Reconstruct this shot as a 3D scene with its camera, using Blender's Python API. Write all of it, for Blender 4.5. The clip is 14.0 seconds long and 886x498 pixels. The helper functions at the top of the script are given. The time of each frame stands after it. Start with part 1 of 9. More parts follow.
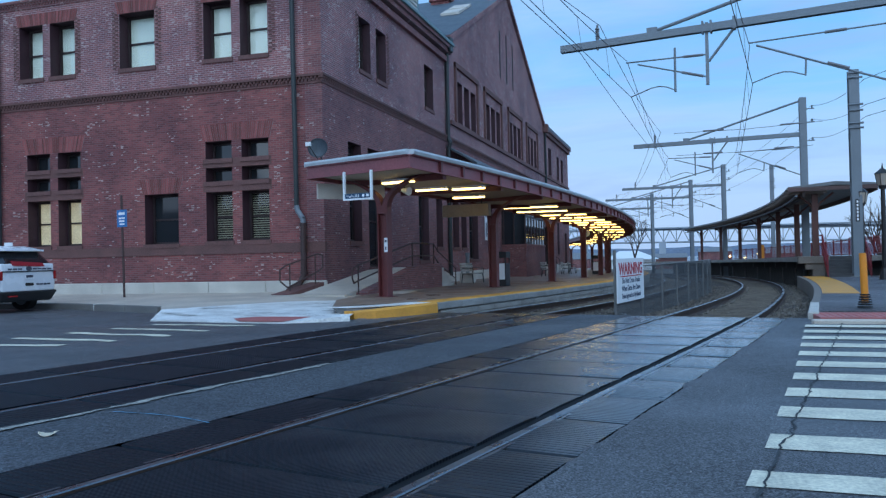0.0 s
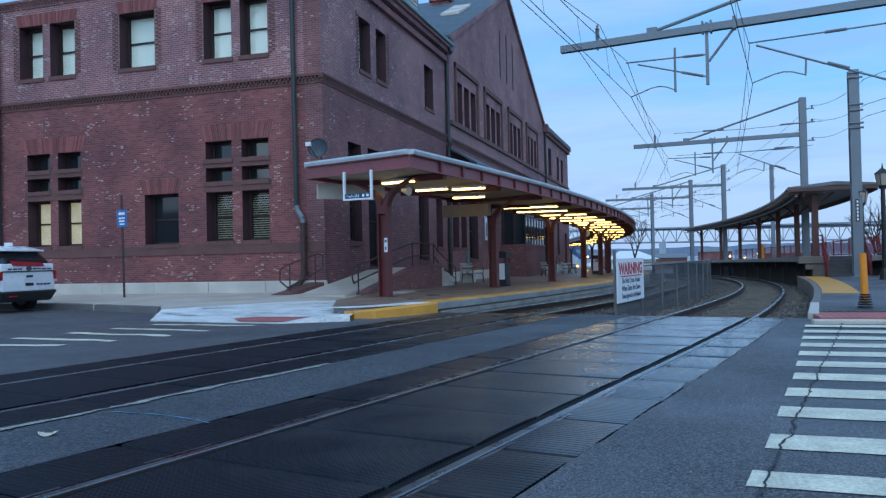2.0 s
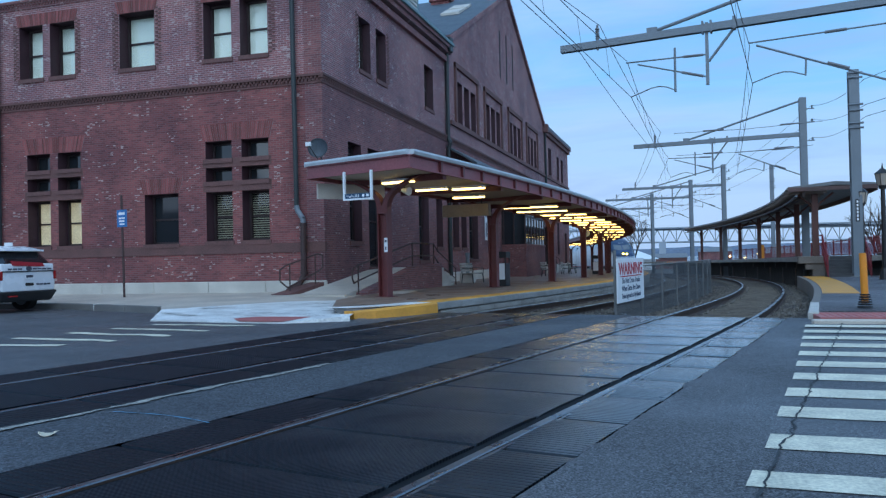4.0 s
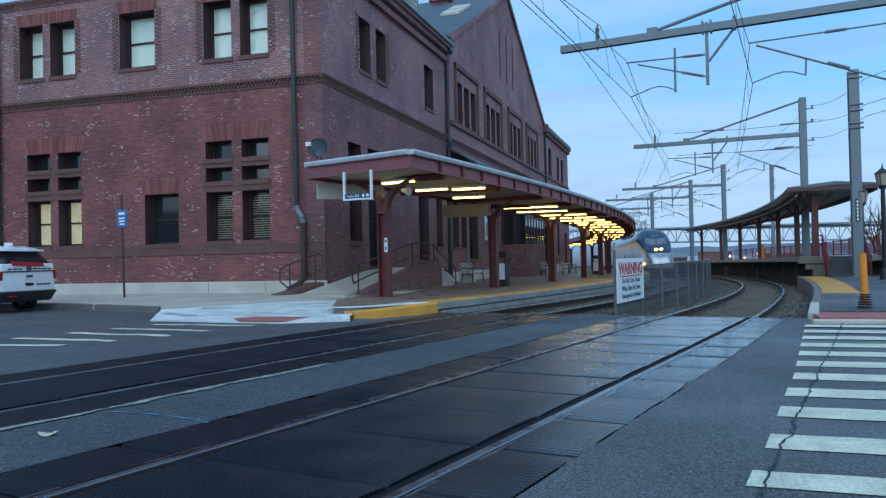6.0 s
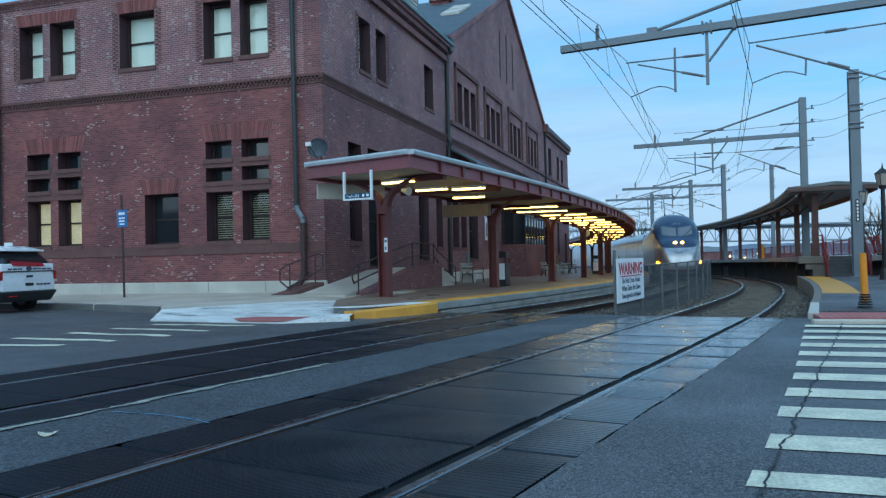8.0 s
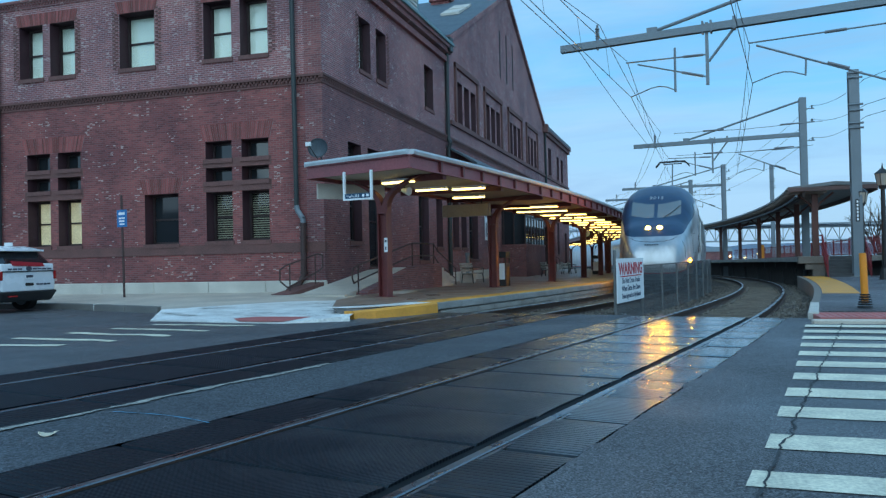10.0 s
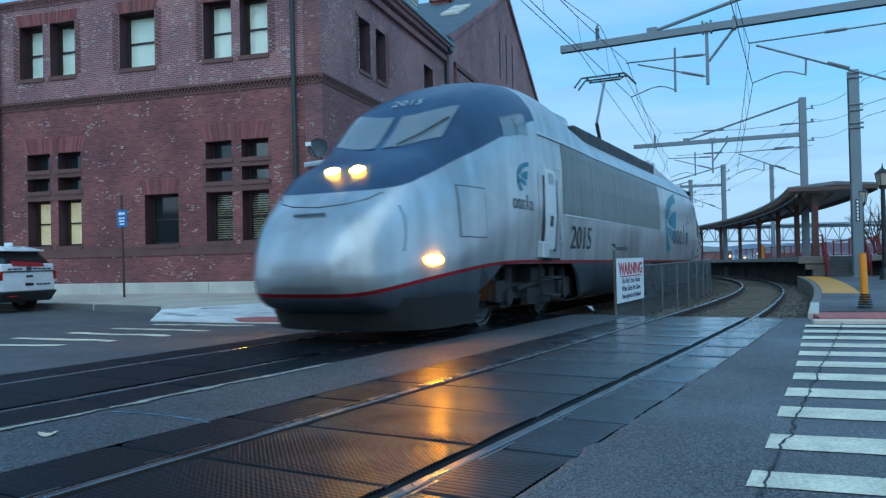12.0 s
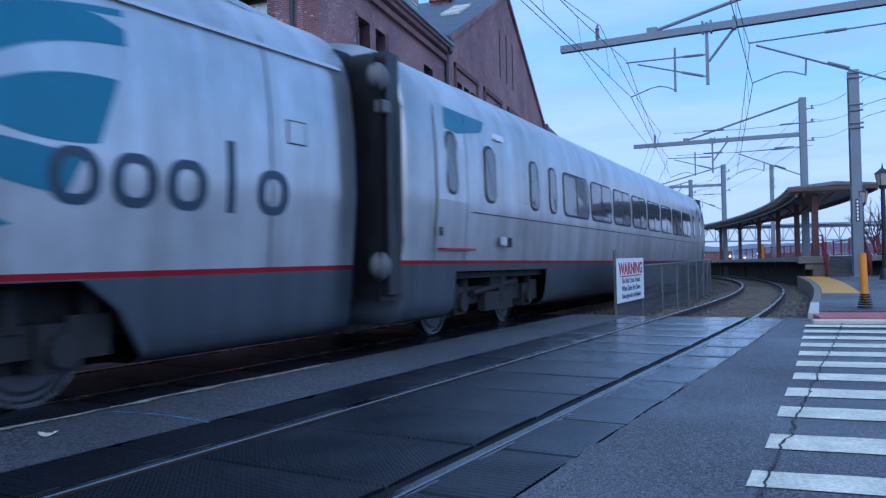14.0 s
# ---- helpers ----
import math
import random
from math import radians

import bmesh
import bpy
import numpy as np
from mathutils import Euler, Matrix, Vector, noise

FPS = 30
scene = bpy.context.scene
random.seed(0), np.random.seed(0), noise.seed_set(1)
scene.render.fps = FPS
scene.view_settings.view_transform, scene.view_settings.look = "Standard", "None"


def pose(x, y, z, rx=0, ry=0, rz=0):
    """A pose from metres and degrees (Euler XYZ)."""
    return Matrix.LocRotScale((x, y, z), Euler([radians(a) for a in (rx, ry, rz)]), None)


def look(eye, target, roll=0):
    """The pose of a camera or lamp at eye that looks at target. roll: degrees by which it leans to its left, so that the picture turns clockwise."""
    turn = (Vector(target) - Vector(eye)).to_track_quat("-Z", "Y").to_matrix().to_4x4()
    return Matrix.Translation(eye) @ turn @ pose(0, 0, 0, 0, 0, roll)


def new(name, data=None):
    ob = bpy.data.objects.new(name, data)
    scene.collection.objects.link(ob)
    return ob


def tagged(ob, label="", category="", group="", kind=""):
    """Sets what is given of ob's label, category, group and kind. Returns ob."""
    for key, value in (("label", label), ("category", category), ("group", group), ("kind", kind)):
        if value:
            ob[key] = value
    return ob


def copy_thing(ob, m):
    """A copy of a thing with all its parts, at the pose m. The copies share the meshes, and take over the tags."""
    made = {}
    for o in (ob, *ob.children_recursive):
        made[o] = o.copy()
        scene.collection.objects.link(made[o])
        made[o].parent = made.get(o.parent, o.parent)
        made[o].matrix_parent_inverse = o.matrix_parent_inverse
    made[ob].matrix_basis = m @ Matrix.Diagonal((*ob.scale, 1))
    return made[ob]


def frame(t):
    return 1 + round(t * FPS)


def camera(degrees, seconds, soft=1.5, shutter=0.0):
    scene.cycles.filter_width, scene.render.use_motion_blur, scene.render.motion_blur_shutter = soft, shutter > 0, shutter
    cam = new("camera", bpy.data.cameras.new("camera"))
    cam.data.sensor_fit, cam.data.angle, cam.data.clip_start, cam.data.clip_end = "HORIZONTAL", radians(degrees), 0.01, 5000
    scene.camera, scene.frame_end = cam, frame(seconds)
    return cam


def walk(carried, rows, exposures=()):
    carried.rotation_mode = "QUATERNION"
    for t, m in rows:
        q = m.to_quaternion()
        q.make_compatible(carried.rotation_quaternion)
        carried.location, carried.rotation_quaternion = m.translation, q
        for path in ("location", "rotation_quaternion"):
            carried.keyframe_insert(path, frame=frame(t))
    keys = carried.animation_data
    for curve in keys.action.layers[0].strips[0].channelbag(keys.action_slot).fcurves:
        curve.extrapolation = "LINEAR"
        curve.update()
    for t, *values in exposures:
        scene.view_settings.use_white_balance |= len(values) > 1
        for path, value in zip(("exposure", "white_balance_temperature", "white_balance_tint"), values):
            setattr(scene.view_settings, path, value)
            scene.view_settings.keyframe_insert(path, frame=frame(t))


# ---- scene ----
# ---------------- camera ----------------
cam = camera(59.385, 14.0, soft=1.3, shutter=0.3)
EYE = (0.0, 0.0, 1.17)
CAM_POSE = Matrix.Translation(EYE) @ Euler((radians(90 + 0.76388), 0, radians(17.15044))).to_matrix().to_4x4() @ pose(0, 0, 0, 0, 0, -1.23655)
walk(cam, [(0.0, CAM_POSE), (14.0, CAM_POSE)],
     [(0, 0.09, 6010, 4), (3.2, 0.09, 6010, 4), (5.3, 0.11, 6180, 0), (8.2, 0.13, 6250, -8), (10.3, 0.10, 5980, -11),
      (11.5, 0.14, 5920, -11), (12.2, 0.13, 5880, -9), (12.7, 0.10, 5800, -4), (13.2, 0.16, 5700, 7), (14.0, 0.24, 5650, 16)])

# ---------------- world and sun ----------------
SUN_EL, SUN_AZ = radians(4.0), radians(215)
world = bpy.data.worlds.new("world")
scene.world = world
world.use_nodes = True
wn, wl = world.node_tree.nodes, world.node_tree.links
bg = wn["Background"]
sky = wn.new("ShaderNodeTexSky")
sky.sky_type, sky.sun_disc, sky.sun_elevation, sky.sun_rotation = "NISHITA", False, SUN_EL, SUN_AZ
sky.altitude, sky.air_density, sky.dust_density, sky.ozone_density = 20, 1.0, 0.6, 3.0
tc = wn.new("ShaderNodeTexCoord")
mp = wn.new("ShaderNodeMapping")
mp.inputs["Scale"].default_value = (1.2, 1.2, 6.0)
wl.new(tc.outputs["Generated"], mp.inputs["Vector"])
cl = wn.new("ShaderNodeTexNoise")
cl.inputs["Scale"].default_value, cl.inputs["Detail"].default_value, cl.inputs["Roughness"].default_value = 1.6, 7, 0.55
cl.inputs["Distortion"].default_value = 0.4
wl.new(mp.outputs["Vector"], cl.inputs["Vector"])
cr = wn.new("ShaderNodeValToRGB")
cr.color_ramp.elements[0].position, cr.color_ramp.elements[0].color = 0.44, (0, 0, 0, 1)
cr.color_ramp.elements[1].position, cr.color_ramp.elements[1].color = 0.66, (0.8, 0.8, 0.8, 1)
wl.new(cl.outputs["Fac"], cr.inputs["Fac"])
sx = wn.new("ShaderNodeSeparateXYZ")
wl.new(tc.outputs["Generated"], sx.inputs["Vector"])
gr = wn.new("ShaderNodeValToRGB")     # overcast veil: pale and faintly pink low down, blue overhead
ge = gr.color_ramp.elements
ge[0].position, ge[0].color = 0.0, (4.4, 5.75, 8.3, 1)
ge[1].position, ge[1].color = 0.6, (1.5, 3.9, 7.8, 1)
for p_, c_ in ((0.09, (4.6, 6.3, 9.3, 1)), (0.2, (2.7, 5.6, 9.7, 1)), (0.33, (1.9, 4.85, 9.3, 1))):
    e_ = ge.new(p_)
    e_.color = c_
wl.new(sx.outputs["Z"], gr.inputs["Fac"])
veil = wn.new("ShaderNodeMix")
veil.data_type = "RGBA"
veil.inputs["Factor"].default_value = 0.86
wl.new(sky.outputs["Color"], veil.inputs["A"])
wl.new(gr.outputs["Color"], veil.inputs["B"])
mx = wn.new("ShaderNodeMix")
mx.data_type = "RGBA"
mx.inputs["B"].default_value = (4.3, 5.6, 8.2, 1)
wl.new(cr.outputs["Color"], mx.inputs["Factor"])
wl.new(veil.outputs["Result"], mx.inputs["A"])
# thin grey streaks of cloud, drawn out along the horizon
m2 = wn.new("ShaderNodeMapping")
m2.inputs["Scale"].default_value, m2.inputs["Rotation"].default_value = (2.2, 2.2, 17.0), (0.0, 0.12, 0.4)
wl.new(tc.outputs["Generated"], m2.inputs["Vector"])
c2 = wn.new("ShaderNodeTexNoise")
c2.inputs["Scale"].default_value, c2.inputs["Detail"].default_value, c2.inputs["Roughness"].default_value = 1.5, 9, 0.6
c2.inputs["Distortion"].default_value = 0.8
wl.new(m2.outputs["Vector"], c2.inputs["Vector"])
r2 = wn.new("ShaderNodeValToRGB")
r2.color_ramp.elements[0].position, r2.color_ramp.elements[0].color = 0.46, (0, 0, 0, 1)
r2.color_ramp.elements[1].position, r2.color_ramp.elements[1].color = 0.72, (0.62, 0.62, 0.62, 1)
wl.new(c2.outputs["Fac"], r2.inputs["Fac"])
wisps = wn.new("ShaderNodeMix")
wisps.data_type = "RGBA"
wisps.inputs["B"].default_value = (3.0, 4.3, 7.0, 1)
wl.new(r2.outputs["Color"], wisps.inputs["Factor"])
wl.new(mx.outputs["Result"], wisps.inputs["A"])
wl.new(wisps.outputs["Result"], bg.inputs["Color"])
bg.inputs["Strength"].default_value = 0.115
sun_data = bpy.data.lights.new("sun", "SUN")
sun_data.energy, sun_data.angle, sun_data.color = 1.75, radians(100), (0.86, 0.93, 1.0)
sun = new("sun", sun_data)
sun.matrix_world = look((12, -30, 24), (0, 10, 0))


# ---------------- materials ----------------
def mat(name, color, rough=0.7, metal=0.0, var=0.25, scale=3.0, fine=40.0, bump=0.2, coords="Object", color2=None, emit=None, strength=0.0,
        alpha=None, rough_var=0.1, spec=0.5, bdist=0.01):
    m = bpy.data.materials.new(name)
    m.use_nodes = True
    n, l = m.node_tree.nodes, m.node_tree.links
    b = n["Principled BSDF"]
    t = n.new("ShaderNodeTexCoord")
    vec = t.outputs["Object"]
    if coords == "World":
        vec = n.new("ShaderNodeNewGeometry").outputs["Position"]
    big, small = n.new("ShaderNodeTexNoise"), n.new("ShaderNodeTexNoise")
    for x, s, d in ((big, scale, 5), (small, fine, 3)):
        x.inputs["Scale"].default_value, x.inputs["Detail"].default_value = s, d
        l.new(vec, x.inputs["Vector"])
    add = n.new("ShaderNodeMath")
    add.operation = "ADD"
    l.new(big.outputs["Fac"], add.inputs[0])
    l.new(small.outputs["Fac"], add.inputs[1])
    ramp = n.new("ShaderNodeValToRGB")
    c2 = color2 or tuple(max(0.0, c * (1 - var)) for c in color)
    c1 = tuple(min(1.0, c * (1 + var * 0.6)) for c in color)
    ramp.color_ramp.elements[0].position, ramp.color_ramp.elements[0].color = 0.35, (*c2, 1)
    ramp.color_ramp.elements[1].position, ramp.color_ramp.elements[1].color = 0.65, (*c1, 1)
    half = n.new("ShaderNodeMath")
    half.operation = "MULTIPLY"
    half.inputs[1].default_value = 0.5
    l.new(add.outputs[0], half.inputs[0])
    l.new(half.outputs[0], ramp.inputs["Fac"])
    l.new(ramp.outputs["Color"], b.inputs["Base Color"])
    rr = n.new("ShaderNodeMapRange")
    rr.inputs["From Min"].default_value, rr.inputs["From Max"].default_value = 0.3, 0.7
    rr.inputs["To Min"].default_value, rr.inputs["To Max"].default_value = max(0.02, rough - rough_var), min(1, rough + rough_var)
    l.new(big.outputs["Fac"], rr.inputs["Value"])
    l.new(rr.outputs["Result"], b.inputs["Roughness"])
    b.inputs["Metallic"].default_value = metal
    b.inputs["Specular IOR Level"].default_value = spec
    if bump:
        bp = n.new("ShaderNodeBump")
        bp.inputs["Strength"].default_value, bp.inputs["Distance"].default_value = bump, bdist
        l.new(small.outputs["Fac"], bp.inputs["Height"])
        l.new(bp.outputs["Normal"], b.inputs["Normal"])
    if emit:
        b.inputs["Emission Color"].default_value, b.inputs["Emission Strength"].default_value = (*emit, 1), strength
    if alpha is not None:
        b.inputs["Alpha"].default_value = alpha
    return m


def lamp_mat(name, color, strength):
    m = bpy.data.materials.new(name)
    m.use_nodes = True
    b = m.node_tree.nodes["Principled BSDF"]
    b.inputs["Base Color"].default_value = (*color, 1)
    b.inputs["Emission Color"].default_value, b.inputs["Emission Strength"].default_value = (*color, 1), strength
    return m


def brick_mat(name, c1, c2, mortar, stain=0.35, pale=0.25, swap=False):
    """Running-bond brickwork in the wall's own (horizontal, height) plane, with soot and pale weathered faces."""
    m = bpy.data.materials.new(name)
    m.use_nodes = True
    n, l = m.node_tree.nodes, m.node_tree.links
    b = n["Principled BSDF"]
    g = n.new("ShaderNodeNewGeometry")
    s = n.new("ShaderNodeSeparateXYZ")
    l.new(g.outputs["Position"], s.inputs[0])
    a = n.new("ShaderNodeMath")
    l.new(s.outputs["X"], a.inputs[0])
    l.new(s.outputs["Y"], a.inputs[1])
    c = n.new("ShaderNodeCombineXYZ")
    l.new(a.outputs[0], c.inputs["X"])
    l.new(s.outputs["Z"], c.inputs["Y"])
    br = n.new("ShaderNodeTexBrick")
    l.new(c.outputs[0], br.inputs["Vector"])
    br.inputs["Scale"].default_value = 1.0
    br.inputs["Brick Width"].default_value, br.inputs["Row Height"].default_value = 0.212, 0.068
    br.inputs["Mortar Size"].default_value, br.inputs["Mortar Smooth"].default_value = 0.009, 0.15
    br.inputs["Color1"].default_value, br.inputs["Color2"].default_value, br.inputs["Mortar"].default_value = (*c1, 1), (*c2, 1), (*mortar, 1)
    br.inputs["Bias"].default_value = -0.1
    big, mid = n.new("ShaderNodeTexNoise"), n.new("ShaderNodeTexNoise")
    big.inputs["Scale"].default_value, big.inputs["Detail"].default_value = 0.45, 6
    mid.inputs["Scale"].default_value, mid.inputs["Detail"].default_value = 2.2, 6
    l.new(g.outputs["Position"], big.inputs["Vector"])
    l.new(g.outputs["Position"], mid.inputs["Vector"])
    r1 = n.new("ShaderNodeValToRGB")
    r1.color_ramp.elements[0].position, r1.color_ramp.elements[0].color = 0.3, (1 - stain, 1 - stain, 1 - stain * 0.8, 1)
    r1.color_ramp.elements[1].position, r1.color_ramp.elements[1].color = 0.65, (1.1, 1.06, 1.04, 1)
    l.new(big.outputs["Fac"], r1.inputs["Fac"])
    mul = n.new("ShaderNodeMix")
    mul.data_type, mul.blend_type = "RGBA", "MULTIPLY"
    mul.inputs["Factor"].default_value = 1.0
    l.new(br.outputs["Color"], mul.inputs["A"])
    l.new(r1.outputs["Color"], mul.inputs["B"])
    # pale spalled bricks in patches: a fine brick-sized noise gated by a broad one
    vo = n.new("ShaderNodeTexWhiteNoise")
    vo.noise_dimensions = "2D"
    sn = n.new("ShaderNodeVectorMath")
    sn.operation = "SNAP"
    sn.inputs[1].default_value = (0.106, 0.034, 1)
    l.new(c.outputs[0], sn.inputs[0])
    l.new(sn.outputs[0], vo.inputs["Vector"])
    gate = n.new("ShaderNodeMapRange")
    gate.inputs["From Min"].default_value, gate.inputs["From Max"].default_value = 0.50, 0.75
    gate.inputs["To Min"].default_value, gate.inputs["To Max"].default_value = 0.0, pale
    l.new(mid.outputs["Fac"], gate.inputs["Value"])
    lt = n.new("ShaderNodeMath")
    lt.operation = "LESS_THAN"
    l.new(vo.outputs["Value"], lt.inputs[0])
    l.new(gate.outputs["Result"], lt.inputs[1])
    pm = n.new("ShaderNodeMath")
    pm.operation = "MULTIPLY"
    pm.inputs[1].default_value = 0.55
    l.new(lt.outputs[0], pm.inputs[0])
    mx2 = n.new("ShaderNodeMix")
    mx2.data_type = "RGBA"
    mx2.inputs["B"].default_value = (0.55, 0.47, 0.44, 1)
    l.new(pm.outputs[0], mx2.inputs["Factor"])
    l.new(mul.outputs["Result"], mx2.inputs["A"])
    l.new(mx2.outputs["Result"], b.inputs["Base Color"])
    b.inputs["Roughness"].default_value = 0.85
    bp = n.new("ShaderNodeBump")
    bp.inputs["Strength"].default_value, bp.inputs["Distance"].default_value = 0.7, 0.012
    inv = n.new("ShaderNodeMath")
    inv.operation = "SUBTRACT"
    l.new(vo.outputs["Value"], inv.inputs[0])
    l.new(br.outputs["Fac"], inv.inputs[1])
    l.new(inv.outputs[0], bp.inputs["Height"])
    l.new(bp.outputs["Normal"], b.inputs["Normal"])
    return m


def island_mat(name, color, spread):
    """A fired-clay material whose tone changes from piece to piece."""
    m = mat(name, color, 0.85, var=0.3, scale=2.5, fine=40, coords="World", bump=0.3)
    n, l = m.node_tree.nodes, m.node_tree.links
    b = n["Principled BSDF"]
    r = n.new("ShaderNodeMapRange")
    r.inputs["To Min"].default_value, r.inputs["To Max"].default_value = 1 - spread, 1 + spread * 0.5
    l.new(n.new("ShaderNodeObjectInfo").outputs["Random"], r.inputs["Value"])
    q = n.new("ShaderNodeVectorMath")
    q.operation = "SCALE"
    l.new(b.inputs["Base Color"].links[0].from_socket, q.inputs[0])
    l.new(r.outputs["Result"], q.inputs["Scale"])
    l.new(q.outputs[0], b.inputs["Base Color"])
    return m


def asphalt_mat(name, base, wet=0.35, stones=105):
    """Damp asphalt: fine stone grain, patched tone and glossy wet areas."""
    m = mat(name, base, rough=0.5, var=0.35, scale=0.5, fine=60, bump=0.8, coords="World", bdist=0.008)
    n, l = m.node_tree.nodes, m.node_tree.links
    b = n["Principled BSDF"]
    w = n.new("ShaderNodeTexNoise")
    w.inputs["Scale"].default_value, w.inputs["Detail"].default_value = 0.35, 6
    l.new(n.new("ShaderNodeNewGeometry").outputs["Position"], w.inputs["Vector"])
    r = n.new("ShaderNodeMapRange")
    r.inputs["From Min"].default_value, r.inputs["From Max"].default_value = 0.38, 0.62
    r.inputs["To Min"].default_value, r.inputs["To Max"].default_value = wet - 0.1, wet + 0.2
    l.new(w.outputs["Fac"], r.inputs["Value"])
    l.new(r.outputs["Result"], b.inputs["Roughness"])
    # pale and dark stones in the binder
    vo = n.new("ShaderNodeTexVoronoi")
    vo.inputs["Scale"].default_value = stones
    l.new(n.new("ShaderNodeNewGeometry").outputs["Position"], vo.inputs["Vector"])
    rp = n.new("ShaderNodeValToRGB")
    rp.color_ramp.elements[0].position, rp.color_ramp.elements[0].color = 0.25, (0.42, 0.42, 0.43, 1)
    rp.color_ramp.elements[1].position, rp.color_ramp.elements[1].color = 1.0, (3.0, 3.0, 3.0, 1)
    l.new(vo.outputs["Color"], rp.inputs["Fac"])
    mu = n.new("ShaderNodeMix")
    mu.data_type, mu.blend_type = "RGBA", "MULTIPLY"
    mu.inputs["Factor"].default_value = 0.95
    l.new(b.inputs["Base Color"].links[0].from_socket, mu.inputs["A"])
    l.new(rp.outputs["Color"], mu.inputs["B"])
    md = n.new("ShaderNodeTexNoise")
    md.inputs["Scale"].default_value, md.inputs["Detail"].default_value, md.inputs["Roughness"].default_value = 34, 8, 0.75
    l.new(n.new("ShaderNodeNewGeometry").outputs["Position"], md.inputs["Vector"])
    mr = n.new("ShaderNodeValToRGB")
    mr.color_ramp.elements[0].position, mr.color_ramp.elements[0].color = 0.36, (0.45, 0.45, 0.47, 1)
    mr.color_ramp.elements[1].position, mr.color_ramp.elements[1].color = 0.66, (1.7, 1.7, 1.68, 1)
    l.new(md.outputs["Fac"], mr.inputs["Fac"])
    m3 = n.new("ShaderNodeMix")
    m3.data_type, m3.blend_type = "RGBA", "MULTIPLY"
    m3.inputs["Factor"].default_value = 0.8
    l.new(mu.outputs["Result"], m3.inputs["A"])
    l.new(mr.outputs["Color"], m3.inputs["B"])
    l.new(m3.outputs["Result"], b.inputs["Base Color"])
    ro = n.new("ShaderNodeMath")
    ro.operation = "MULTIPLY_ADD"
    ro.inputs[1].default_value = 0.35
    l.new(md.outputs["Fac"], ro.inputs[0])
    l.new(r.outputs["Result"], ro.inputs[2])
    l.new(ro.outputs[0], b.inputs["Roughness"])
    return m


def rubber_mat(name, pitch, ribs=False):
    """Dark rubber with rows of moulded pads (or cross ribs), worn smooth in patches; rain stands at the lower, far end of the outer track and has drained elsewhere."""
    m = mat(name, (0.007, 0.0095, 0.0145), 0.3, var=0.4, scale=1.1, fine=35, coords="World", bump=0, spec=0.42)
    n, l = m.node_tree.nodes, m.node_tree.links
    b = n["Principled BSDF"]
    s = n.new("ShaderNodeSeparateXYZ")
    l.new(n.new("ShaderNodeTexCoord").outputs["Object"], s.inputs[0])
    waves = []
    for axis in ("X", "Y"):
        k = n.new("ShaderNodeMath")
        k.operation = "MULTIPLY"
        k.inputs[1].default_value = math.tau / pitch
        l.new(s.outputs[axis], k.inputs[0])
        w = n.new("ShaderNodeMath")
        w.operation = "SINE"
        l.new(k.outputs[0], w.inputs[0])
        waves.append(w.outputs[0])
    h = n.new("ShaderNodeMath")
    h.operation = "MULTIPLY"
    if not ribs:
        l.new(waves[1], h.inputs[0])
    if ribs:
        # flat-topped ribs with narrow grooves between them
        flat = n.new("ShaderNodeMath")
        flat.operation = "MINIMUM"
        flat.inputs[1].default_value = -0.2
        l.new(waves[1], flat.inputs[0])
        l.new(flat.outputs[0], h.inputs[0])
        h.inputs[1].default_value = 1.2
    else:
        l.new(waves[0], h.inputs[1])
    wear = n.new("ShaderNodeTexNoise")
    wear.inputs["Scale"].default_value, wear.inputs["Detail"].default_value = 1.7, 5
    l.new(n.new("ShaderNodeNewGeometry").outputs["Position"], wear.inputs["Vector"])
    along = n.new("ShaderNodeVectorMath")
    along.operation = "DOT_PRODUCT"
    along.inputs[1].default_value = (1.688, 0.634, 0.0)
    l.new(n.new("ShaderNodeNewGeometry").outputs["Position"], along.inputs[0])
    patchy = n.new("ShaderNodeMath")
    patchy.operation = "MULTIPLY_ADD"
    patchy.inputs[1].default_value = 6.0
    l.new(wear.outputs["Fac"], patchy.inputs[0])
    l.new(along.outputs["Value"], patchy.inputs[2])
    def spread(lo, hi):
        r = n.new("ShaderNodeMapRange")
        r.inputs["From Min"].default_value, r.inputs["From Max"].default_value = 1.6, 10.0
        r.inputs["To Min"].default_value, r.inputs["To Max"].default_value = lo, hi
        l.new(patchy.outputs[0], r.inputs["Value"])
        return r
    g = spread(0.9, 0.45) if ribs else spread(0.8, 0.10)
    l.new(spread(0.45, 0.17).outputs["Result"], b.inputs["Roughness"])
    l.new(spread(0.12, 0.95).outputs["Result"], b.inputs["Specular IOR Level"])
    # a film of rain
    l.new(spread(0.0, 0.55).outputs["Result"], b.inputs["Coat Weight"])
    b.inputs["Coat Roughness"].default_value, b.inputs["Coat IOR"].default_value = 0.20, 1.33
    bp = n.new("ShaderNodeBump")
    bp.inputs["Distance"].default_value = 0.013 if ribs else 0.004
    l.new(g.outputs["Result"], bp.inputs["Strength"])
    l.new(h.outputs[0], bp.inputs["Height"])
    l.new(bp.outputs["Normal"], b.inputs["Normal"])
    return m


def glass_mat(name, tint=(0.02, 0.025, 0.03), rough=0.06, spec=0.8):
    m = bpy.data.materials.new(name)
    m.use_nodes = True
    b = m.node_tree.nodes["Principled BSDF"]
    b.inputs["Base Color"].default_value, b.inputs["Roughness"].default_value = (*tint, 1), rough
    b.inputs["Specular IOR Level"].default_value = spec
    return m


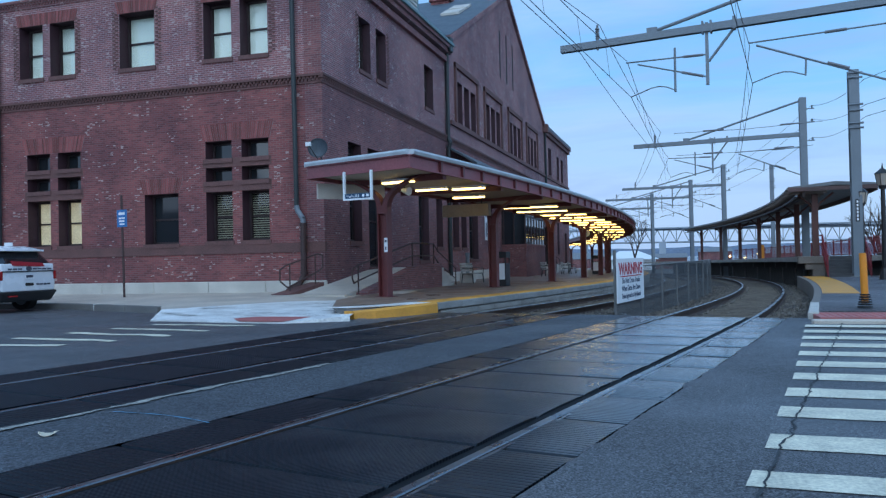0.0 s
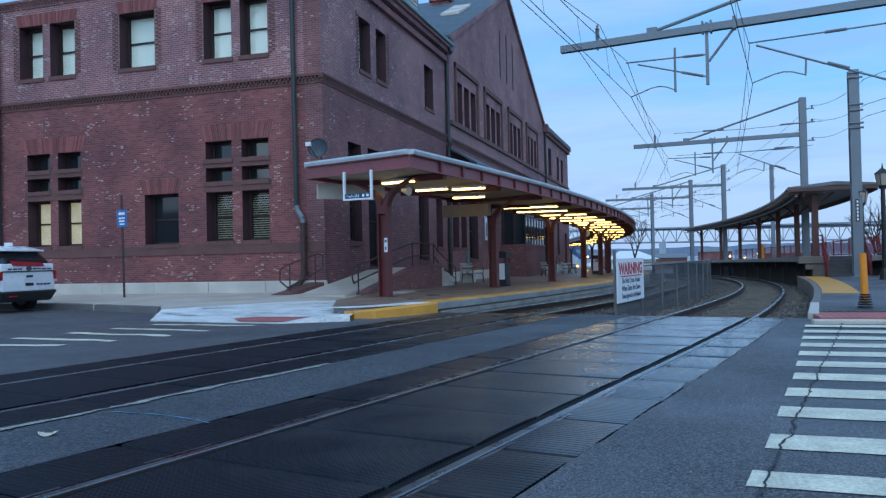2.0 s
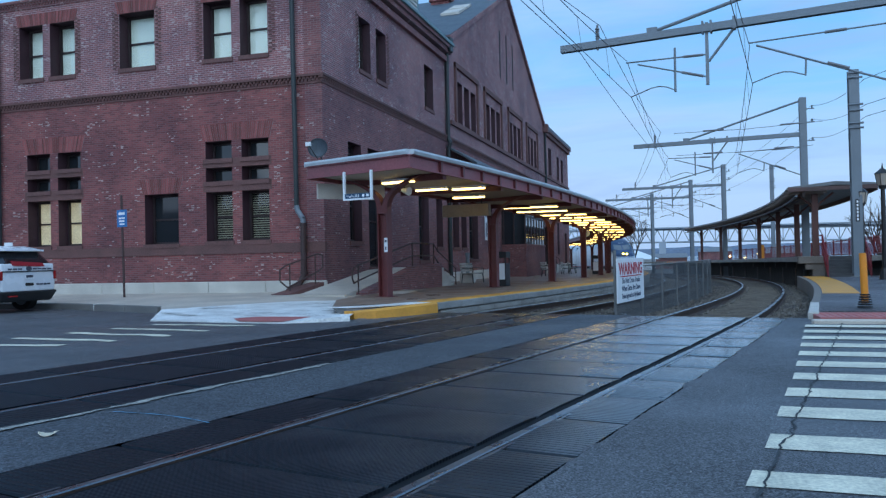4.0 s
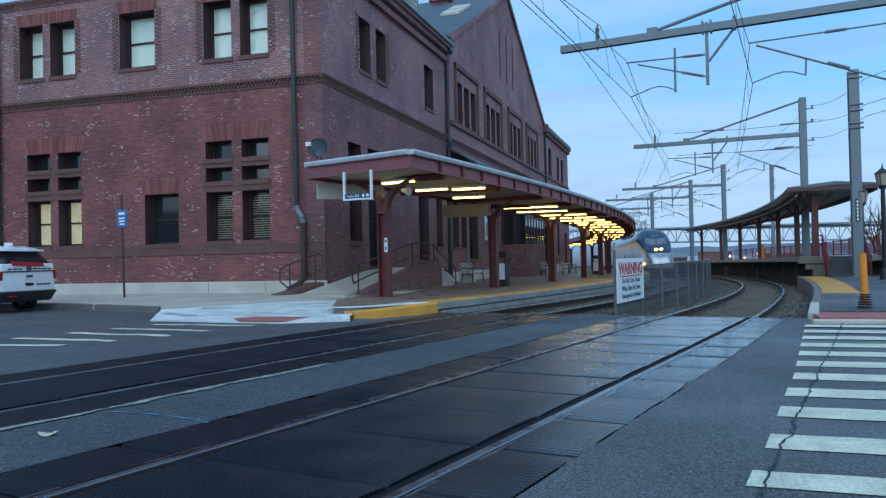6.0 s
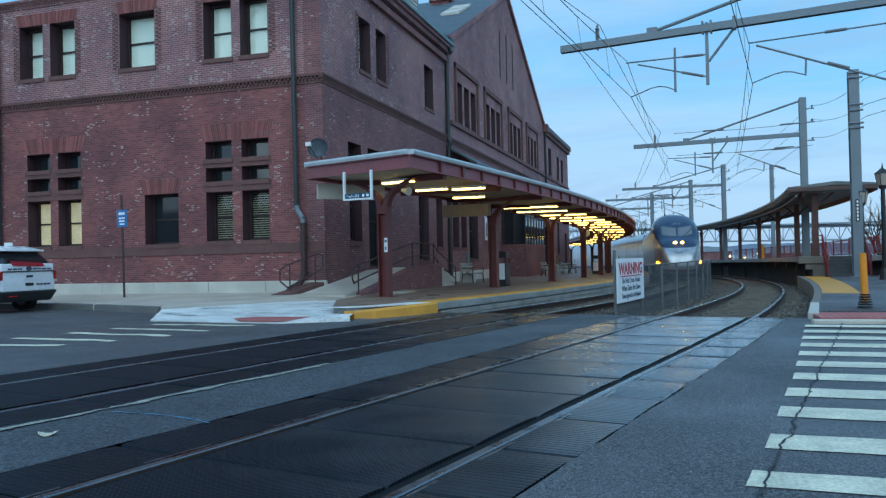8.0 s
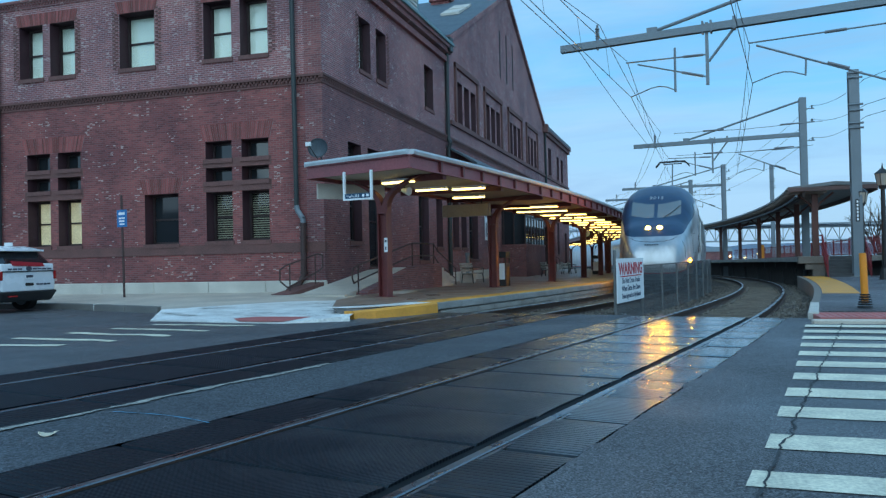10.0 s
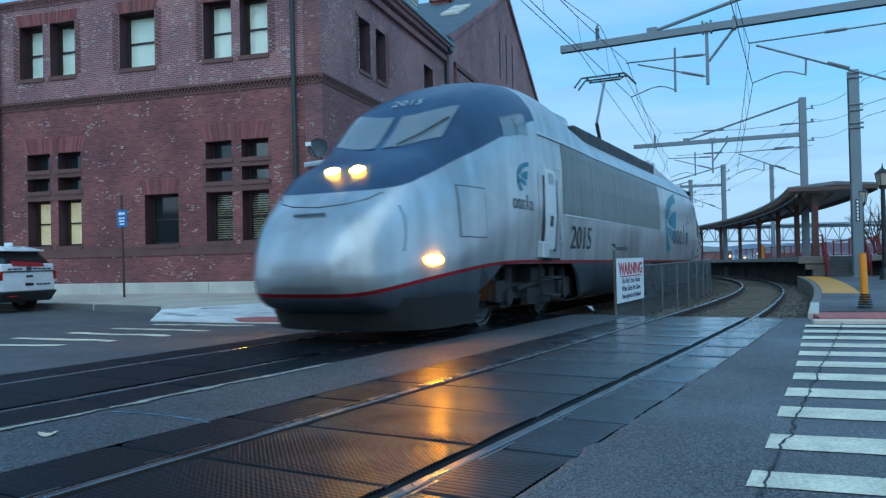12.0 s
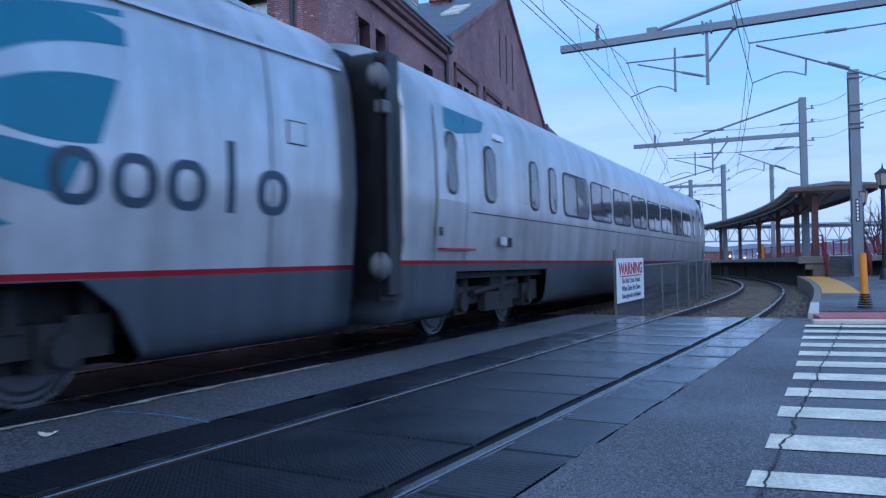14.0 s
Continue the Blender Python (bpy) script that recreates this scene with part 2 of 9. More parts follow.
def clear_glass(name):
    m = bpy.data.materials.new(name)
    m.use_nodes = True
    b = m.node_tree.nodes["Principled BSDF"]
    b.inputs["Base Color"].default_value = (0.9, 0.95, 0.95, 1)
    b.inputs["Roughness"].default_value, b.inputs["Transmission Weight"].default_value, b.inputs["IOR"].default_value = 0.03, 1.0, 1.45
    return m


M = {}
M["brick"] = brick_mat("weathered red brick", (0.30, 0.094, 0.088), (0.155, 0.052, 0.054), (0.235, 0.135, 0.13), 0.42, 0.20)
M["brick_dark"] = brick_mat("dark red brick", (0.27, 0.104, 0.102), (0.155, 0.064, 0.067), (0.25, 0.17, 0.17), 0.35, 0.10)
M["brick_up"] = brick_mat("sooty upper brick", (0.325, 0.130, 0.130), (0.185, 0.085, 0.092), (0.40, 0.31, 0.31), 0.4, 0.36)
M["brick_arch"] = island_mat("rubbed red arch brick", (0.27, 0.082, 0.078), 0.45)
M["brownstone"] = mat("brownstone", (0.15, 0.074, 0.068), 0.85, var=0.35, scale=1.5, fine=30, coords="World")
M["granite"] = mat("pale granite", (0.56, 0.525, 0.47), 0.8, var=0.25, scale=1.2, fine=60, coords="World")
M["concrete"] = mat("damp concrete", (0.56, 0.495, 0.42), 0.6, var=0.35, scale=0.8, fine=50, coords="World")
M["kerb_grey"] = mat("grey kerb stone", (0.30, 0.295, 0.28), 0.75, var=0.4, scale=1.5, fine=45, coords="World")
M["conc_dark"] = mat("stained concrete", (0.17, 0.165, 0.16), 0.7, var=0.4, scale=0.9, fine=40, coords="World")
M["white_paint"] = mat("worn white road paint", (0.76, 0.77, 0.75), 0.5, var=0.35, scale=2.0, fine=22, coords="World", bump=0.3)
M["bar_paint"] = mat("worn cream road paint", (0.74, 0.69, 0.53), 0.55, var=0.36, scale=3.5, fine=45, coords="World", bump=0.4)
M["red_dome"] = mat("red tactile paving", (0.42, 0.135, 0.125), 0.6, var=0.3, scale=3, fine=40, coords="World")
M["yellow"] = mat("yellow platform paint", (0.68, 0.32, 0.045), 0.55, var=0.3, scale=1.5, fine=40, coords="World")
M["asphalt"] = asphalt_mat("damp asphalt", (0.070, 0.070, 0.074))
M["asphalt_pat"] = asphalt_mat("asphalt strip between tracks", (0.047, 0.050, 0.056), 0.46, 70)
M["crack"] = mat("dark joint", (0.012, 0.012, 0.013), 0.6, coords="World")
M["filler"] = mat("dull black rubber filler", (0.008, 0.009, 0.011), 0.75, var=0.4, scale=2, fine=30, spec=0.2, coords="World")
M["worn_line"] = mat("worn dirty line paint", (0.33, 0.32, 0.285), 0.7, var=0.7, scale=7, fine=60, coords="World", bump=0.5)
M["plat_stone"] = mat("pale platform wall stone", (0.33, 0.31, 0.285), 0.75, var=0.45, scale=1.3, fine=35, coords="World", bump=0.4)
M["rubber"] = rubber_mat("wet black rubber", 0.036)
M["rubber_edge"] = rubber_mat("damp black ribbed rubber", 0.05, True)
M["rail"] = mat("polished steel rail", (0.25, 0.25, 0.258), 0.28, 1.0, var=0.2, scale=3, coords="World", bump=0)
M["rail_side"] = mat("rusty rail web", (0.06, 0.035, 0.025), 0.8, 0.2, var=0.3, coords="World")
M["ballast"] = mat("grey brown ballast", (0.12, 0.103, 0.09), 0.95, spec=0.1, var=0.55, scale=6, fine=28, bump=1.0, coords="World", bdist=0.05)
M["stone"] = mat("ballast stone", (0.20, 0.178, 0.156), 0.95, spec=0.1, var=0.5, scale=3, fine=30, coords="World")
M["tie"] = mat("weathered timber tie", (0.15, 0.125, 0.10), 0.95, spec=0.1, var=0.4, scale=3, fine=30, coords="World")
M["earth"] = mat("dull earth and gravel", (0.10, 0.095, 0.085), 0.95, var=0.4, scale=0.05, fine=1.5, coords="World")
M["paver"] = mat("brown platform pavers", (0.26, 0.185, 0.14), 0.42, var=0.35, scale=0.7, fine=14, coords="World", rough_var=0.18)
M["red_steel"] = mat("dark red painted steel", (0.135, 0.031, 0.032), 0.45, var=0.3, scale=1.5, fine=30, bump=0.1)
M["red_fascia"] = mat("faded red fascia", (0.27, 0.085, 0.095), 0.5, var=0.25, scale=1.2, fine=20, bump=0.1, coords="World")
M["soffit"] = mat("cream painted soffit boards", (0.36, 0.30, 0.23), 0.7, var=0.2, scale=1, fine=20, coords="World")
M["roof_edge"] = mat("pale grey metal roof edge", (0.55, 0.58, 0.60), 0.45, 0.3, var=0.15, coords="World")
M["roof_felt"] = mat("grey roofing felt", (0.20, 0.21, 0.22), 0.8, var=0.3, coords="World")
M["slate"] = mat("blue grey slate", (0.085, 0.105, 0.125), 0.55, var=0.4, scale=1.2, fine=12, bump=0.5, coords="World", bdist=0.03)
M["copper"] = mat("verdigris metal trim", (0.16, 0.24, 0.25), 0.6, var=0.3, coords="World")
M["steel"] = mat("galvanised steel", (0.19, 0.22, 0.25), 0.55, 0.3, var=0.2, scale=1, fine=25, bump=0.05, coords="World")
M["wire"] = mat("dark conductor wire", (0.10, 0.11, 0.13), 0.5, 0.5, bump=0)
M["insul"] = mat("grey insulator", (0.16, 0.17, 0.19), 0.4, bump=0)
M["black"] = mat("black painted metal", (0.014, 0.014, 0.016), 0.45, var=0.3, bump=0.05)
M["pipe"] = mat("brown drain pipe", (0.06, 0.032, 0.03), 0.6, bump=0.1, coords="World")
M["pipe_dark"] = mat("dark green drain pipe", (0.025, 0.032, 0.034), 0.5, bump=0.1, coords="World")
M["window_wood"] = mat("dark stained window frame", (0.035, 0.020, 0.022), 0.55, var=0.3, fine=30, bump=0.1)
# reveal colour darkened to carry the shade inside the openings
M["reveal_shade"] = mat("window reveal with painted shade", (0.062, 0.028, 0.037), 0.6, var=0.3, fine=30, bump=0.1, coords="World")
M["glass"] = glass_mat("dark window glass")
M["pane"] = clear_glass("clear window pane")
M["blind_white"] = mat("white roller blind", (0.74, 0.80, 0.74), 0.8, var=0.04, bump=0)
M["blind_lit"] = mat("lit yellowed blind", (0.62, 0.55, 0.40), 0.8, var=0.2, bump=0, emit=(1.0, 0.76, 0.46), strength=0.24)
M["blind_slat"] = mat("grey venetian slat", (0.34, 0.33, 0.25), 0.6, var=0.2, bump=0)
M["dark_room"] = mat("black stand-in for unlit interior", (0.012, 0.012, 0.016), 0.9, bump=0)
M["tube"] = lamp_mat("fluorescent tube light", (1.0, 0.68, 0.22), 4.2)
M["warm"] = lamp_mat("warm lamp", (1.0, 0.62, 0.25), 6.0)
M["sign_white"] = mat("white sign board", (0.78, 0.80, 0.82), 0.5, var=0.06, bump=0)
M["sign_blue"] = mat("blue sign board", (0.03, 0.16, 0.42), 0.45, var=0.1, bump=0)
M["sign_navy"] = mat("navy sign board", (0.012, 0.05, 0.11), 0.45, var=0.1, bump=0)
M["ink_red"] = mat("red sign ink", (0.40, 0.015, 0.03), 0.5, var=0.05, bump=0)
M["ink_dark"] = mat("dark sign ink", (0.05, 0.06, 0.09), 0.5, var=0.05, bump=0)
M["ink_white"] = mat("white sign ink", (0.8, 0.82, 0.84), 0.5, var=0.02, bump=0)
M["orange"] = mat("orange plastic", (0.75, 0.27, 0.02), 0.45, var=0.1, bump=0.05)


# ---------------- building helpers ----------------
def part(name, bm, material, parent=None, label="", smooth=False):
    me = bpy.data.meshes.new(name)
    bmesh.ops.recalc_face_normals(bm, faces=bm.faces[:])
    bm.to_mesh(me)
    bm.free()
    for m in (material if isinstance(material, (list, tuple)) else [material]):
        me.materials.append(m)
    if smooth:
        for p in me.polygons:
            p.use_smooth = True
    ob = new(name, me)
    if parent is not None:
        ob.parent = parent
    if label:
        ob["label"] = label
    return ob


def empty(name, m=None, label="", category="", group="", kind=""):
    ob = new(name)
    ob.empty_display_size = 0.2
    if m is not None:
        ob.matrix_basis = m
    return tagged(ob, label, category, group, kind)


def box(bm, x0, x1, y0, y1, z0, z1, m=None, mi=0):
    vs = [bm.verts.new(Vector(p) if m is None else m @ Vector(p)) for p in
          ((x0, y0, z0), (x1, y0, z0), (x1, y1, z0), (x0, y1, z0), (x0, y0, z1), (x1, y0, z1), (x1, y1, z1), (x0, y1, z1))]
    for f in ((0, 3, 2, 1), (4, 5, 6, 7), (0, 1, 5, 4), (1, 2, 6, 5), (2, 3, 7, 6), (3, 0, 4, 7)):
        bm.faces.new([vs[i] for i in f]).material_index = mi
    return vs


def boxes(*args, m=None):
    bm = bmesh.new()
    for a in args:
        box(bm, *a, m=m)
    return bm


def bevelled(bm, w=0.01, seg=2):
    bmesh.ops.bevel(bm, geom=bm.edges[:], offset=w, segments=seg, affect="EDGES", profile=0.6)
    return bm


def rod(bm, a, b, r, r2=None, n=8):
    """A round bar from a to b."""
    a, b = Vector(a), Vector(b)
    d = b - a
    q = d.to_track_quat("Z", "Y").to_matrix()
    r2 = r if r2 is None else r2
    rings = []
    for c, rad in ((a, r), (b, r2)):
        rings.append([bm.verts.new(c + q @ Vector((rad * math.cos(k * math.tau / n), rad * math.sin(k * math.tau / n), 0))) for k in range(n)])
    for k in range(n):
        bm.faces.new((rings[0][k], rings[0][(k + 1) % n], rings[1][(k + 1) % n], rings[1][k]))
    bm.faces.new(rings[0][::-1])
    bm.faces.new(rings[1])
    return bm


def rods(pts, r, n=8, bm=None):
    bm = bm or bmesh.new()
    for a, b in zip(pts[:-1], pts[1:]):
        rod(bm, a, b, r, n=n)
    return bm


def sweep(bm, path, prof, closed=True, mi=0):
    """Sweep a profile of (side, up) points along a path of (point, heading) pairs."""
    rings = []
    for p, h in path:
        side = Vector((math.cos(h), -math.sin(h), 0))
        rings.append([bm.verts.new(Vector(p) + side * a + Vector((0, 0, b))) for a, b in prof])
    k = len(prof)
    for r0, r1 in zip(rings[:-1], rings[1:]):
        for i in range(k if closed else k - 1):
            j = (i + 1) % k
            bm.faces.new((r0[i], r0[j], r1[j], r1[i])).material_index = mi
    if closed:
        bm.faces.new(rings[0][::-1])
        bm.faces.new(rings[-1])
    return rings


def letters(text, size, name, material, parent, m, align="CENTER", depth=0.002, label="", sx=1.0, bold=0.0):
    cu = bpy.data.curves.new(name, "FONT")
    cu.body, cu.size, cu.extrude, cu.align_x = text, size, depth, align
    cu.resolution_u, cu.offset = 3, bold
    tmp = new(name, cu)
    me = bpy.data.meshes.new_from_object(tmp.evaluated_get(bpy.context.evaluated_depsgraph_get()))
    bpy.data.objects.remove(tmp)
    bpy.data.curves.remove(cu)
    me.materials.clear()
    me.materials.append(material)
    me.transform(m @ Matrix.Diagonal((sx, 1, 1, 1)))
    ob = new(name, me)
    ob.parent = parent
    if label:
        ob["label"] = label
    return ob


# ---------------- the railway line: straight over the crossing, then a left curve falling away ----------------
TX, TY, TH, TS, TR, GRADE, ZS = -4.979, 10.0, 0.2288, 0.97, 167.67, 0.0136, 0.97
SPACING = 4.07


def track(s, off=0.0, dz=0.0):
    """A point of the line at chainage s, off to the right of the far track's middle, dz above its rails; and its heading."""
    u = max(s - ZS, 0)
    z = -GRADE * (u * u / 20 if u < 10 else u - 5)
    if s < TS:
        h, x, y = TH, TX + s * math.sin(TH), TY + s * math.cos(TH)
    else:
        h = TH - (s - TS) / TR
        x = TX + TS * math.sin(TH) + TR * (math.cos(h) - math.cos(TH))
        y = TY + TS * math.cos(TH) + TR * (math.sin(TH) - math.sin(h))
    return Vector((x + off * math.cos(h), y - off * math.sin(h), z + dz)), h


def line(s0, s1, step, off=0.0, dz=0.0):
    n = max(1, round((s1 - s0) / step))
    return [track(s0 + (s1 - s0) * k / n, off, dz) for k in range(n + 1)]


def pz(s):
    """Height of the low platform at chainage s."""
    return 0.20 - 0.0075 * (s - 6)


def plat(s, off, dz=0.0):
    p, h = track(s, off)
    return Vector((p.x, p.y, pz(s) + dz)), h


def at_track(s, off, dz=0.0):
    """A pose whose y axis runs along the line (rising chainage), x to the right of it."""
    p, h = track(s, off, dz)
    return Matrix.Translation(p) @ Matrix.Rotation(-h, 4, "Z")


def at_plat(s, off, dz=0.0):
    p, h = plat(s, off, dz)
    return Matrix.Translation(p) @ Matrix.Rotation(-h, 4, "Z")


def interp(x, pts):
    if x <= pts[0][0]:
        return pts[0][1]
    for (a, p), (b, q) in zip(pts[:-1], pts[1:]):
        if x <= b:
            return p + (q - p) * (x - a) / (b - a)
    return pts[-1][1]


# ---------------- ground, road and tracks ----------------
def ground_sheet():
    bm = bmesh.new()
    xs = [-3000, -1200, -500, -220, -120, -70, -40, -20, -8, 0, 8, 20, 40, 80, 160, 400, 1000, 3000]
    ys = [-600, -200, -60, -20, 0, 10, 16, 30, 50, 75, 100, 130, 170, 240, 400, 800, 1600, 3500]
    grid = [[bm.verts.new((x, y, -0.4 - GRADE * min(max(y - 16, 0), 105) - 0.3 * (y > 20))) for x in xs] for y in ys]
    for j in range(len(ys) - 1):
        for i in range(len(xs) - 1):
            bm.faces.new((grid[j][i], grid[j][i + 1], grid[j + 1][i + 1], grid[j + 1][i]))
    return tagged(part("ground", bm, M["earth"]), "flat earth and gravel ground around the railway", "ground", kind="structure")


def unseen_wall():
    """A plain unseen wall added behind the viewpoint, to darken low reflections on the train."""
    bm = boxes((-75, 75, -26.4, -26.0, -0.5, 7.0))
    tagged(part("reflection_wall", bm, M["brick_dark"]), "plain dark brick wall added unseen to darken reflections", "wall", kind="structure")


def strip(bm, s0, s1, step, o0, o1, dz=0.0, mi=0):
    n = max(1, round((s1 - s0) / step))
    rows = [[bm.verts.new(track(s0 + (s1 - s0) * k / n, o, dz)[0]) for o in (o0, o1)] for k in range(n + 1)]
    for a, b in zip(rows[:-1], rows[1:]):
        bm.faces.new((a[0], a[1], b[1], b[0])).material_index = mi


X_END = 6.5      # the crossing's far end
FAR_STRIP, NEAR_STRIP = (-1.42, 1.42), (SPACING - 1.42, SPACING + 1.42)


def road():
    bm = bmesh.new()
    strip(bm, -60, 30, 3, -60, -2.0)
    strip(bm, -60, X_END, 3, -2.0, FAR_STRIP[0])
    strip(bm, -60, X_END, 3, NEAR_STRIP[1], 6.2)
    strip(bm, -60, X_END + 1.5, 3, 6.2, 60)
    for a, b in (FAR_STRIP, NEAR_STRIP):
        strip(bm, -60, X_END, 3, a, b, -0.12)
    strip(bm, -60, X_END, 3, FAR_STRIP[1], NEAR_STRIP[0], 0.0, 1)
    return tagged(part("road", bm, [M["asphalt"], M["asphalt_pat"]]), "damp dark asphalt road over the railway crossing", "road", kind="structure")


def trackbed():
    bm = bmesh.new()
    offs = [-1.7, -1.3, -1.0, -0.75, -0.3, 0.3, 0.75, 1.2, 1.7, 2.05, 2.5, 3.0, 3.4, 3.8, 4.4, 4.8, 5.2, 5.7, 6.4]
    rows = []
    n = 160
    for k in range(n + 1):
        s = X_END + (215 - X_END) * (k / n) ** 1.6
        row = []
        for o in offs:
            mid = min(abs(o), abs(o - SPACING))
            dz = -0.17 - 0.05 * (mid < 0.5) - 0.12 * (mid > 1.5)
            p = track(s, o, dz)[0]
            p.z += 0.05 * (noise.noise(p * 1.7) + 0.6 * noise.noise(p * 4.1))
            row.append(bm.verts.new(p))
        rows.append(row)
    for a, b in zip(rows[:-1], rows[1:]):
        for i in range(len(offs) - 1):
            bm.faces.new((a[i], a[i + 1], b[i + 1], b[i]))
    bed = tagged(part("trackbed", bm, M["ballast"], smooth=True), "stone ballast bed under the two curved tracks", "ballast", kind="structure")
    # loose stones, thickest beside the crossing and between the tracks
    bm = bmesh.new()
    rnd = random.Random(4)
    for k in range(5200):
        s = X_END + 30 * rnd.random() ** 1.8
        o = rnd.uniform(-1.6, 6.2)
        if min(abs(o - c) for c in (-0.755, 0.755, SPACING - 0.755, SPACING + 0.755)) < 0.1:
            continue
        mid = min(abs(o), abs(o - SPACING))
        p = track(s, o, -0.15 - 0.05 * (mid < 0.5) - 0.1 * (mid > 1.5))[0]
        r = rnd.uniform(0.018, 0.05)
        q = Euler((rnd.uniform(0, 6), rnd.uniform(0, 6), rnd.uniform(0, 6))).to_matrix()
        v = [bm.verts.new(p + q @ Vector(c) * r) for c in ((1, 0, 0), (-1, 0.2, 0), (0, 1, 0.1), (0.1, -1, 0), (0, 0, 0.8), (0, 0.1, -0.8))]
        for f in ((0, 2, 4), (2, 1, 4), (1, 3, 4), (3, 0, 4), (2, 0, 5), (1, 2, 5), (3, 1, 5), (0, 3, 5)):
            bm.faces.new([v[i] for i in f])
    tagged(part("ballast_stones", bm, M["stone"]), "loose grey brown ballast stones on the trackbed", "ballast", kind="stuff")
    return bed


RAIL_PROF = [(-0.07, -0.17), (0.07, -0.17), (0.07, -0.155), (0.012, -0.13), (0.012, -0.045), (0.036, -0.035), (0.036, -0.006), (0.026, 0.0),
             (-0.026, 0.0), (-0.036, -0.006), (-0.036, -0.035), (-0.012, -0.045), (-0.012, -0.13), (-0.07, -0.155)]


def rails():
    for nm, c in (("far", 0.0), ("near", SPACING)):
        tr = empty("railway_track", label="pair of steel rails of the %s track, polished on top" % ("platform side" if nm == "far" else "outer"), category="railway track", kind="structure")
        for side in (-0.755, 0.755):
            bm = bmesh.new()
            # the worn outer rail of the near track lies a little wide over the crossing
            wide = lambda s_: (0.10 if c and side > 0 else 0.0) * (1 - smooth_step(5.0, 16.0, s_))
            path = [track(s_, c + side + wide(s_), 0.006) for s_ in [-40 + 4 * k for k in range(11)] + [1.5 + 1.5 * k for k in range(40)] + [64 + 4 * k for k in range(37)]]
            rings = sweep(bm, path, RAIL_PROF)
            for f in bm.faces:
                f.material_index = 1
            bm.faces.ensure_lookup_table()
            k = len(RAIL_PROF)
            for i, f in enumerate(bm.faces):
                if i % k in (6, 7, 8) and i < k * (len(path) - 1):
                    f.material_index = 0
            part("rail", bm, [M["rail"], M["rail_side"]], tr)
        # timber ties beyond the crossing
        me = None
        s = X_END + 0.15
        while s < 75:
            if me is None:
                bm = boxes((-1.3, 1.3, -0.11, 0.11, -0.36, -0.165))
                bevelled(bm, 0.012, 1)
                t0 = part("tie", bm, M["tie"], tr)
                me = t0.data
                t0.matrix_basis = at_track(s, c)
            else:
                t = new("tie", me)
                t.parent = tr
                t.matrix_basis = at_track(s, c)
            s += 0.58


def crossing_panels():
    """Ribbed rubber panels between and beside the rails, each about a metre long."""
    rnd = random.Random(7)
    deck = empty("crossing_surface", label="ribbed black rubber crossing panels around the rails, wet", category="crossing surface", kind="structure")
    flange = 0.075
    for c in (0.0, SPACING):
        wide = 0.10 if c else 0.0
        for o0, o1, r in ((c - 1.40, c - 0.80, 0), (c - 0.715 + flange, c + 0.715 - flange + 0.9 * wide, 1), (c + 0.80 + wide, c + 1.40, 0)):
            w = o1 - o0
            bm = bmesh.new()
            # a slightly crowned slab with worn ends
            prof = [(0.0, -0.016), (0.012, -0.004)] + [(0.955 * k / 8, 0.005 * math.sin(math.pi * k / 8)) for k in range(1, 8)] + [(0.943, -0.004), (0.955, -0.016)]
            ends = [[bm.verts.new((x_, y_, z_)) for y_, z_ in [(0.0, -0.11)] + prof + [(0.955, -0.11)]] for x_ in (0.0, w)]
            for i in range(len(prof) + 1):
                bm.faces.new((ends[0][i], ends[1][i], ends[1][i + 1], ends[0][i + 1]))
            bm.faces.new(ends[0])
            bm.faces.new(ends[1][::-1])
            base = part("panel", bm, M["rubber" if r else "rubber_edge"], deck)
            s, first = X_END - 0.98, True
            while s > -20:
                ob = base if first else new("panel", base.data)
                ob.parent = deck
                p, h = track(s, o0, 0.0 + rnd.uniform(-0.003, 0.003))
                ob.matrix_basis = Matrix.Translation(p) @ Matrix.Rotation(-h + rnd.uniform(-0.003, 0.003), 4, "Z") @ Matrix.Rotation(rnd.uniform(-0.006, 0.006), 4, "X") @ Matrix.Rotation(rnd.uniform(-0.003, 0.003), 4, "Y")
                first = False
                s -= 0.98
    # dark rubber filler in the flangeways
    for c in (0.0, SPACING):
        for o0, o1 in ((c - 0.715, c - 0.715 + flange + 0.006), (c + 0.715 - flange + (0.084 if c else -0.006), c + 0.715 + (0.10 if c else 0.0))):
            bm = bmesh.new()
            sweep(bm, line(-20, X_END, 1.2, (o0 + o1) / 2), [(-(o1 - o0) / 2, -0.10), ((o1 - o0) / 2, -0.10), ((o1 - o0) / 2, -0.030), (0.0, -0.022), (-(o1 - o0) / 2, -0.014)])
            part("flangeway_filler", bm, M["filler"], deck)
    # steel edge of the outer panels beside the near track's rails
    for o in (SPACING - 0.825, SPACING + 0.925):
        bm = bmesh.new()
        sweep(bm, line(-20, X_END, 1.2, o), [(-0.011, -0.05), (0.011, -0.05), (0.011, 0.004), (-0.011, 0.004)])
        part("steel_edge", bm, M["rail"], deck)
    # asphalt that has crept raggedly over the outer edge
    bm = bmesh.new()
    rows = []
    for k in range(321):
        s = -10 + 16 * k / 320
        nz = noise.noise(Vector((s * 1.1, 2, 0))) + 0.6 * noise.noise(Vector((s * 4.3, 7, 0))) + 0.3 * noise.noise(Vector((s * 13, 7, 0)))
        e = SPACING + 1.415 - 0.10 * max(0.0, nz)
        rows.append([bm.verts.new(track(s, o, z)[0]) for o, z in ((e, 0.003), (e + 0.02, 0.011), (SPACING + 1.48, 0.008), (SPACING + 1.55, 0.001))])
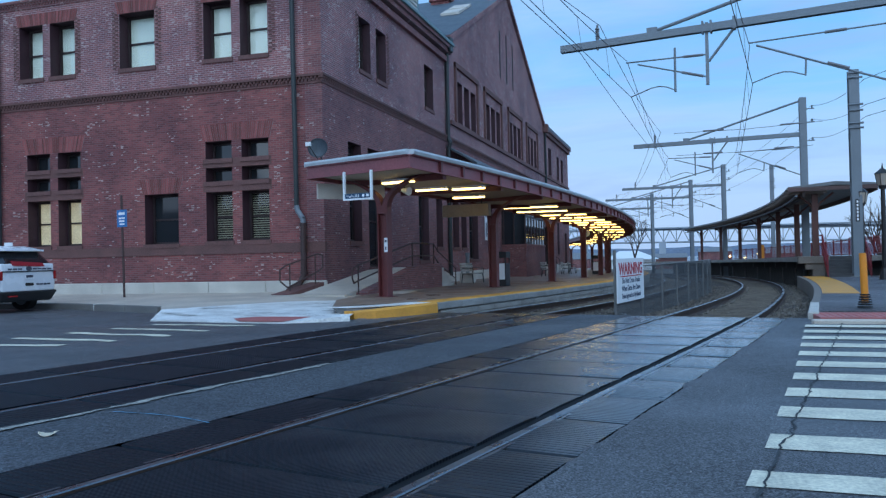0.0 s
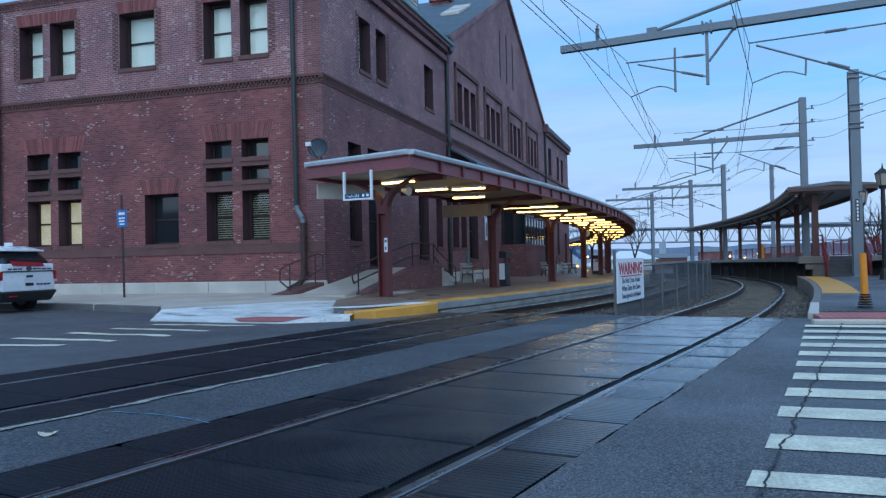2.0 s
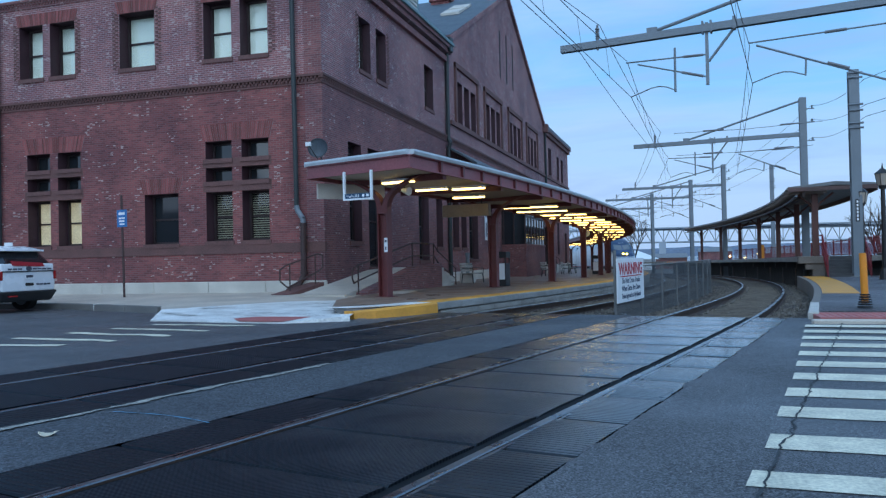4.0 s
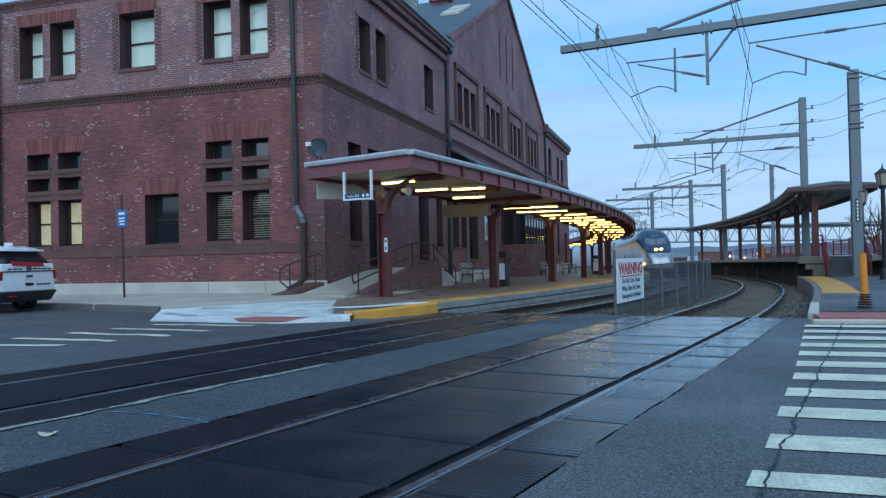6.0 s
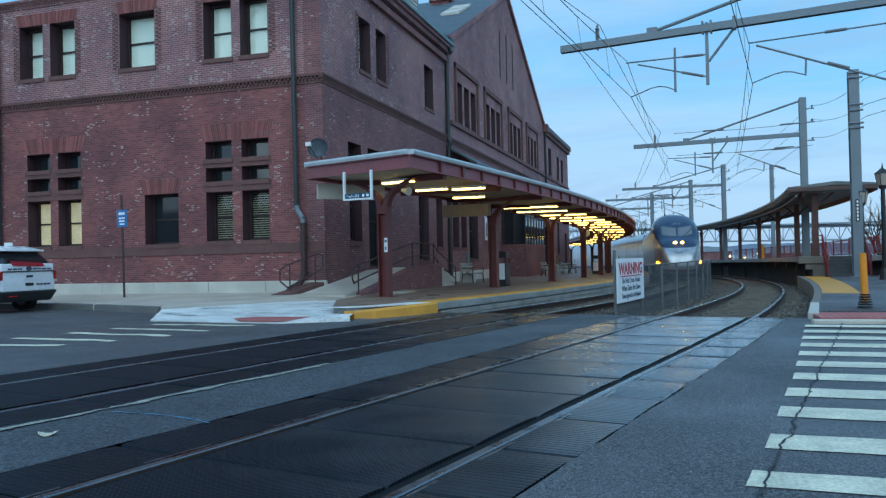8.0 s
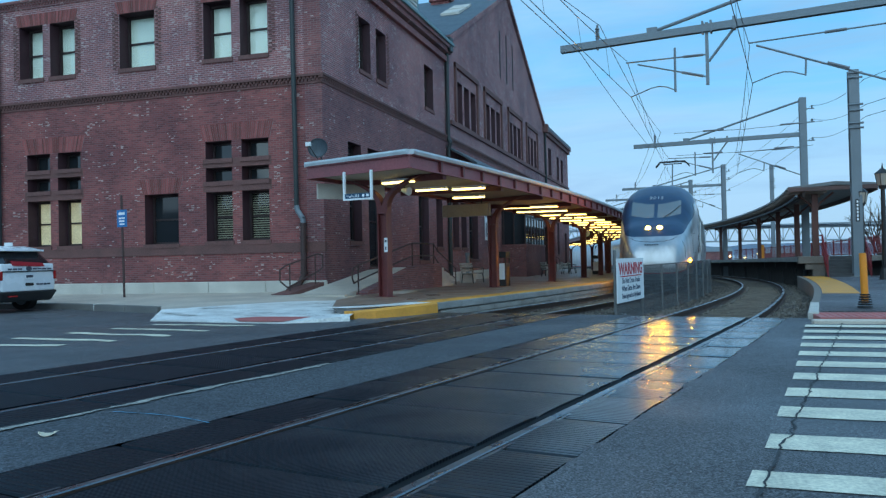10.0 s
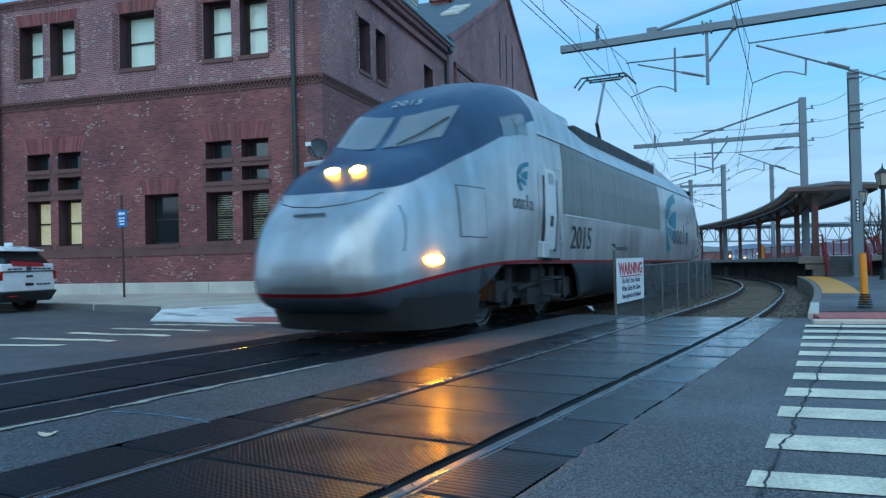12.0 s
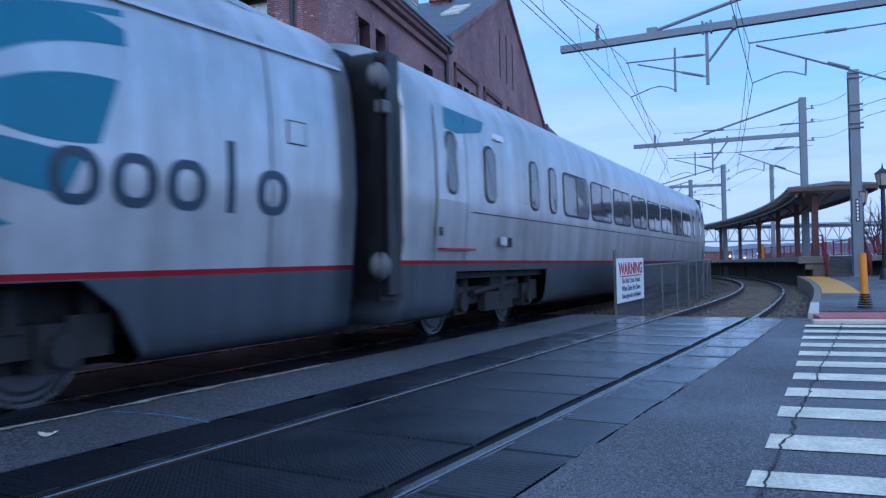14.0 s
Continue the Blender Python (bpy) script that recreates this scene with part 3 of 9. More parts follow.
    for a, b in zip(rows[:-1], rows[1:]):
        for i in range(3):
            bm.faces.new((a[i], a[i + 1], b[i + 1], b[i]))
    part("asphalt_lip", bm, M["asphalt"], deck, smooth=True)
    # dark joints and the pale kerb line that edges the crossing
    for o, wd, z, mt, s0, s1 in ((1.42, 0.05, 0.008, "crack", -14, 0.3), (1.495, 0.11, 0.01, "worn_line", -14, -1.6)):
        bm = bmesh.new()
        rows = []
        n = 480
        for k in range(n + 1):
            s = s0 + (s1 - s0) * k / n
            j = 0.03 * noise.noise(Vector((s * 1.9, o, 0))) + 0.012 * noise.noise(Vector((s * 9, o, 3)))
            rows.append([bm.verts.new(track(s, o + j + a * wd * (0.7 + 0.6 * noise.noise(Vector((s * 3, a, 5))) + 0.5 * noise.noise(Vector((s * 17, a, 6)))), z)[0]) for a in (-0.5, 0.5)])
        for a, b in zip(rows[:-1], rows[1:]):
            bm.faces.new((a[0], a[1], b[1], b[0]))
        part("joint" if mt == "crack" else "edge_line", bm, M[mt], deck)


def crosswalk():
    """The broad white bars of the pedestrian crossing, worn at their edges."""
    rnd = random.Random(3)
    walk_way = empty("crosswalk", label="worn white crosswalk bars painted on damp asphalt", category="crosswalk", kind="structure")
    rows_ = [(4.32, 0.28, 0.32), (5.20, 0.45, 0.40), (6.18, 0.62, 0.40), (7.05, 0.77, 0.42), (7.96, 0.94, 0.42), (8.85, 1.08, 0.42), (9.75, 1.22, 0.42),
             (10.65, 1.36, 0.42), (11.55, 1.50, 0.42), (12.45, 1.64, 0.42), (13.35, 1.78, 0.42)]
    for y, x, w in rows_:
        bm = bmesh.new()
        n = 26
        tops = []
        for k in range(n + 1):
            u = k / n * 3.2
            yy = y - 0.05 * u
            a = 0.02 * noise.noise(Vector((u * 3, y, 1)))
            b = 0.02 * noise.noise(Vector((u * 3, y, 9)))
            tops.append((bm.verts.new((x + u + 0.15 * w, yy + w / 2 + a, 0.006)), bm.verts.new((x + u - 0.03 * w, yy - w / 2 + b, 0.006))))
        for p, q in zip(tops[:-1], tops[1:]):
            bm.faces.new((p[0], p[1], q[1], q[0]))
        part("bar", bm, M["bar_paint"], walk_way)
    # a long tar crack through the bars
    bm = bmesh.new()
    pts = []
    for k in range(181):
        y = 3.4 + k * 0.06
        x = interp(y, [(3.4, 0.19), (4.0, 0.31), (4.31, 0.38), (5.09, 0.55), (6.07, 0.76), (7.06, 0.97), (8.04, 1.18), (9.08, 1.41), (10.73, 1.77), (13.62, 2.38), (14.3, 2.5)]) + 0.03 * noise.noise(Vector((y * 2.1, 0, 0))) + 0.03 * noise.noise(Vector((y * 7, 3, 0))) + 0.02 * noise.noise(Vector((y * 19, 3, 0)))
        w = 0.007 + 0.009 * noise.noise(Vector((y * 9, 8, 0)))
        pts.append((bm.verts.new((x - w, y, 0.009)), bm.verts.new((x + w, y, 0.009))))
    for p, q in zip(pts[:-1], pts[1:]):
        bm.faces.new((p[0], p[1], q[1], q[0]))
    part("crack", bm, M["crack"], walk_way)
    # the far crosswalk beside the station kerb
    far = empty("crosswalk", label="faded white crosswalk bars beside the station kerb", category="crosswalk", kind="structure")
    for pts in (((-11.4, 9.3), (-8.93, 9.46), 0.20), ((-10.74, 10.33), (-8.52, 10.10), 0.22), ((-10.5, 11.28), (-8.15, 10.95), 0.22), ((-10.28, 12.15), (-8.0, 11.85), 0.20), ((-10.07, 13.02), (-7.72, 12.88), 0.20)):
        bm = bmesh.new()
        a, b, w = Vector((*pts[0], 0.006)), Vector((*pts[1], 0.006)), pts[2]
        rows2 = []
        for k in range(21):
            p = a.lerp(b, k / 20)
            e = w / 2 * (1 + 0.45 * noise.noise(p * 2.5))
            p.y += 0.10 * noise.noise(Vector((k * 0.16, p.y * 3, 2)))
            rows2.append((bm.verts.new(p + Vector((0, e, 0))), bm.verts.new(p - Vector((0, e, 0)))))
        for p, q in zip(rows2[:-1], rows2[1:]):
            bm.faces.new((p[0], p[1], q[1], q[0]))
        part("bar", bm, M["bar_paint"], far)


def slab(name, outline, top, bottom, material, label, category, tilt=None):
    """A thick flat slab over a plan outline; tilt(x, y) adds to its height."""
    bm = bmesh.new()
    up = [bm.verts.new((x, y, top + (tilt(x, y) if tilt else 0))) for x, y in outline]
    dn = [bm.verts.new((x, y, bottom)) for x, y in outline]
    bm.faces.new(up)
    bm.faces.new(dn[::-1])
    for i in range(len(up)):
        j = (i + 1) % len(up)
        bm.faces.new((up[i], dn[i], dn[j], up[j]))
    bmesh.ops.triangulate(bm, faces=[f for f in bm.faces if len(f.verts) > 4])
    return tagged(part(name, bm, material), label, category, kind="structure")


def platform():
    bm = bmesh.new()
    rows = []
    svals = [4.2, 4.6, 5.2, 6.0, 7.0, 8.2, 9.5, 11.0, 12.5] + [14 + 3 * k for k in range(44)]
    for s in svals:
        lo = interp(s, [(4.2, -3.0), (7.0, -4.9), (9.5, -5.8), (12.4, -6.5), (12.5, -13), (30, -13), (150, -55)])
        eo = interp(s, [(4.2, -2.58), (4.6, -2.28), (5.2, -2.06), (6.0, -1.90), (7.0, -1.80), (8.2, -1.75)])
        row = [bm.verts.new(plat(s, o, 0.02 * (-(o) - 1.75) * 0.3)[0]) for o in (eo, eo - 0.5, min(-4.6, lo + 0.1) if s > 7 else (eo + lo) / 2 - 0.2, lo)]
        row.append(bm.verts.new(track(s, -1.75, -0.5)[0]))
        rows.append(row)
    for a, b in zip(rows[:-1], rows[1:]):
        for i in range(3):
            bm.faces.new((a[i], a[i + 1], b[i + 1], b[i])).material_index = 0
        bm.faces.new((a[4], a[0], b[0], b[4])).material_index = 1
    bm.faces.new([rows[0][i] for i in (4, 0, 1, 2, 3)]).material_index = 1
    pf = tagged(part("platform", bm, [M["paver"], M["conc_dark"]]), "low station platform of damp brown pavers", "platform", kind="structure")
    rnd = random.Random(11)
    # kerb stones and the yellow edge
    stone_bm = boxes((-0.5, 0.02, 0.01, 1.19, -0.16, 0.006))
    bevelled(stone_bm, 0.015, 1)
    stone = part("kerb_stone", stone_bm, M["kerb_grey"], pf)
    yel = boxes((-0.62, -0.02, 0.0, 1.20, 0.006, 0.014))
    yellow = part("yellow_edge_tile", yel, M["yellow"], pf)
    s, first = 6.45, True
    while s < 60:
        for nm, base in (("kerb_stone", stone), ("yellow_edge_tile", yellow)):
            ob = base if first else new(nm, base.data)
            ob.parent = pf
            ob.matrix_basis = at_plat(s, -1.72 + rnd.uniform(-0.006, 0.006), rnd.uniform(-0.003, 0.003))
        first = False
        s += 1.2
    # retaining wall under the kerb
    for row_z in (-0.19, -0.33):
        base = None
        s = 6.6 + (0.45 if row_z < -0.2 else 0)
        while s < 45:
            if base is None:
                bmw = boxes((-0.3, 0.0, 0.008, 0.992, -0.13, 0.0))
                bevelled(bmw, 0.012, 1)
                base = part("wall_stone", bmw, M["plat_stone"], pf)
                ob = base
            else:
                ob = new("wall_stone", base.data)
                ob.parent = pf
            ob.matrix_basis = at_plat(s, -1.72 + rnd.uniform(-0.015, 0.01), row_z)
            s += 1.0
    # the yellow painted kerb that turns the corner onto the crossing
    bm = bmesh.new()
    path = [plat(s_, o_, d_) for s_, o_, d_ in ((4.15, -2.42, -0.07), (4.5, -2.12, -0.05), (5.0, -1.93, -0.03), (5.6, -1.80, -0.01), (6.4, -1.72, 0.0))]
    sweep(bm, path, [(-0.22, 0.012), (0.0, 0.012), (0.03, -0.02), (0.045, -0.5), (-0.22, -0.5)])
    part("corner_kerb", bm, M["yellow"], pf, "yellow painted kerb end", smooth=False)
    bm = bmesh.new()
    path = [plat(s_, o_, 0.004) for s_, o_ in ((4.15, -2.60), (4.5, -2.29), (5.0, -2.10), (5.6, -1.97), (6.4, -1.89))]
    sweep(bm, path, [(-0.45, 0.016), (0.02, 0.016), (0.02, 0.0), (-0.45, 0.0)])
    part("white_edge", bm, M["white_paint"], pf, "white painted kerb top")
    return pf


def sidewalk():
    rise = lambda x, y: 0.10 * min(max((y - 18) / 4, 0), 1) - (0.05 if x > -8.7 else 0)
    bm = bmesh.new()
    front = [(-45, 18.9), (-16.9, 18.05), (-13.8, 16.9), (-12.4, 16.35), (-11.5, 15.2), (-10.8, 16.6), (-9.8, 18.2), (-8.6, 18.4), (-7.9, 18.5)]
    rows = []
    for x, y in front:
        rows.append([bm.verts.new((x, y, -0.2))] + [bm.verts.new((x, y + (24 - y) * k / 4, 0.15 + rise(x, y + (24 - y) * k / 4))) for k in range(5)])
    for a_, b_ in zip(rows[:-1], rows[1:]):
        for i in range(5):
            bm.faces.new((a_[i], b_[i], b_[i + 1], a_[i + 1]))
    tagged(part("pavement", bm, M["concrete"]), "damp pale concrete pavement along the station", "pavement", kind="structure")
    # granite kerb in front of the pavement
    kerb = empty("kerb", label="worn grey stone kerb beside the pavement", category="kerb", kind="structure")
    pts = [(-30, 18.45), (-16.9, 17.98), (-15.3, 17.4), (-13.8, 16.85), (-12.4, 16.33)]
    for (xa, ya), (xb, yb) in zip(pts[:-1], pts[1:]):
        d = Vector((xb - xa, yb - ya, 0))
        n = max(1, round(d.length / 1.6))
        ang = math.atan2(d.y, d.x)
        for k in range(n):
            p = Vector((xa, ya, 0)) + d * (k / n)
            bm = boxes((0.006, d.length / n - 0.006, -0.09, 0.07, -0.2, 0.158))
            bevelled(bm, 0.014, 1)
            ob = part("kerb_stone", bm, M["conc_dark"], kerb)
            ob.matrix_basis = Matrix.Translation(p) @ Matrix.Rotation(ang, 4, "Z")
    part("paint_mark", boxes((-15.25, -15.17, 17.28, 17.46, -0.02, 0.162)), M["white_paint"], kerb, "white paint mark")
    # the white painted corner ramp with its red tactile patch
    ramp = empty("kerb_ramp", label="white painted corner kerb ramp with red tactile patch", category="kerb ramp", kind="structure")
    bm = bmesh.new()
    near = [(-10.75, 13.82, 0.02), (-10.1, 13.80, 0.02), (-8.75, 13.52, 0.02), (-7.4, 13.40, 0.02), (-6.28, 14.05, 0.10)]
    far = [(-11.52, 15.22, 0.156), (-10.8, 16.64, 0.156), (-9.8, 18.25, 0.160), (-8.6, 18.45, 0.165), (-7.5, 18.65, 0.170)]
    grid = [[bm.verts.new(Vector(p).lerp(Vector(q), k / 6)) for k in range(7)] for p, q in zip(near, far)]
    skirt = [bm.verts.new((p[0], p[1], -0.2)) for p in near]
    for i in range(4):
        bm.faces.new((skirt[i], skirt[i + 1], grid[i + 1][0], grid[i][0]))
        for k in range(6):
            bm.faces.new((grid[i][k], grid[i + 1][k], grid[i + 1][k + 1], grid[i][k + 1]))
    bm.faces.new((skirt[0], *[grid[0][k] for k in range(7)]))
    part("ramp_surface", bm, M["white_paint"], ramp)
    bm = bmesh.new()
    vs = [bm.verts.new(p) for p in ((-8.40, 13.48, 0.030), (-7.42, 13.43, 0.032), (-7.25, 14.35, 0.062), (-8.55, 14.35, 0.060), (-8.85, 14.0, 0.048))]
    bm.faces.new(vs)
    part("tactile_patch", bm, M["red_dome"], ramp)
    rnd = random.Random(12)
    for k in range(26):
        i, u, v = rnd.randrange(0, 4), rnd.random(), rnd.uniform(0.15, 0.85)
        p = Vector(near[i]).lerp(Vector(near[i + 1]), u)
        q = Vector(far[i]).lerp(Vector(far[i + 1]), u)
        c = p.lerp(q, v) + Vector((0, 0, 0.005))
        w, d = rnd.uniform(0.12, 0.45), rnd.uniform(0.012, 0.035)
        bm = bmesh.new()
        e = (q - p) * (1 / (q - p).length)
        side = Vector((1.0, 0.12, 0.0))
        ring = [bm.verts.new(c + side * (w * math.cos(math.tau * j / 8)) + e * (d * math.sin(math.tau * j / 8) * rnd.uniform(0.6, 1.4)) + Vector((0, 0, 0.004))) for j in range(8)]
        bm.faces.new(ring)
        part("worn_spot", bm, M["conc_dark"], ramp)


# ---------------- the station building ----------------
BX, BY = -10.63, 22.0        # its corner
P_SILL, P_HEAD = 7.88, 9.76


def wall_mesh(u0, u1, z0, z1, openings, place, depth=0.55, bands=()):
    """A wall in (u, z) with openings cut through, its reveals going depth inwards. place(u, z, d) gives the world point, d metres inside. bands: (height, material slot above it)."""
    bm = bmesh.new()
    us = sorted({u0, u1, *[o[0] for o in openings], *[o[1] for o in openings]})
    zs = sorted({z0, z1, *[o[2] for o in openings], *[o[3] for o in openings], *[b[0] for b in bands]})
    vert = {}

    def v(u, z, d=0.0):
        key = (round(u, 4), round(z, 4), round(d, 3))
        if key not in vert:
            vert[key] = bm.verts.new(place(u, z, d))
        return vert[key]
    inside = lambda u, z: any(o[0] < u < o[1] and o[2] < z < o[3] for o in openings)
    for a, b in zip(us[:-1], us[1:]):
        for c, d in zip(zs[:-1], zs[1:]):
            if inside((a + b) / 2, (c + d) / 2):
                continue
            mi = 0
            for h, slot in bands:
                if (c + d) / 2 > h:
                    mi = slot
            for dd in (0.0, depth):
                bm.faces.new((v(a, c, dd), v(b, c, dd), v(b, d, dd), v(a, d, dd))).material_index = mi
    for a, b, c, d in openings:
        for p, q in (((a, c), (b, c)), ((b, c), (b, d)), ((b, d), (a, d)), ((a, d), (a, c))):
            # slot 2 paints the reveals darker, in place of recess shade
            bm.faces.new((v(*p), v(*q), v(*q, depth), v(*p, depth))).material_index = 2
    for p, q in (((u0, z0), (u1, z0)), ((u1, z0), (u1, z1)), ((u1, z1), (u0, z1)), ((u0, z1), (u0, z0))):
        vs = [v(*p), v(*q), v(*q, depth), v(*p, depth)]
        if bm.faces.get(vs) is None:
            bm.faces.new(vs)
    return bm


def south(u, z, d=0.0):
    return Vector((u, BY + d, z))


def east(u, z, d=0.0):
    return Vector((BX - d, u, z))


def fill_window(house, o, place, style, sash=True, blind=None, depth=0.42):
    """A sash window in the opening o: frame, meeting rail, glass, and what shows behind the glass."""
    a, b, c, d = o
    win = empty("window", label={"white": "sash window with pale drawn blind", "lit": "sash window with warm lit blind", "slats": "sash window with venetian blind", "dark": "dark sash window"}[style])
    win.parent = house
    # place-aligned box builder
    def pb(bm, u0, u1, z0, z1, d0, d1):
        pts = [place(u, z, dd) for z in (z0, z1) for (u, dd) in ((u0, d0), (u1, d0), (u1, d1), (u0, d1))]
        vs = [bm.verts.new(p) for p in pts]
        for f in ((0, 3, 2, 1), (4, 5, 6, 7), (0, 1, 5, 4), (1, 2, 6, 5), (2, 3, 7, 6), (3, 0, 4, 7)):
            bm.faces.new([vs[i] for i in f])
    f = 0.075
    bm = bmesh.new()
    for u0, u1, z0, z1 in ((a, a + f, c, d), (b - f, b, c, d), (a + f, b - f, d - f, d), (a + f, b - f, c, c + f)):
        pb(bm, u0, u1, z0, z1, depth, depth + 0.12)
    part("frame", bm, M["window_wood"], win)
    mid = (c + d) / 2
    if sash:
        bm = bmesh.new()
        pb(bm, a + f, b - f, mid - 0.03, mid + 0.03, depth + 0.03, depth + 0.09)
        part("meeting_rail", bm, M["window_wood"], win)
    for z0, z1 in (((c + f, mid - 0.03), (mid + 0.03, d - f)) if sash else ((c + f, d - f),)):
        bm = bmesh.new()
        pb(bm, a + f, b - f, z0, z1, depth + 0.055, depth + 0.065)
        ob = part("pane", bm, M["pane"] if style != "dark" else M["glass"], win)
        ob.visible_shadow = False
    if style in ("white", "lit"):
        bm = bmesh.new()
        pb(bm, a + f, b - f, c + f, d - f, depth + 0.10, depth + 0.105)
        part("blind", bm, M["blind_white" if style == "white" else "blind_lit"], win)
    elif style == "slats":
        bm = bmesh.new()
        z = c + f + 0.03
        while z < d - f:
            pb(bm, a + f + 0.01, b - f - 0.01, z, z + 0.03, depth + 0.09, depth + 0.125)
            z += 0.075
        part("blind", bm, M["blind_slat"], win)
        # near-black sheet painted in for the shade of the room
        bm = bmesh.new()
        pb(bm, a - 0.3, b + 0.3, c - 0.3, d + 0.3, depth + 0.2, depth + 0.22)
        part("dark_backing", bm, M["dark_room"], win)
    bm = bmesh.new()
    pb(bm, a - 0.05, b + 0.05, c - 0.14, c, -0.05, depth)
    part("sill", bm, M["brownstone"], win)


def checker(bm, place, u, z0, z1):
    """A toothed column of projecting header bricks."""
    z, k = z0, 0
    while z < z1:
        uu = u + (0.06 if k % 2 else -0.06)
        pts = [place(x, y, d) for y in (z + 0.005, z + 0.062) for (x, d) in ((uu - 0.05, -0.025), (uu + 0.05, -0.025), (uu + 0.05, 0.02), (uu - 0.05, 0.02))]
        vs = [bm.verts.new(p) for p in pts]
        for f in ((0, 3, 2, 1), (4, 5, 6, 7), (0, 1, 5, 4), (1, 2, 6, 5), (2, 3, 7, 6), (3, 0, 4, 7)):
            bm.faces.new([vs[i] for i in f])
        z += 0.068
        k += 1


def flat_arch(house, place, u0, u1, z0, h):
    """A flat arch of upright bricks, splayed towards its ends, a few millimetres proud of the wall."""
    n = max(3, round((u1 - u0 + 0.3) / 0.075))
    mid = (u0 + u1) / 2
    rnd = random.Random(round(u0 * 100) + round(z0 * 10))
    sp = 1 + 0.26 * h / max(u1 - u0, 0.5) * 2

    def wedge(name, ends, d, back, material, parent, label=""):
        low = [(u, z0 + 0.004) for u in ends]
        top = [(mid + (u - mid) * sp, z0 + h) for u in reversed(ends)]
        bm = bmesh.new()
        fr = [bm.verts.new(place(u, z, d)) for u, z in low + top]
        bk = [bm.verts.new(place(u, z, back)) for u, z in low + top]
        bm.faces.new(fr)
        for i in range(4):
            j = (i + 1) % 4
            bm.faces.new((fr[i], fr[j], bk[j], bk[i]))
        return part(name, bm, material, parent, label)
    arch = wedge("flat_arch", (u0 - 0.05, u1 + 0.05), -0.002, 0.03, M["conc_dark"], house, "flat arch of upright red bricks")
    for k in range(n):
        a, b = u0 - 0.05 + (u1 - u0 + 0.1) * k / n, u0 - 0.05 + (u1 - u0 + 0.1) * (k + 1) / n - 0.011
        wedge("brick", (a, b), -0.006 - 0.004 * rnd.random(), -0.001, M["brick_arch"], arch)


def string_course(bm, place, u0, u1, z):
    """A moulded brick band with two rows of small dentils."""
    def pb(a, b, c, d, out):
        pts = [place(x, y, dd) for y in (c, d) for (x, dd) in ((a, -out), (b, -out), (b, 0.02), (a, 0.02))]
        vs = [bm.verts.new(p) for p in pts]
        for f in ((0, 3, 2, 1), (4, 5, 6, 7), (0, 1, 5, 4), (1, 2, 6, 5), (2, 3, 7, 6), (3, 0, 4, 7)):
            bm.faces.new([vs[i] for i in f])
    pb(u0, u1, z + 0.16, z + 0.23, 0.11)
    pb(u0, u1, z - 0.06, z - 0.0, 0.035)
    u, k = u0, 0
    while u < u1:
        pb(u, u + 0.07, z + 0.085, z + 0.155, 0.085)
        pb(u + 0.06, u + 0.13, z + 0.005, z + 0.08, 0.06)
        u += 0.135


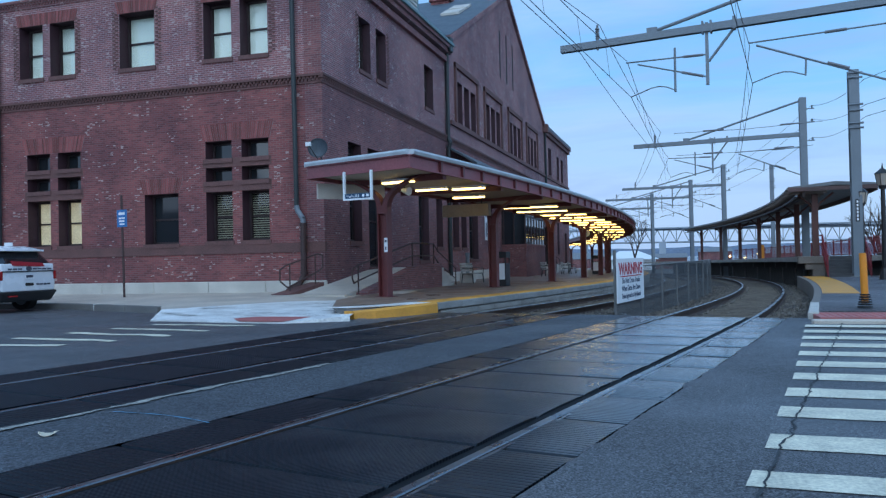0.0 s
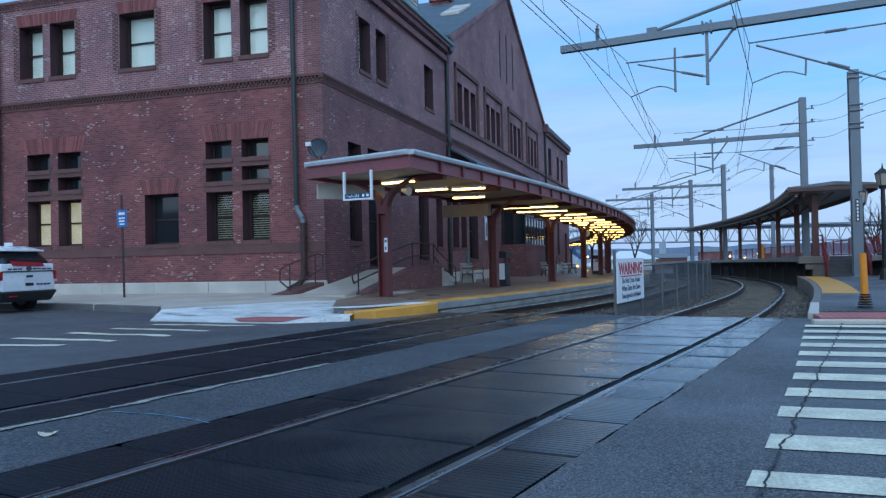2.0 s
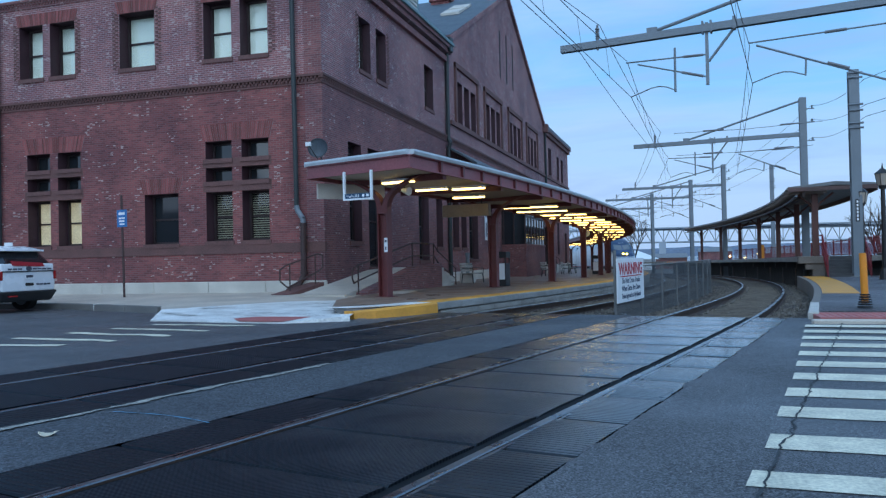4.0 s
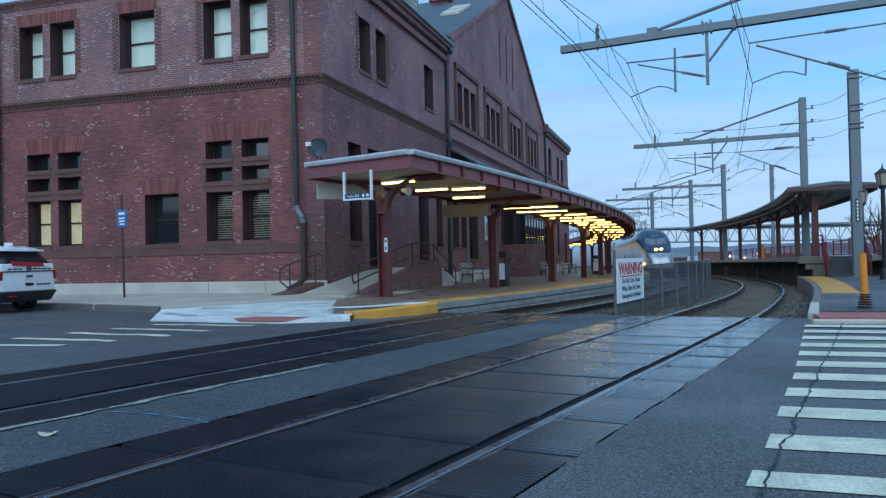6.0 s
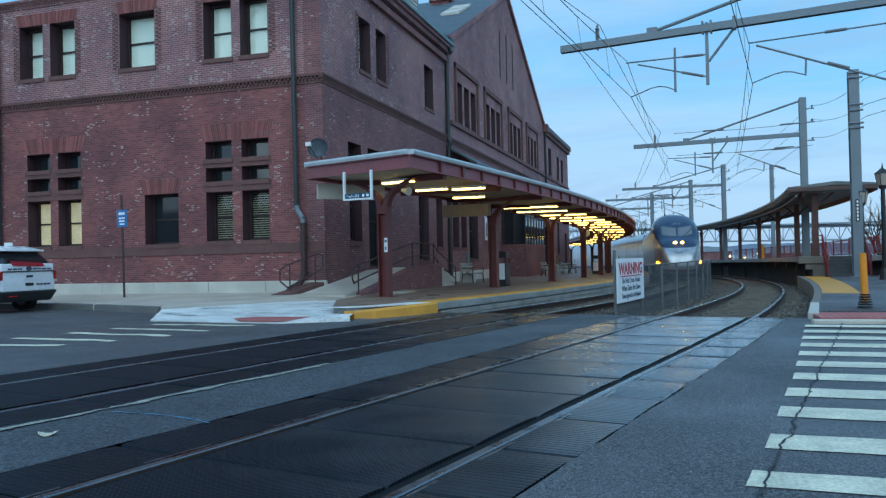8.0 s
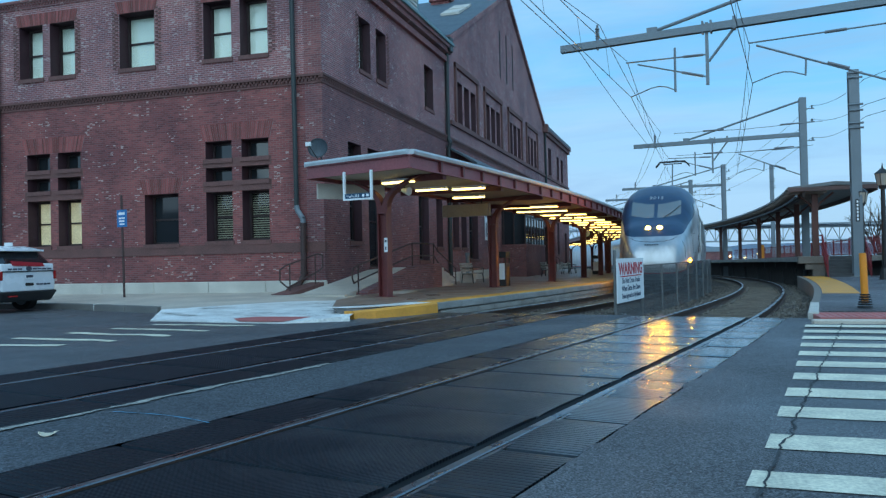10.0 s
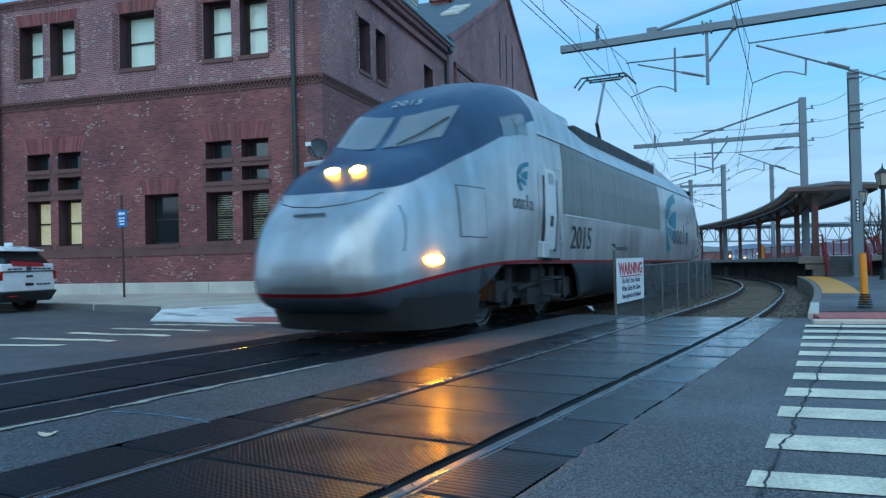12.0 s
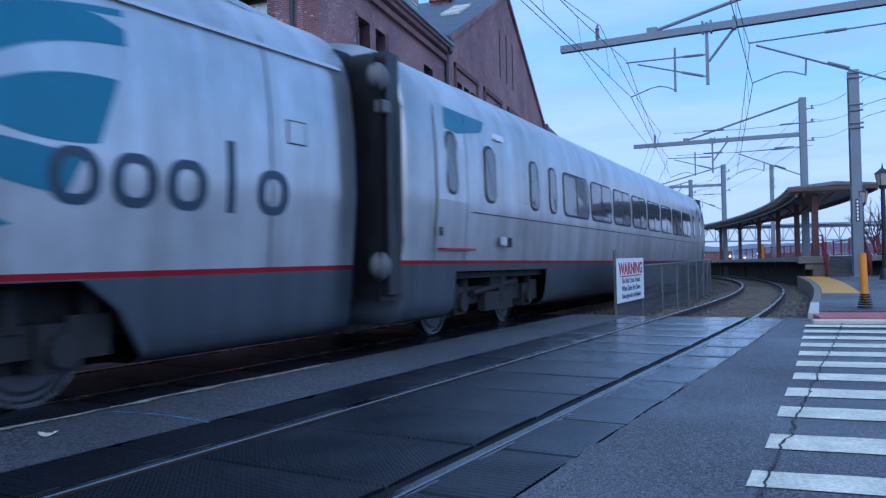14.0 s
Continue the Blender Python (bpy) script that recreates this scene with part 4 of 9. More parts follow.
def station():
    house = empty("station_building", label="two storey red brick station with gabled slate roof", category="building")
    # south front
    lower = []
    for a, b in ((-22.18, -21.18), (-20.84, -19.86), (-14.86, -13.88), (-13.52, -12.54)):
        lower += [(a, b, 4.60, 5.18), (a, b, 3.86, 4.32), (a, b, 1.92, 3.53)]
    single = (-17.25, -15.93, 1.88, 3.55)
    upper = [(-22.45, -21.42, P_SILL, P_HEAD), (-21.1, -20.04, P_SILL, P_HEAD), (-18.17, -16.76, P_SILL, P_HEAD), (-14.86, -13.82, P_SILL, P_HEAD), (-13.5, -12.5, P_SILL, P_HEAD)]
    far_up = [(-27.5, -26.1, P_SILL, P_HEAD), (-32.5, -31.1, P_SILL, P_HEAD)]
    part("south_wall", wall_mesh(-40, BX - 0.6, 0.0, 10.75, lower + [single] + upper + far_up, south, 0.6, ((7.0, 1),)), [M["brick"], M["brick_up"], M["reveal_shade"]], house)
    for i, o in enumerate(lower):
        k = i % 3
        lit = o[0] < -19
        fill_window(house, o, south, ("lit" if lit else "slats") if k == 2 else "dark", sash=(k == 2))
    fill_window(house, single, south, "dark")
    for o in upper + far_up:
        fill_window(house, o, south, "white")
    for a, b in ((-22.28, -19.76), (-14.96, -12.44)):
        for z0, z1 in ((4.32, 4.60), (3.53, 3.86)):
            part("stone_transom", boxes((a, b, BY - 0.012, BY + 0.2, z0 - 0.002, z1 + 0.002)), M["brownstone"], house)
    part("stone_band", boxes((-40, BX + 0.03, BY - 0.03, BY + 0.1, 1.50, 1.80)), M["brownstone"], house)
    for a, b in ((-22.18, -19.86), (-14.86, -12.54)):
        flat_arch(house, south, a, b, 5.18, 0.55)
    flat_arch(house, south, single[0], single[1], single[3], 0.52)
    for a, b in ((-22.45, -20.04), (-18.17, -16.76), (-14.86, -12.5)):
        flat_arch(house, south, a, b, P_HEAD, 0.42)
    # openings of the platform side, by chainage along the wall
    up_e = [(25.0, 26.05, P_SILL, P_HEAD), (26.6, 27.6, P_SILL, P_HEAD), (32.2, 33.45, P_SILL, P_HEAD)]
    trip = []
    for a in (37.35, 43.3, 49.65, 55.75):
        trip += [(a, a + 1.0, 8.0, 10.1), (a + 1.35, a + 2.35, 8.0, 10.1), (a + 2.7, a + 3.7, 8.0, 10.1)]
    end_w = [(65.0, 66.6, 8.1, 10.4), (69.6, 70.9, 8.1, 10.2), (72.0, 73.3, 8.1, 10.2)]
    slits = [(47.2, 47.5, 12.4, 15.4), (49.1, 49.4, 12.4, 15.6), (51.0, 51.3, 12.4, 15.4)]
    low_e = [(23.9, 25.0, 4.6, 5.2), (25.6, 26.9, 4.6, 5.2), (23.95, 24.98, 1.85, 4.3), (25.6, 27.2, 0.95, 4.3), (31.1, 32.45, 1.15, 4.1), (33.55, 34.5, 1.75, 4.0), (36.15, 37.25, 1.75, 4.0), (37.67, 38.65, 1.75, 4.0),
             (39.2, 41.0, 1.15, 4.2), (43.2, 44.3, 1.6, 4.3), (55.2, 56.3, 1.15, 4.6), (56.8, 57.9, 1.4, 4.4), (58.4, 59.5, 1.4, 4.4), (62.0, 63.2, 0.3, 3.6), (66.0, 67.2, 1.4, 4.2), (69.0, 70.2, 1.4, 4.2), (73.5, 74.8, 0.3, 3.4)]
    op = up_e + low_e + trip + end_w
    part("east_wall", wall_mesh(BY, 76.6, 0.0, 11.45, op, east, 0.6, ((7.0, 1),)), [M["brick_dark"], M["brick_up"], M["reveal_shade"]], house)
    for o in op:
        fill_window(house, o, east, "white" if o in up_e else "dark", sash=True, depth=0.30)
    # the gable above the great hall
    bm = bmesh.new()
    prof = [(35.9, 11.45), (36.2, 11.9), (49.5, 18.1), (62.6, 11.9), (62.9, 11.45)]
    fr = [bm.verts.new((BX + 0.002, u, z)) for u, z in prof]
    bk = [bm.verts.new((BX - 0.5, u, z)) for u, z in prof]
    bm.faces.new(fr)
    bm.faces.new(bk[::-1])
    for i in range(len(prof)):
        j = (i + 1) % len(prof)
        bm.faces.new((fr[i], fr[j], bk[j], bk[i]))
    part("gable", bm, M["brick_up"], house)
    # slits are near-black panels in place of shaded openings
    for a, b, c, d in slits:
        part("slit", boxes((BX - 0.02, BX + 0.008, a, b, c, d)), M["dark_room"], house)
    for (ua, za), (ub, zb) in (((36.0, 11.75), (49.5, 18.2)), ((49.5, 18.2), (63.0, 11.75))):
        bm = bmesh.new()
        pts = [(BX + 0.16, ua, za), (BX + 0.16, ub, zb), (BX + 0.16, ub, zb + 0.26), (BX + 0.16, ua, za + 0.26)]
        f1 = [bm.verts.new(p) for p in pts]
        f2 = [bm.verts.new((BX - 0.6, p[1], p[2])) for p in pts]
        bm.faces.new(f1)
        bm.faces.new(f2[::-1])
        for i in range(4):
            j = (i + 1) % 4
            bm.faces.new((f1[i], f1[j], f2[j], f2[i]))
        part("gable_coping", bm, M["brick_up"], house)
    # frames round the triple windows
    for a in (37.35, 43.3, 49.65, 55.75):
        part("window_surround", boxes((BX, BX + 0.10, a - 0.45, a - 0.2, 7.9, 10.9), (BX, BX + 0.10, a + 3.9, a + 4.15, 7.9, 10.9), (BX, BX + 0.12, a - 0.45, a + 4.15, 10.7, 10.95)), M["brownstone"], house)
    part("sill_band", boxes((BX, BX + 0.12, 36.0, 62.8, 7.72, 7.92)), M["brownstone"], house)
    part("sill_band", boxes((BX, BX + 0.12, 62.9, 76.6, 7.72, 7.9)), M["brownstone"], house)
    # string courses and cornices
    bm = bmesh.new()
    string_course(bm, south, -40, BX, 6.83)
    part("string_course", bm, M["brownstone"], house)
    bm = bmesh.new()
    string_course(bm, east, BY - 0.1, 76.6, 6.83)
    part("string_course", bm, M["brownstone"], house)
    bm = bmesh.new()
    string_course(bm, south, -40, BX, 10.45)
    part("cornice", bm, M["brick_dark"], house)
    part("cornice", boxes((BX - 0.02, BX + 0.16, BY, 35.6, 10.55, 10.8), (BX - 0.02, BX + 0.26, BY, 35.6, 10.95, 11.15), (BX - 0.02, BX + 0.36, BY, 35.6, 11.15, 11.3)), M["brick_dark"], house)
    part("gutter", bevelled(boxes((BX + 0.0, BX + 0.45, BY - 0.3, 35.6, 11.3, 11.45)), 0.03, 2), M["copper"], house)
    part("cornice", boxes((BX - 0.02, BX + 0.2, 63.0, 76.8, 11.2, 11.5), (BX - 0.02, BX + 0.32, 63.0, 76.9, 11.5, 11.7)), M["brownstone"], house)
    # toothed brick beside the upper windows, coloured darker for its tiny shadows
    for u in (-22.6, -19.9, -18.33, -16.6, -15.02, -12.34):
        bm = bmesh.new()
        checker(bm, south, u, P_SILL, P_HEAD + 0.05)
        part("toothed_brick", bm, M["brownstone"], house)
    for u in (24.85, 27.8):
        bm = bmesh.new()
        checker(bm, east, u, P_SILL, P_HEAD + 0.05)
        part("toothed_brick", bm, M["brownstone"], house)
    # stone base
    n = 14
    for k in range(n):
        x0 = -40 + k * (BX + 0.06 + 40) / n
        x1 = -40 + (k + 1) * (BX + 0.06 + 40) / n
        part("base_stone", bevelled(boxes((x0 + 0.008, x1 - 0.008, BY - 0.10, BY + 0.05, 0.1, 0.60)), 0.02, 1), M["granite"], house)
    part("base_stone", bevelled(boxes((BX - 0.05, BX + 0.08, 30.2, 76.6, 0.0, 0.55)), 0.02, 1), M["granite"], house)
    # roofs
    bm = bmesh.new()
    a = [(-40, BY - 0.35, 11.4), (BX + 0.4, BY - 0.35, 11.4), (BX + 0.4, 36.2, 11.4), (BX - 13, 36.2, 22.0), (BX - 13, BY + 12, 22.0), (-40, BY + 12, 22.0)]
    v = [bm.verts.new(p) for p in a]
    bm.faces.new((v[0], v[1], v[4], v[5]))
    bm.faces.new((v[1], v[2], v[3], v[4]))
    part("roof", bm, M["slate"], house)
    bm = bmesh.new()
    v = [bm.verts.new(p) for p in ((BX + 0.1, 36.0, 12.05), (BX + 0.1, 49.5, 18.45), (BX + 0.1, 63.0, 12.05), (BX - 25, 36.0, 12.05), (BX - 25, 49.5, 18.45), (BX - 25, 63.0, 12.05))]
    bm.faces.new((v[0], v[1], v[4], v[3]))
    bm.faces.new((v[1], v[2], v[5], v[4]))
    hall = part("roof", bm, M["slate"], house)
    for x, ua, ub in ((BX - 2.3, 42.4, 43.6), (BX - 2.3, 44.0, 45.2)):
        def rp(u, dx, up):
            return Vector((x + dx, u, 12.05 + (u - 36.0) * 6.4 / 13.5 + up))
        bm = bmesh.new()
        vs = [bm.verts.new(rp(u, dx, up)) for up in (0.02, 0.16) for u, dx in ((ua, 0), (ua, 1.1), (ub, 1.1), (ub, 0))]
        for f in ((0, 3, 2, 1), (4, 5, 6, 7), (0, 1, 5, 4), (1, 2, 6, 5), (2, 3, 7, 6), (3, 0, 4, 7)):
            bm.faces.new([vs[i] for i in f])
        part("skylight", bm, M["granite"], house, "pale glazed roof light")
    part("roof", boxes((BX - 16, BX + 0.3, 62.9, 77.0, 11.7, 11.95)), M["slate"], house)
    part("chimney", boxes((BX - 4.6, BX - 3.4, 47.9, 49.3, 15.5, 17.9), (BX - 4.72, BX - 3.28, 47.78, 49.42, 17.9, 18.15)), M["brick"], house)
    dm = boxes((BX - 4.6, BX - 1.2, 33.2, 35.2, 11.5, 14.6))
    part("dormer", dm, M["copper"], house, "slate clad roof dormer")
    for k in range(9):
        part("louvre", boxes((BX - 1.22, BX - 1.16, 33.5, 34.9, 12.6 + k * 0.2, 12.72 + k * 0.2)), M["granite"], house)
    part("back_wall", boxes((-40, BX - 0.6, 76.0, 76.5, 0, 11.6)), M["brick_dark"], house)
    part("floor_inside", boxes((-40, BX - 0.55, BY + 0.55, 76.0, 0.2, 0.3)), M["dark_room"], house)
    # lean-to glazed hood above the platform doors
    bm = bmesh.new()
    v = [bm.verts.new(p) for p in ((BX, 35.3, 6.6), (BX, 62, 6.3), (BX + 1.5, 62, 5.7), (BX + 1.5, 35.3, 5.7), (BX, 35.3, 6.5), (BX, 62, 6.2), (BX + 1.5, 62, 5.6), (BX + 1.5, 35.3, 5.6))]
    for f in ((0, 1, 2, 3), (7, 6, 5, 4), (0, 3, 7, 4), (3, 2, 6, 7), (2, 1, 5, 6)):
        bm.faces.new([v[i] for i in f])
    part("hood_roof", bm, M["slate"], house, "lean-to roof against the wall")
    bay(house)
    return house


def bay(house):
    """The ticket bay: a glazed box on a brick base that stands out from the wall."""
    y0, y1, x1 = 46.8, 53.6, BX + 1.5
    b = part("bay_window", boxes((BX, x1, y0, y1, 0.0, 1.85), (BX, x1 + 0.05, y0 - 0.05, y1 + 0.05, 1.85, 2.0), (BX, x1 + 0.1, y0 - 0.1, y1 + 0.1, 4.9, 5.4)), M["brick_dark"], house)
    n = 7
    bm = bmesh.new()
    for k in range(n + 1):
        y = y0 + (y1 - y0) * k / n
        box(bm, x1 - 0.08, x1, y - 0.05, y + 0.05, 2.0, 4.9)
    box(bm, x1 - 0.08, x1, y0, y1, 3.65, 3.78)
    for x in (BX + 0.1, BX + 0.75):
        box(bm, x - 0.05, x + 0.05, y0, y0 + 0.08, 2.0, 4.9)
    part("mullions", bm, M["window_wood"], b)
    part("pane", boxes((x1 - 0.06, x1 - 0.04, y0, y1, 2.0, 4.9)), M["glass"], b)
    part("pane", boxes((BX, x1 - 0.06, y0 + 0.03, y0 + 0.05, 2.0, 4.9)), M["glass"], b)
    bm = bmesh.new()
    for i in range(6):
        for j in range(20):
            rod(bm, (x1 + 0.004, y0 + 0.25 + j * 0.335, 3.86 + i * 0.18), (x1 - 0.01, y0 + 0.25 + j * 0.335, 3.86 + i * 0.18), 0.07, n=6)
    part("leaded_lights", bm, M["pane"], b)


# ---------------- platform canopy ----------------
CAN_S0, CAN_S1, COL_OFF = 7.0, 98.0, -4.6


def canopy():
    can = empty("platform_canopy", label="long curved red steel platform canopy with lit soffit", category="canopy")
    n = 68
    def pt(s, o, dz):
        # the front edge is slightly skewed, and the inner eave a little higher
        k = (o + 2.7) / -3.7
        ss = s + 0.9 * k * max(0.0, 1 - (s - CAN_S0) / 8)
        p, h = plat(ss, o)
        return Vector((p.x, p.y, pz(ss) + 3.16 + dz + 0.06 * k))
    svals = [CAN_S0 + (CAN_S1 - CAN_S0) * k / n for k in range(n + 1)]
    # soffit, roof sheet
    for nm, dz, mt, oo in (("soffit", 0.10, "soffit", (-2.75, -3.7, -4.6, -5.5, -6.35)), ("roof_sheet", 0.40, "roof_felt", (-2.72, -4.6, -6.38))):
        bm = bmesh.new()
        rows = [[bm.verts.new(pt(s, o, dz - (0.10 * (1 - abs(o + 4.6) / 1.8) if nm == "soffit" else 0.12 * (1 - abs(o + 4.6) / 1.8)))) for o in oo] for s in svals]
        for a, b in zip(rows[:-1], rows[1:]):
            for i in range(len(oo) - 1):
                bm.faces.new((a[i], a[i + 1], b[i + 1], b[i]))
        part(nm, bm, M[mt], can)
    # fascia channels on both sides and across the end
    def channel(pts, name, prof, mt, outward):
        bm = bmesh.new()
        rings = []
        for i, p in enumerate(pts):
            d = (pts[min(i + 1, len(pts) - 1)] - pts[max(i - 1, 0)])
            d.z = 0
            d.normalize()
            side = Vector((d.y, -d.x, 0)) * outward
            rings.append([bm.verts.new(p + side * a + Vector((0, 0, b))) for a, b in prof])
        k = len(prof)
        for r0, r1 in zip(rings[:-1], rings[1:]):
            for i in range(k):
                j = (i + 1) % k
                bm.faces.new((r0[i], r0[j], r1[j], r1[i]))
        bm.faces.new(rings[0][::-1])
        bm.faces.new(rings[-1])
        return part(name, bm, M[mt], can)
    fas = [(-0.02, 0.0), (0.07, 0.0), (0.07, 0.025), (0.0, 0.03), (0.0, 0.30), (0.07, 0.305), (0.07, 0.33), (-0.02, 0.33)]
    edge = [(-0.1, 0.33), (0.10, 0.33), (0.12, 0.40), (0.10, 0.45), (-0.1, 0.45)]
    right = [pt(s, -2.7, 0) for s in svals]
    left = [pt(s, -6.4, 0) for s in svals]
    front = [pt(CAN_S0, -6.4 + 3.7 * k / 4, 0) for k in range(5)]
    channel(right, "fascia", fas, "red_fascia", 1)
    channel(left, "fascia", fas, "red_fascia", -1)
    channel(front, "fascia", fas, "red_fascia", 1)
    channel([p + Vector((0.02, 0, 0)) for p in right], "roof_edge", edge, "roof_edge", 1)
    channel(left, "roof_edge", edge, "roof_edge", -1)
    channel(front, "roof_edge", edge, "roof_edge", 1)
    # stiffener plates along the outer fascia
    s = CAN_S0 + 1.55
    base = None
    while s < 50:
        p = pt(s, -2.7, 0)
        h = track(s)[1]
        m = Matrix.Translation(p) @ Matrix.Rotation(-h, 4, "Z")
        if base is None:
            base = part("stiffener", boxes((0.0, 0.075, -0.05, 0.05, 0.02, 0.31)), M["red_steel"], can)
            base.matrix_basis = m
        else:
            o = new("stiffener", base.data)
            o.parent, o.matrix_basis = can, m
        s += 1.3
    # cross beams
    s = 8.9
    while s < 96:
        a, b = pt(s, -2.75, 0.02), pt(s, -6.35, 0.02)
        bm = bmesh.new()
        d = (b - a).normalized()
        w = Vector((-d.y, d.x, 0)) * 0.07
        vs = [bm.verts.new(q + sg * w + Vector((0, 0, zz))) for zz in (-0.12, 0.05) for q, sg in ((a, -1), (b, -1), (b, 1), (a, 1))]
        for f in ((0, 3, 2, 1), (4, 5, 6, 7), (0, 1, 5, 4), (1, 2, 6, 5), (2, 3, 7, 6), (3, 0, 4, 7)):
            bm.faces.new([vs[i] for i in f])
        part("cross_beam", bm, M["red_steel"], can)
        s += 7.87 / 2
    # columns with curved Y arms
    col = None
    for k in range(12):
        s = 8.9 + 7.87 * k
        m = at_plat(s, COL_OFF)
        if col is None:
            bm = bmesh.new()
            box(bm, -0.12, 0.12, -0.02, 0.02, 0.0, 2.3)
            box(bm, -0.145, -0.115, -0.13, 0.13, 0.0, 2.3)
            box(bm, 0.115, 0.145, -0.13, 0.13, 0.0, 2.3)
            box(bm, -0.24, 0.24, -0.2, 0.2, 0.0, 0.03)
            for sgn in (-1, 1):
                prev = None
                for j in range(11):
                    a = j / 10
                    x = sgn * (0.075 + 1.10 * a ** 2.2)
                    z = 2.25 + 0.97 * a ** 0.72
                    dx, dz = sgn * 0.12 * (1 - 0.4 * a), 0.0
                    ring = [bm.verts.new(v) for v in ((x - 0.08, -0.12, z), (x + 0.08, -0.12, z), (x + 0.08, 0.12, z), (x - 0.08, 0.12, z))]
                    if prev:
                        for i in range(4):
                            bm.faces.new((prev[i], prev[(i + 1) % 4], ring[(i + 1) % 4], ring[i]))
                    else:
                        bm.faces.new(ring[::-1])
                    prev = ring
                bm.faces.new(prev)
            c0 = part("column", bm, M["red_steel"], can)
            col = c0
        else:
            c0 = new("column", col.data)
            c0.parent = can
        c0.matrix_basis = m
    # fluorescent fixtures
    def fixture(s, o0, o1):
        a, b = pt(s, o0, -0.10), pt(s, o1, -0.10)
        d = (b - a).normalized()
        w = Vector((-d.y, d.x, 0))
        f = bmesh.new()
        vs = [f.verts.new(q + sg * w * 0.10 + Vector((0, 0, zz))) for zz in (0.03, 0.09) for q, sg in ((a, -1), (b, -1), (b, 1), (a, 1))]
        for q in ((0, 3, 2, 1), (4, 5, 6, 7), (0, 1, 5, 4), (1, 2, 6, 5), (2, 3, 7, 6), (3, 0, 4, 7)):
            f.faces.new([vs[i] for i in q])
        fx = part("light_fixture", f, M["sign_white"], can)
        t = bmesh.new()
        for off in (-0.045, 0.045):
            rod(t, a + w * off, b + w * off, 0.026, n=8)
        part("tube", t, M["tube"], fx)
    for s, o0, o1 in ((8.75, -4.75, -3.7), (11.35, -5.05, -3.97), (11.7, -3.92, -2.86), (14.8, -5.28, -4.15), (20.75, -5.62, -4.48), (20.65, -4.42, -3.28), (23.7, -5.9, -4.78), (23.5, -4.72, -3.6),
                      (26.8, -5.65, -4.6), (26.6, -4.5, -3.4)):
        fixture(s, o0, o1)
    for s in (29.4, 32.2, 35.0, 37.8, 41.5, 46.0, 51.0, 57.0, 63.0, 69.0, 75.0, 81.0, 87.0, 93.0):
        fixture(s, -5.75, -4.65)
        fixture(s, -4.5, -3.4)
    return can


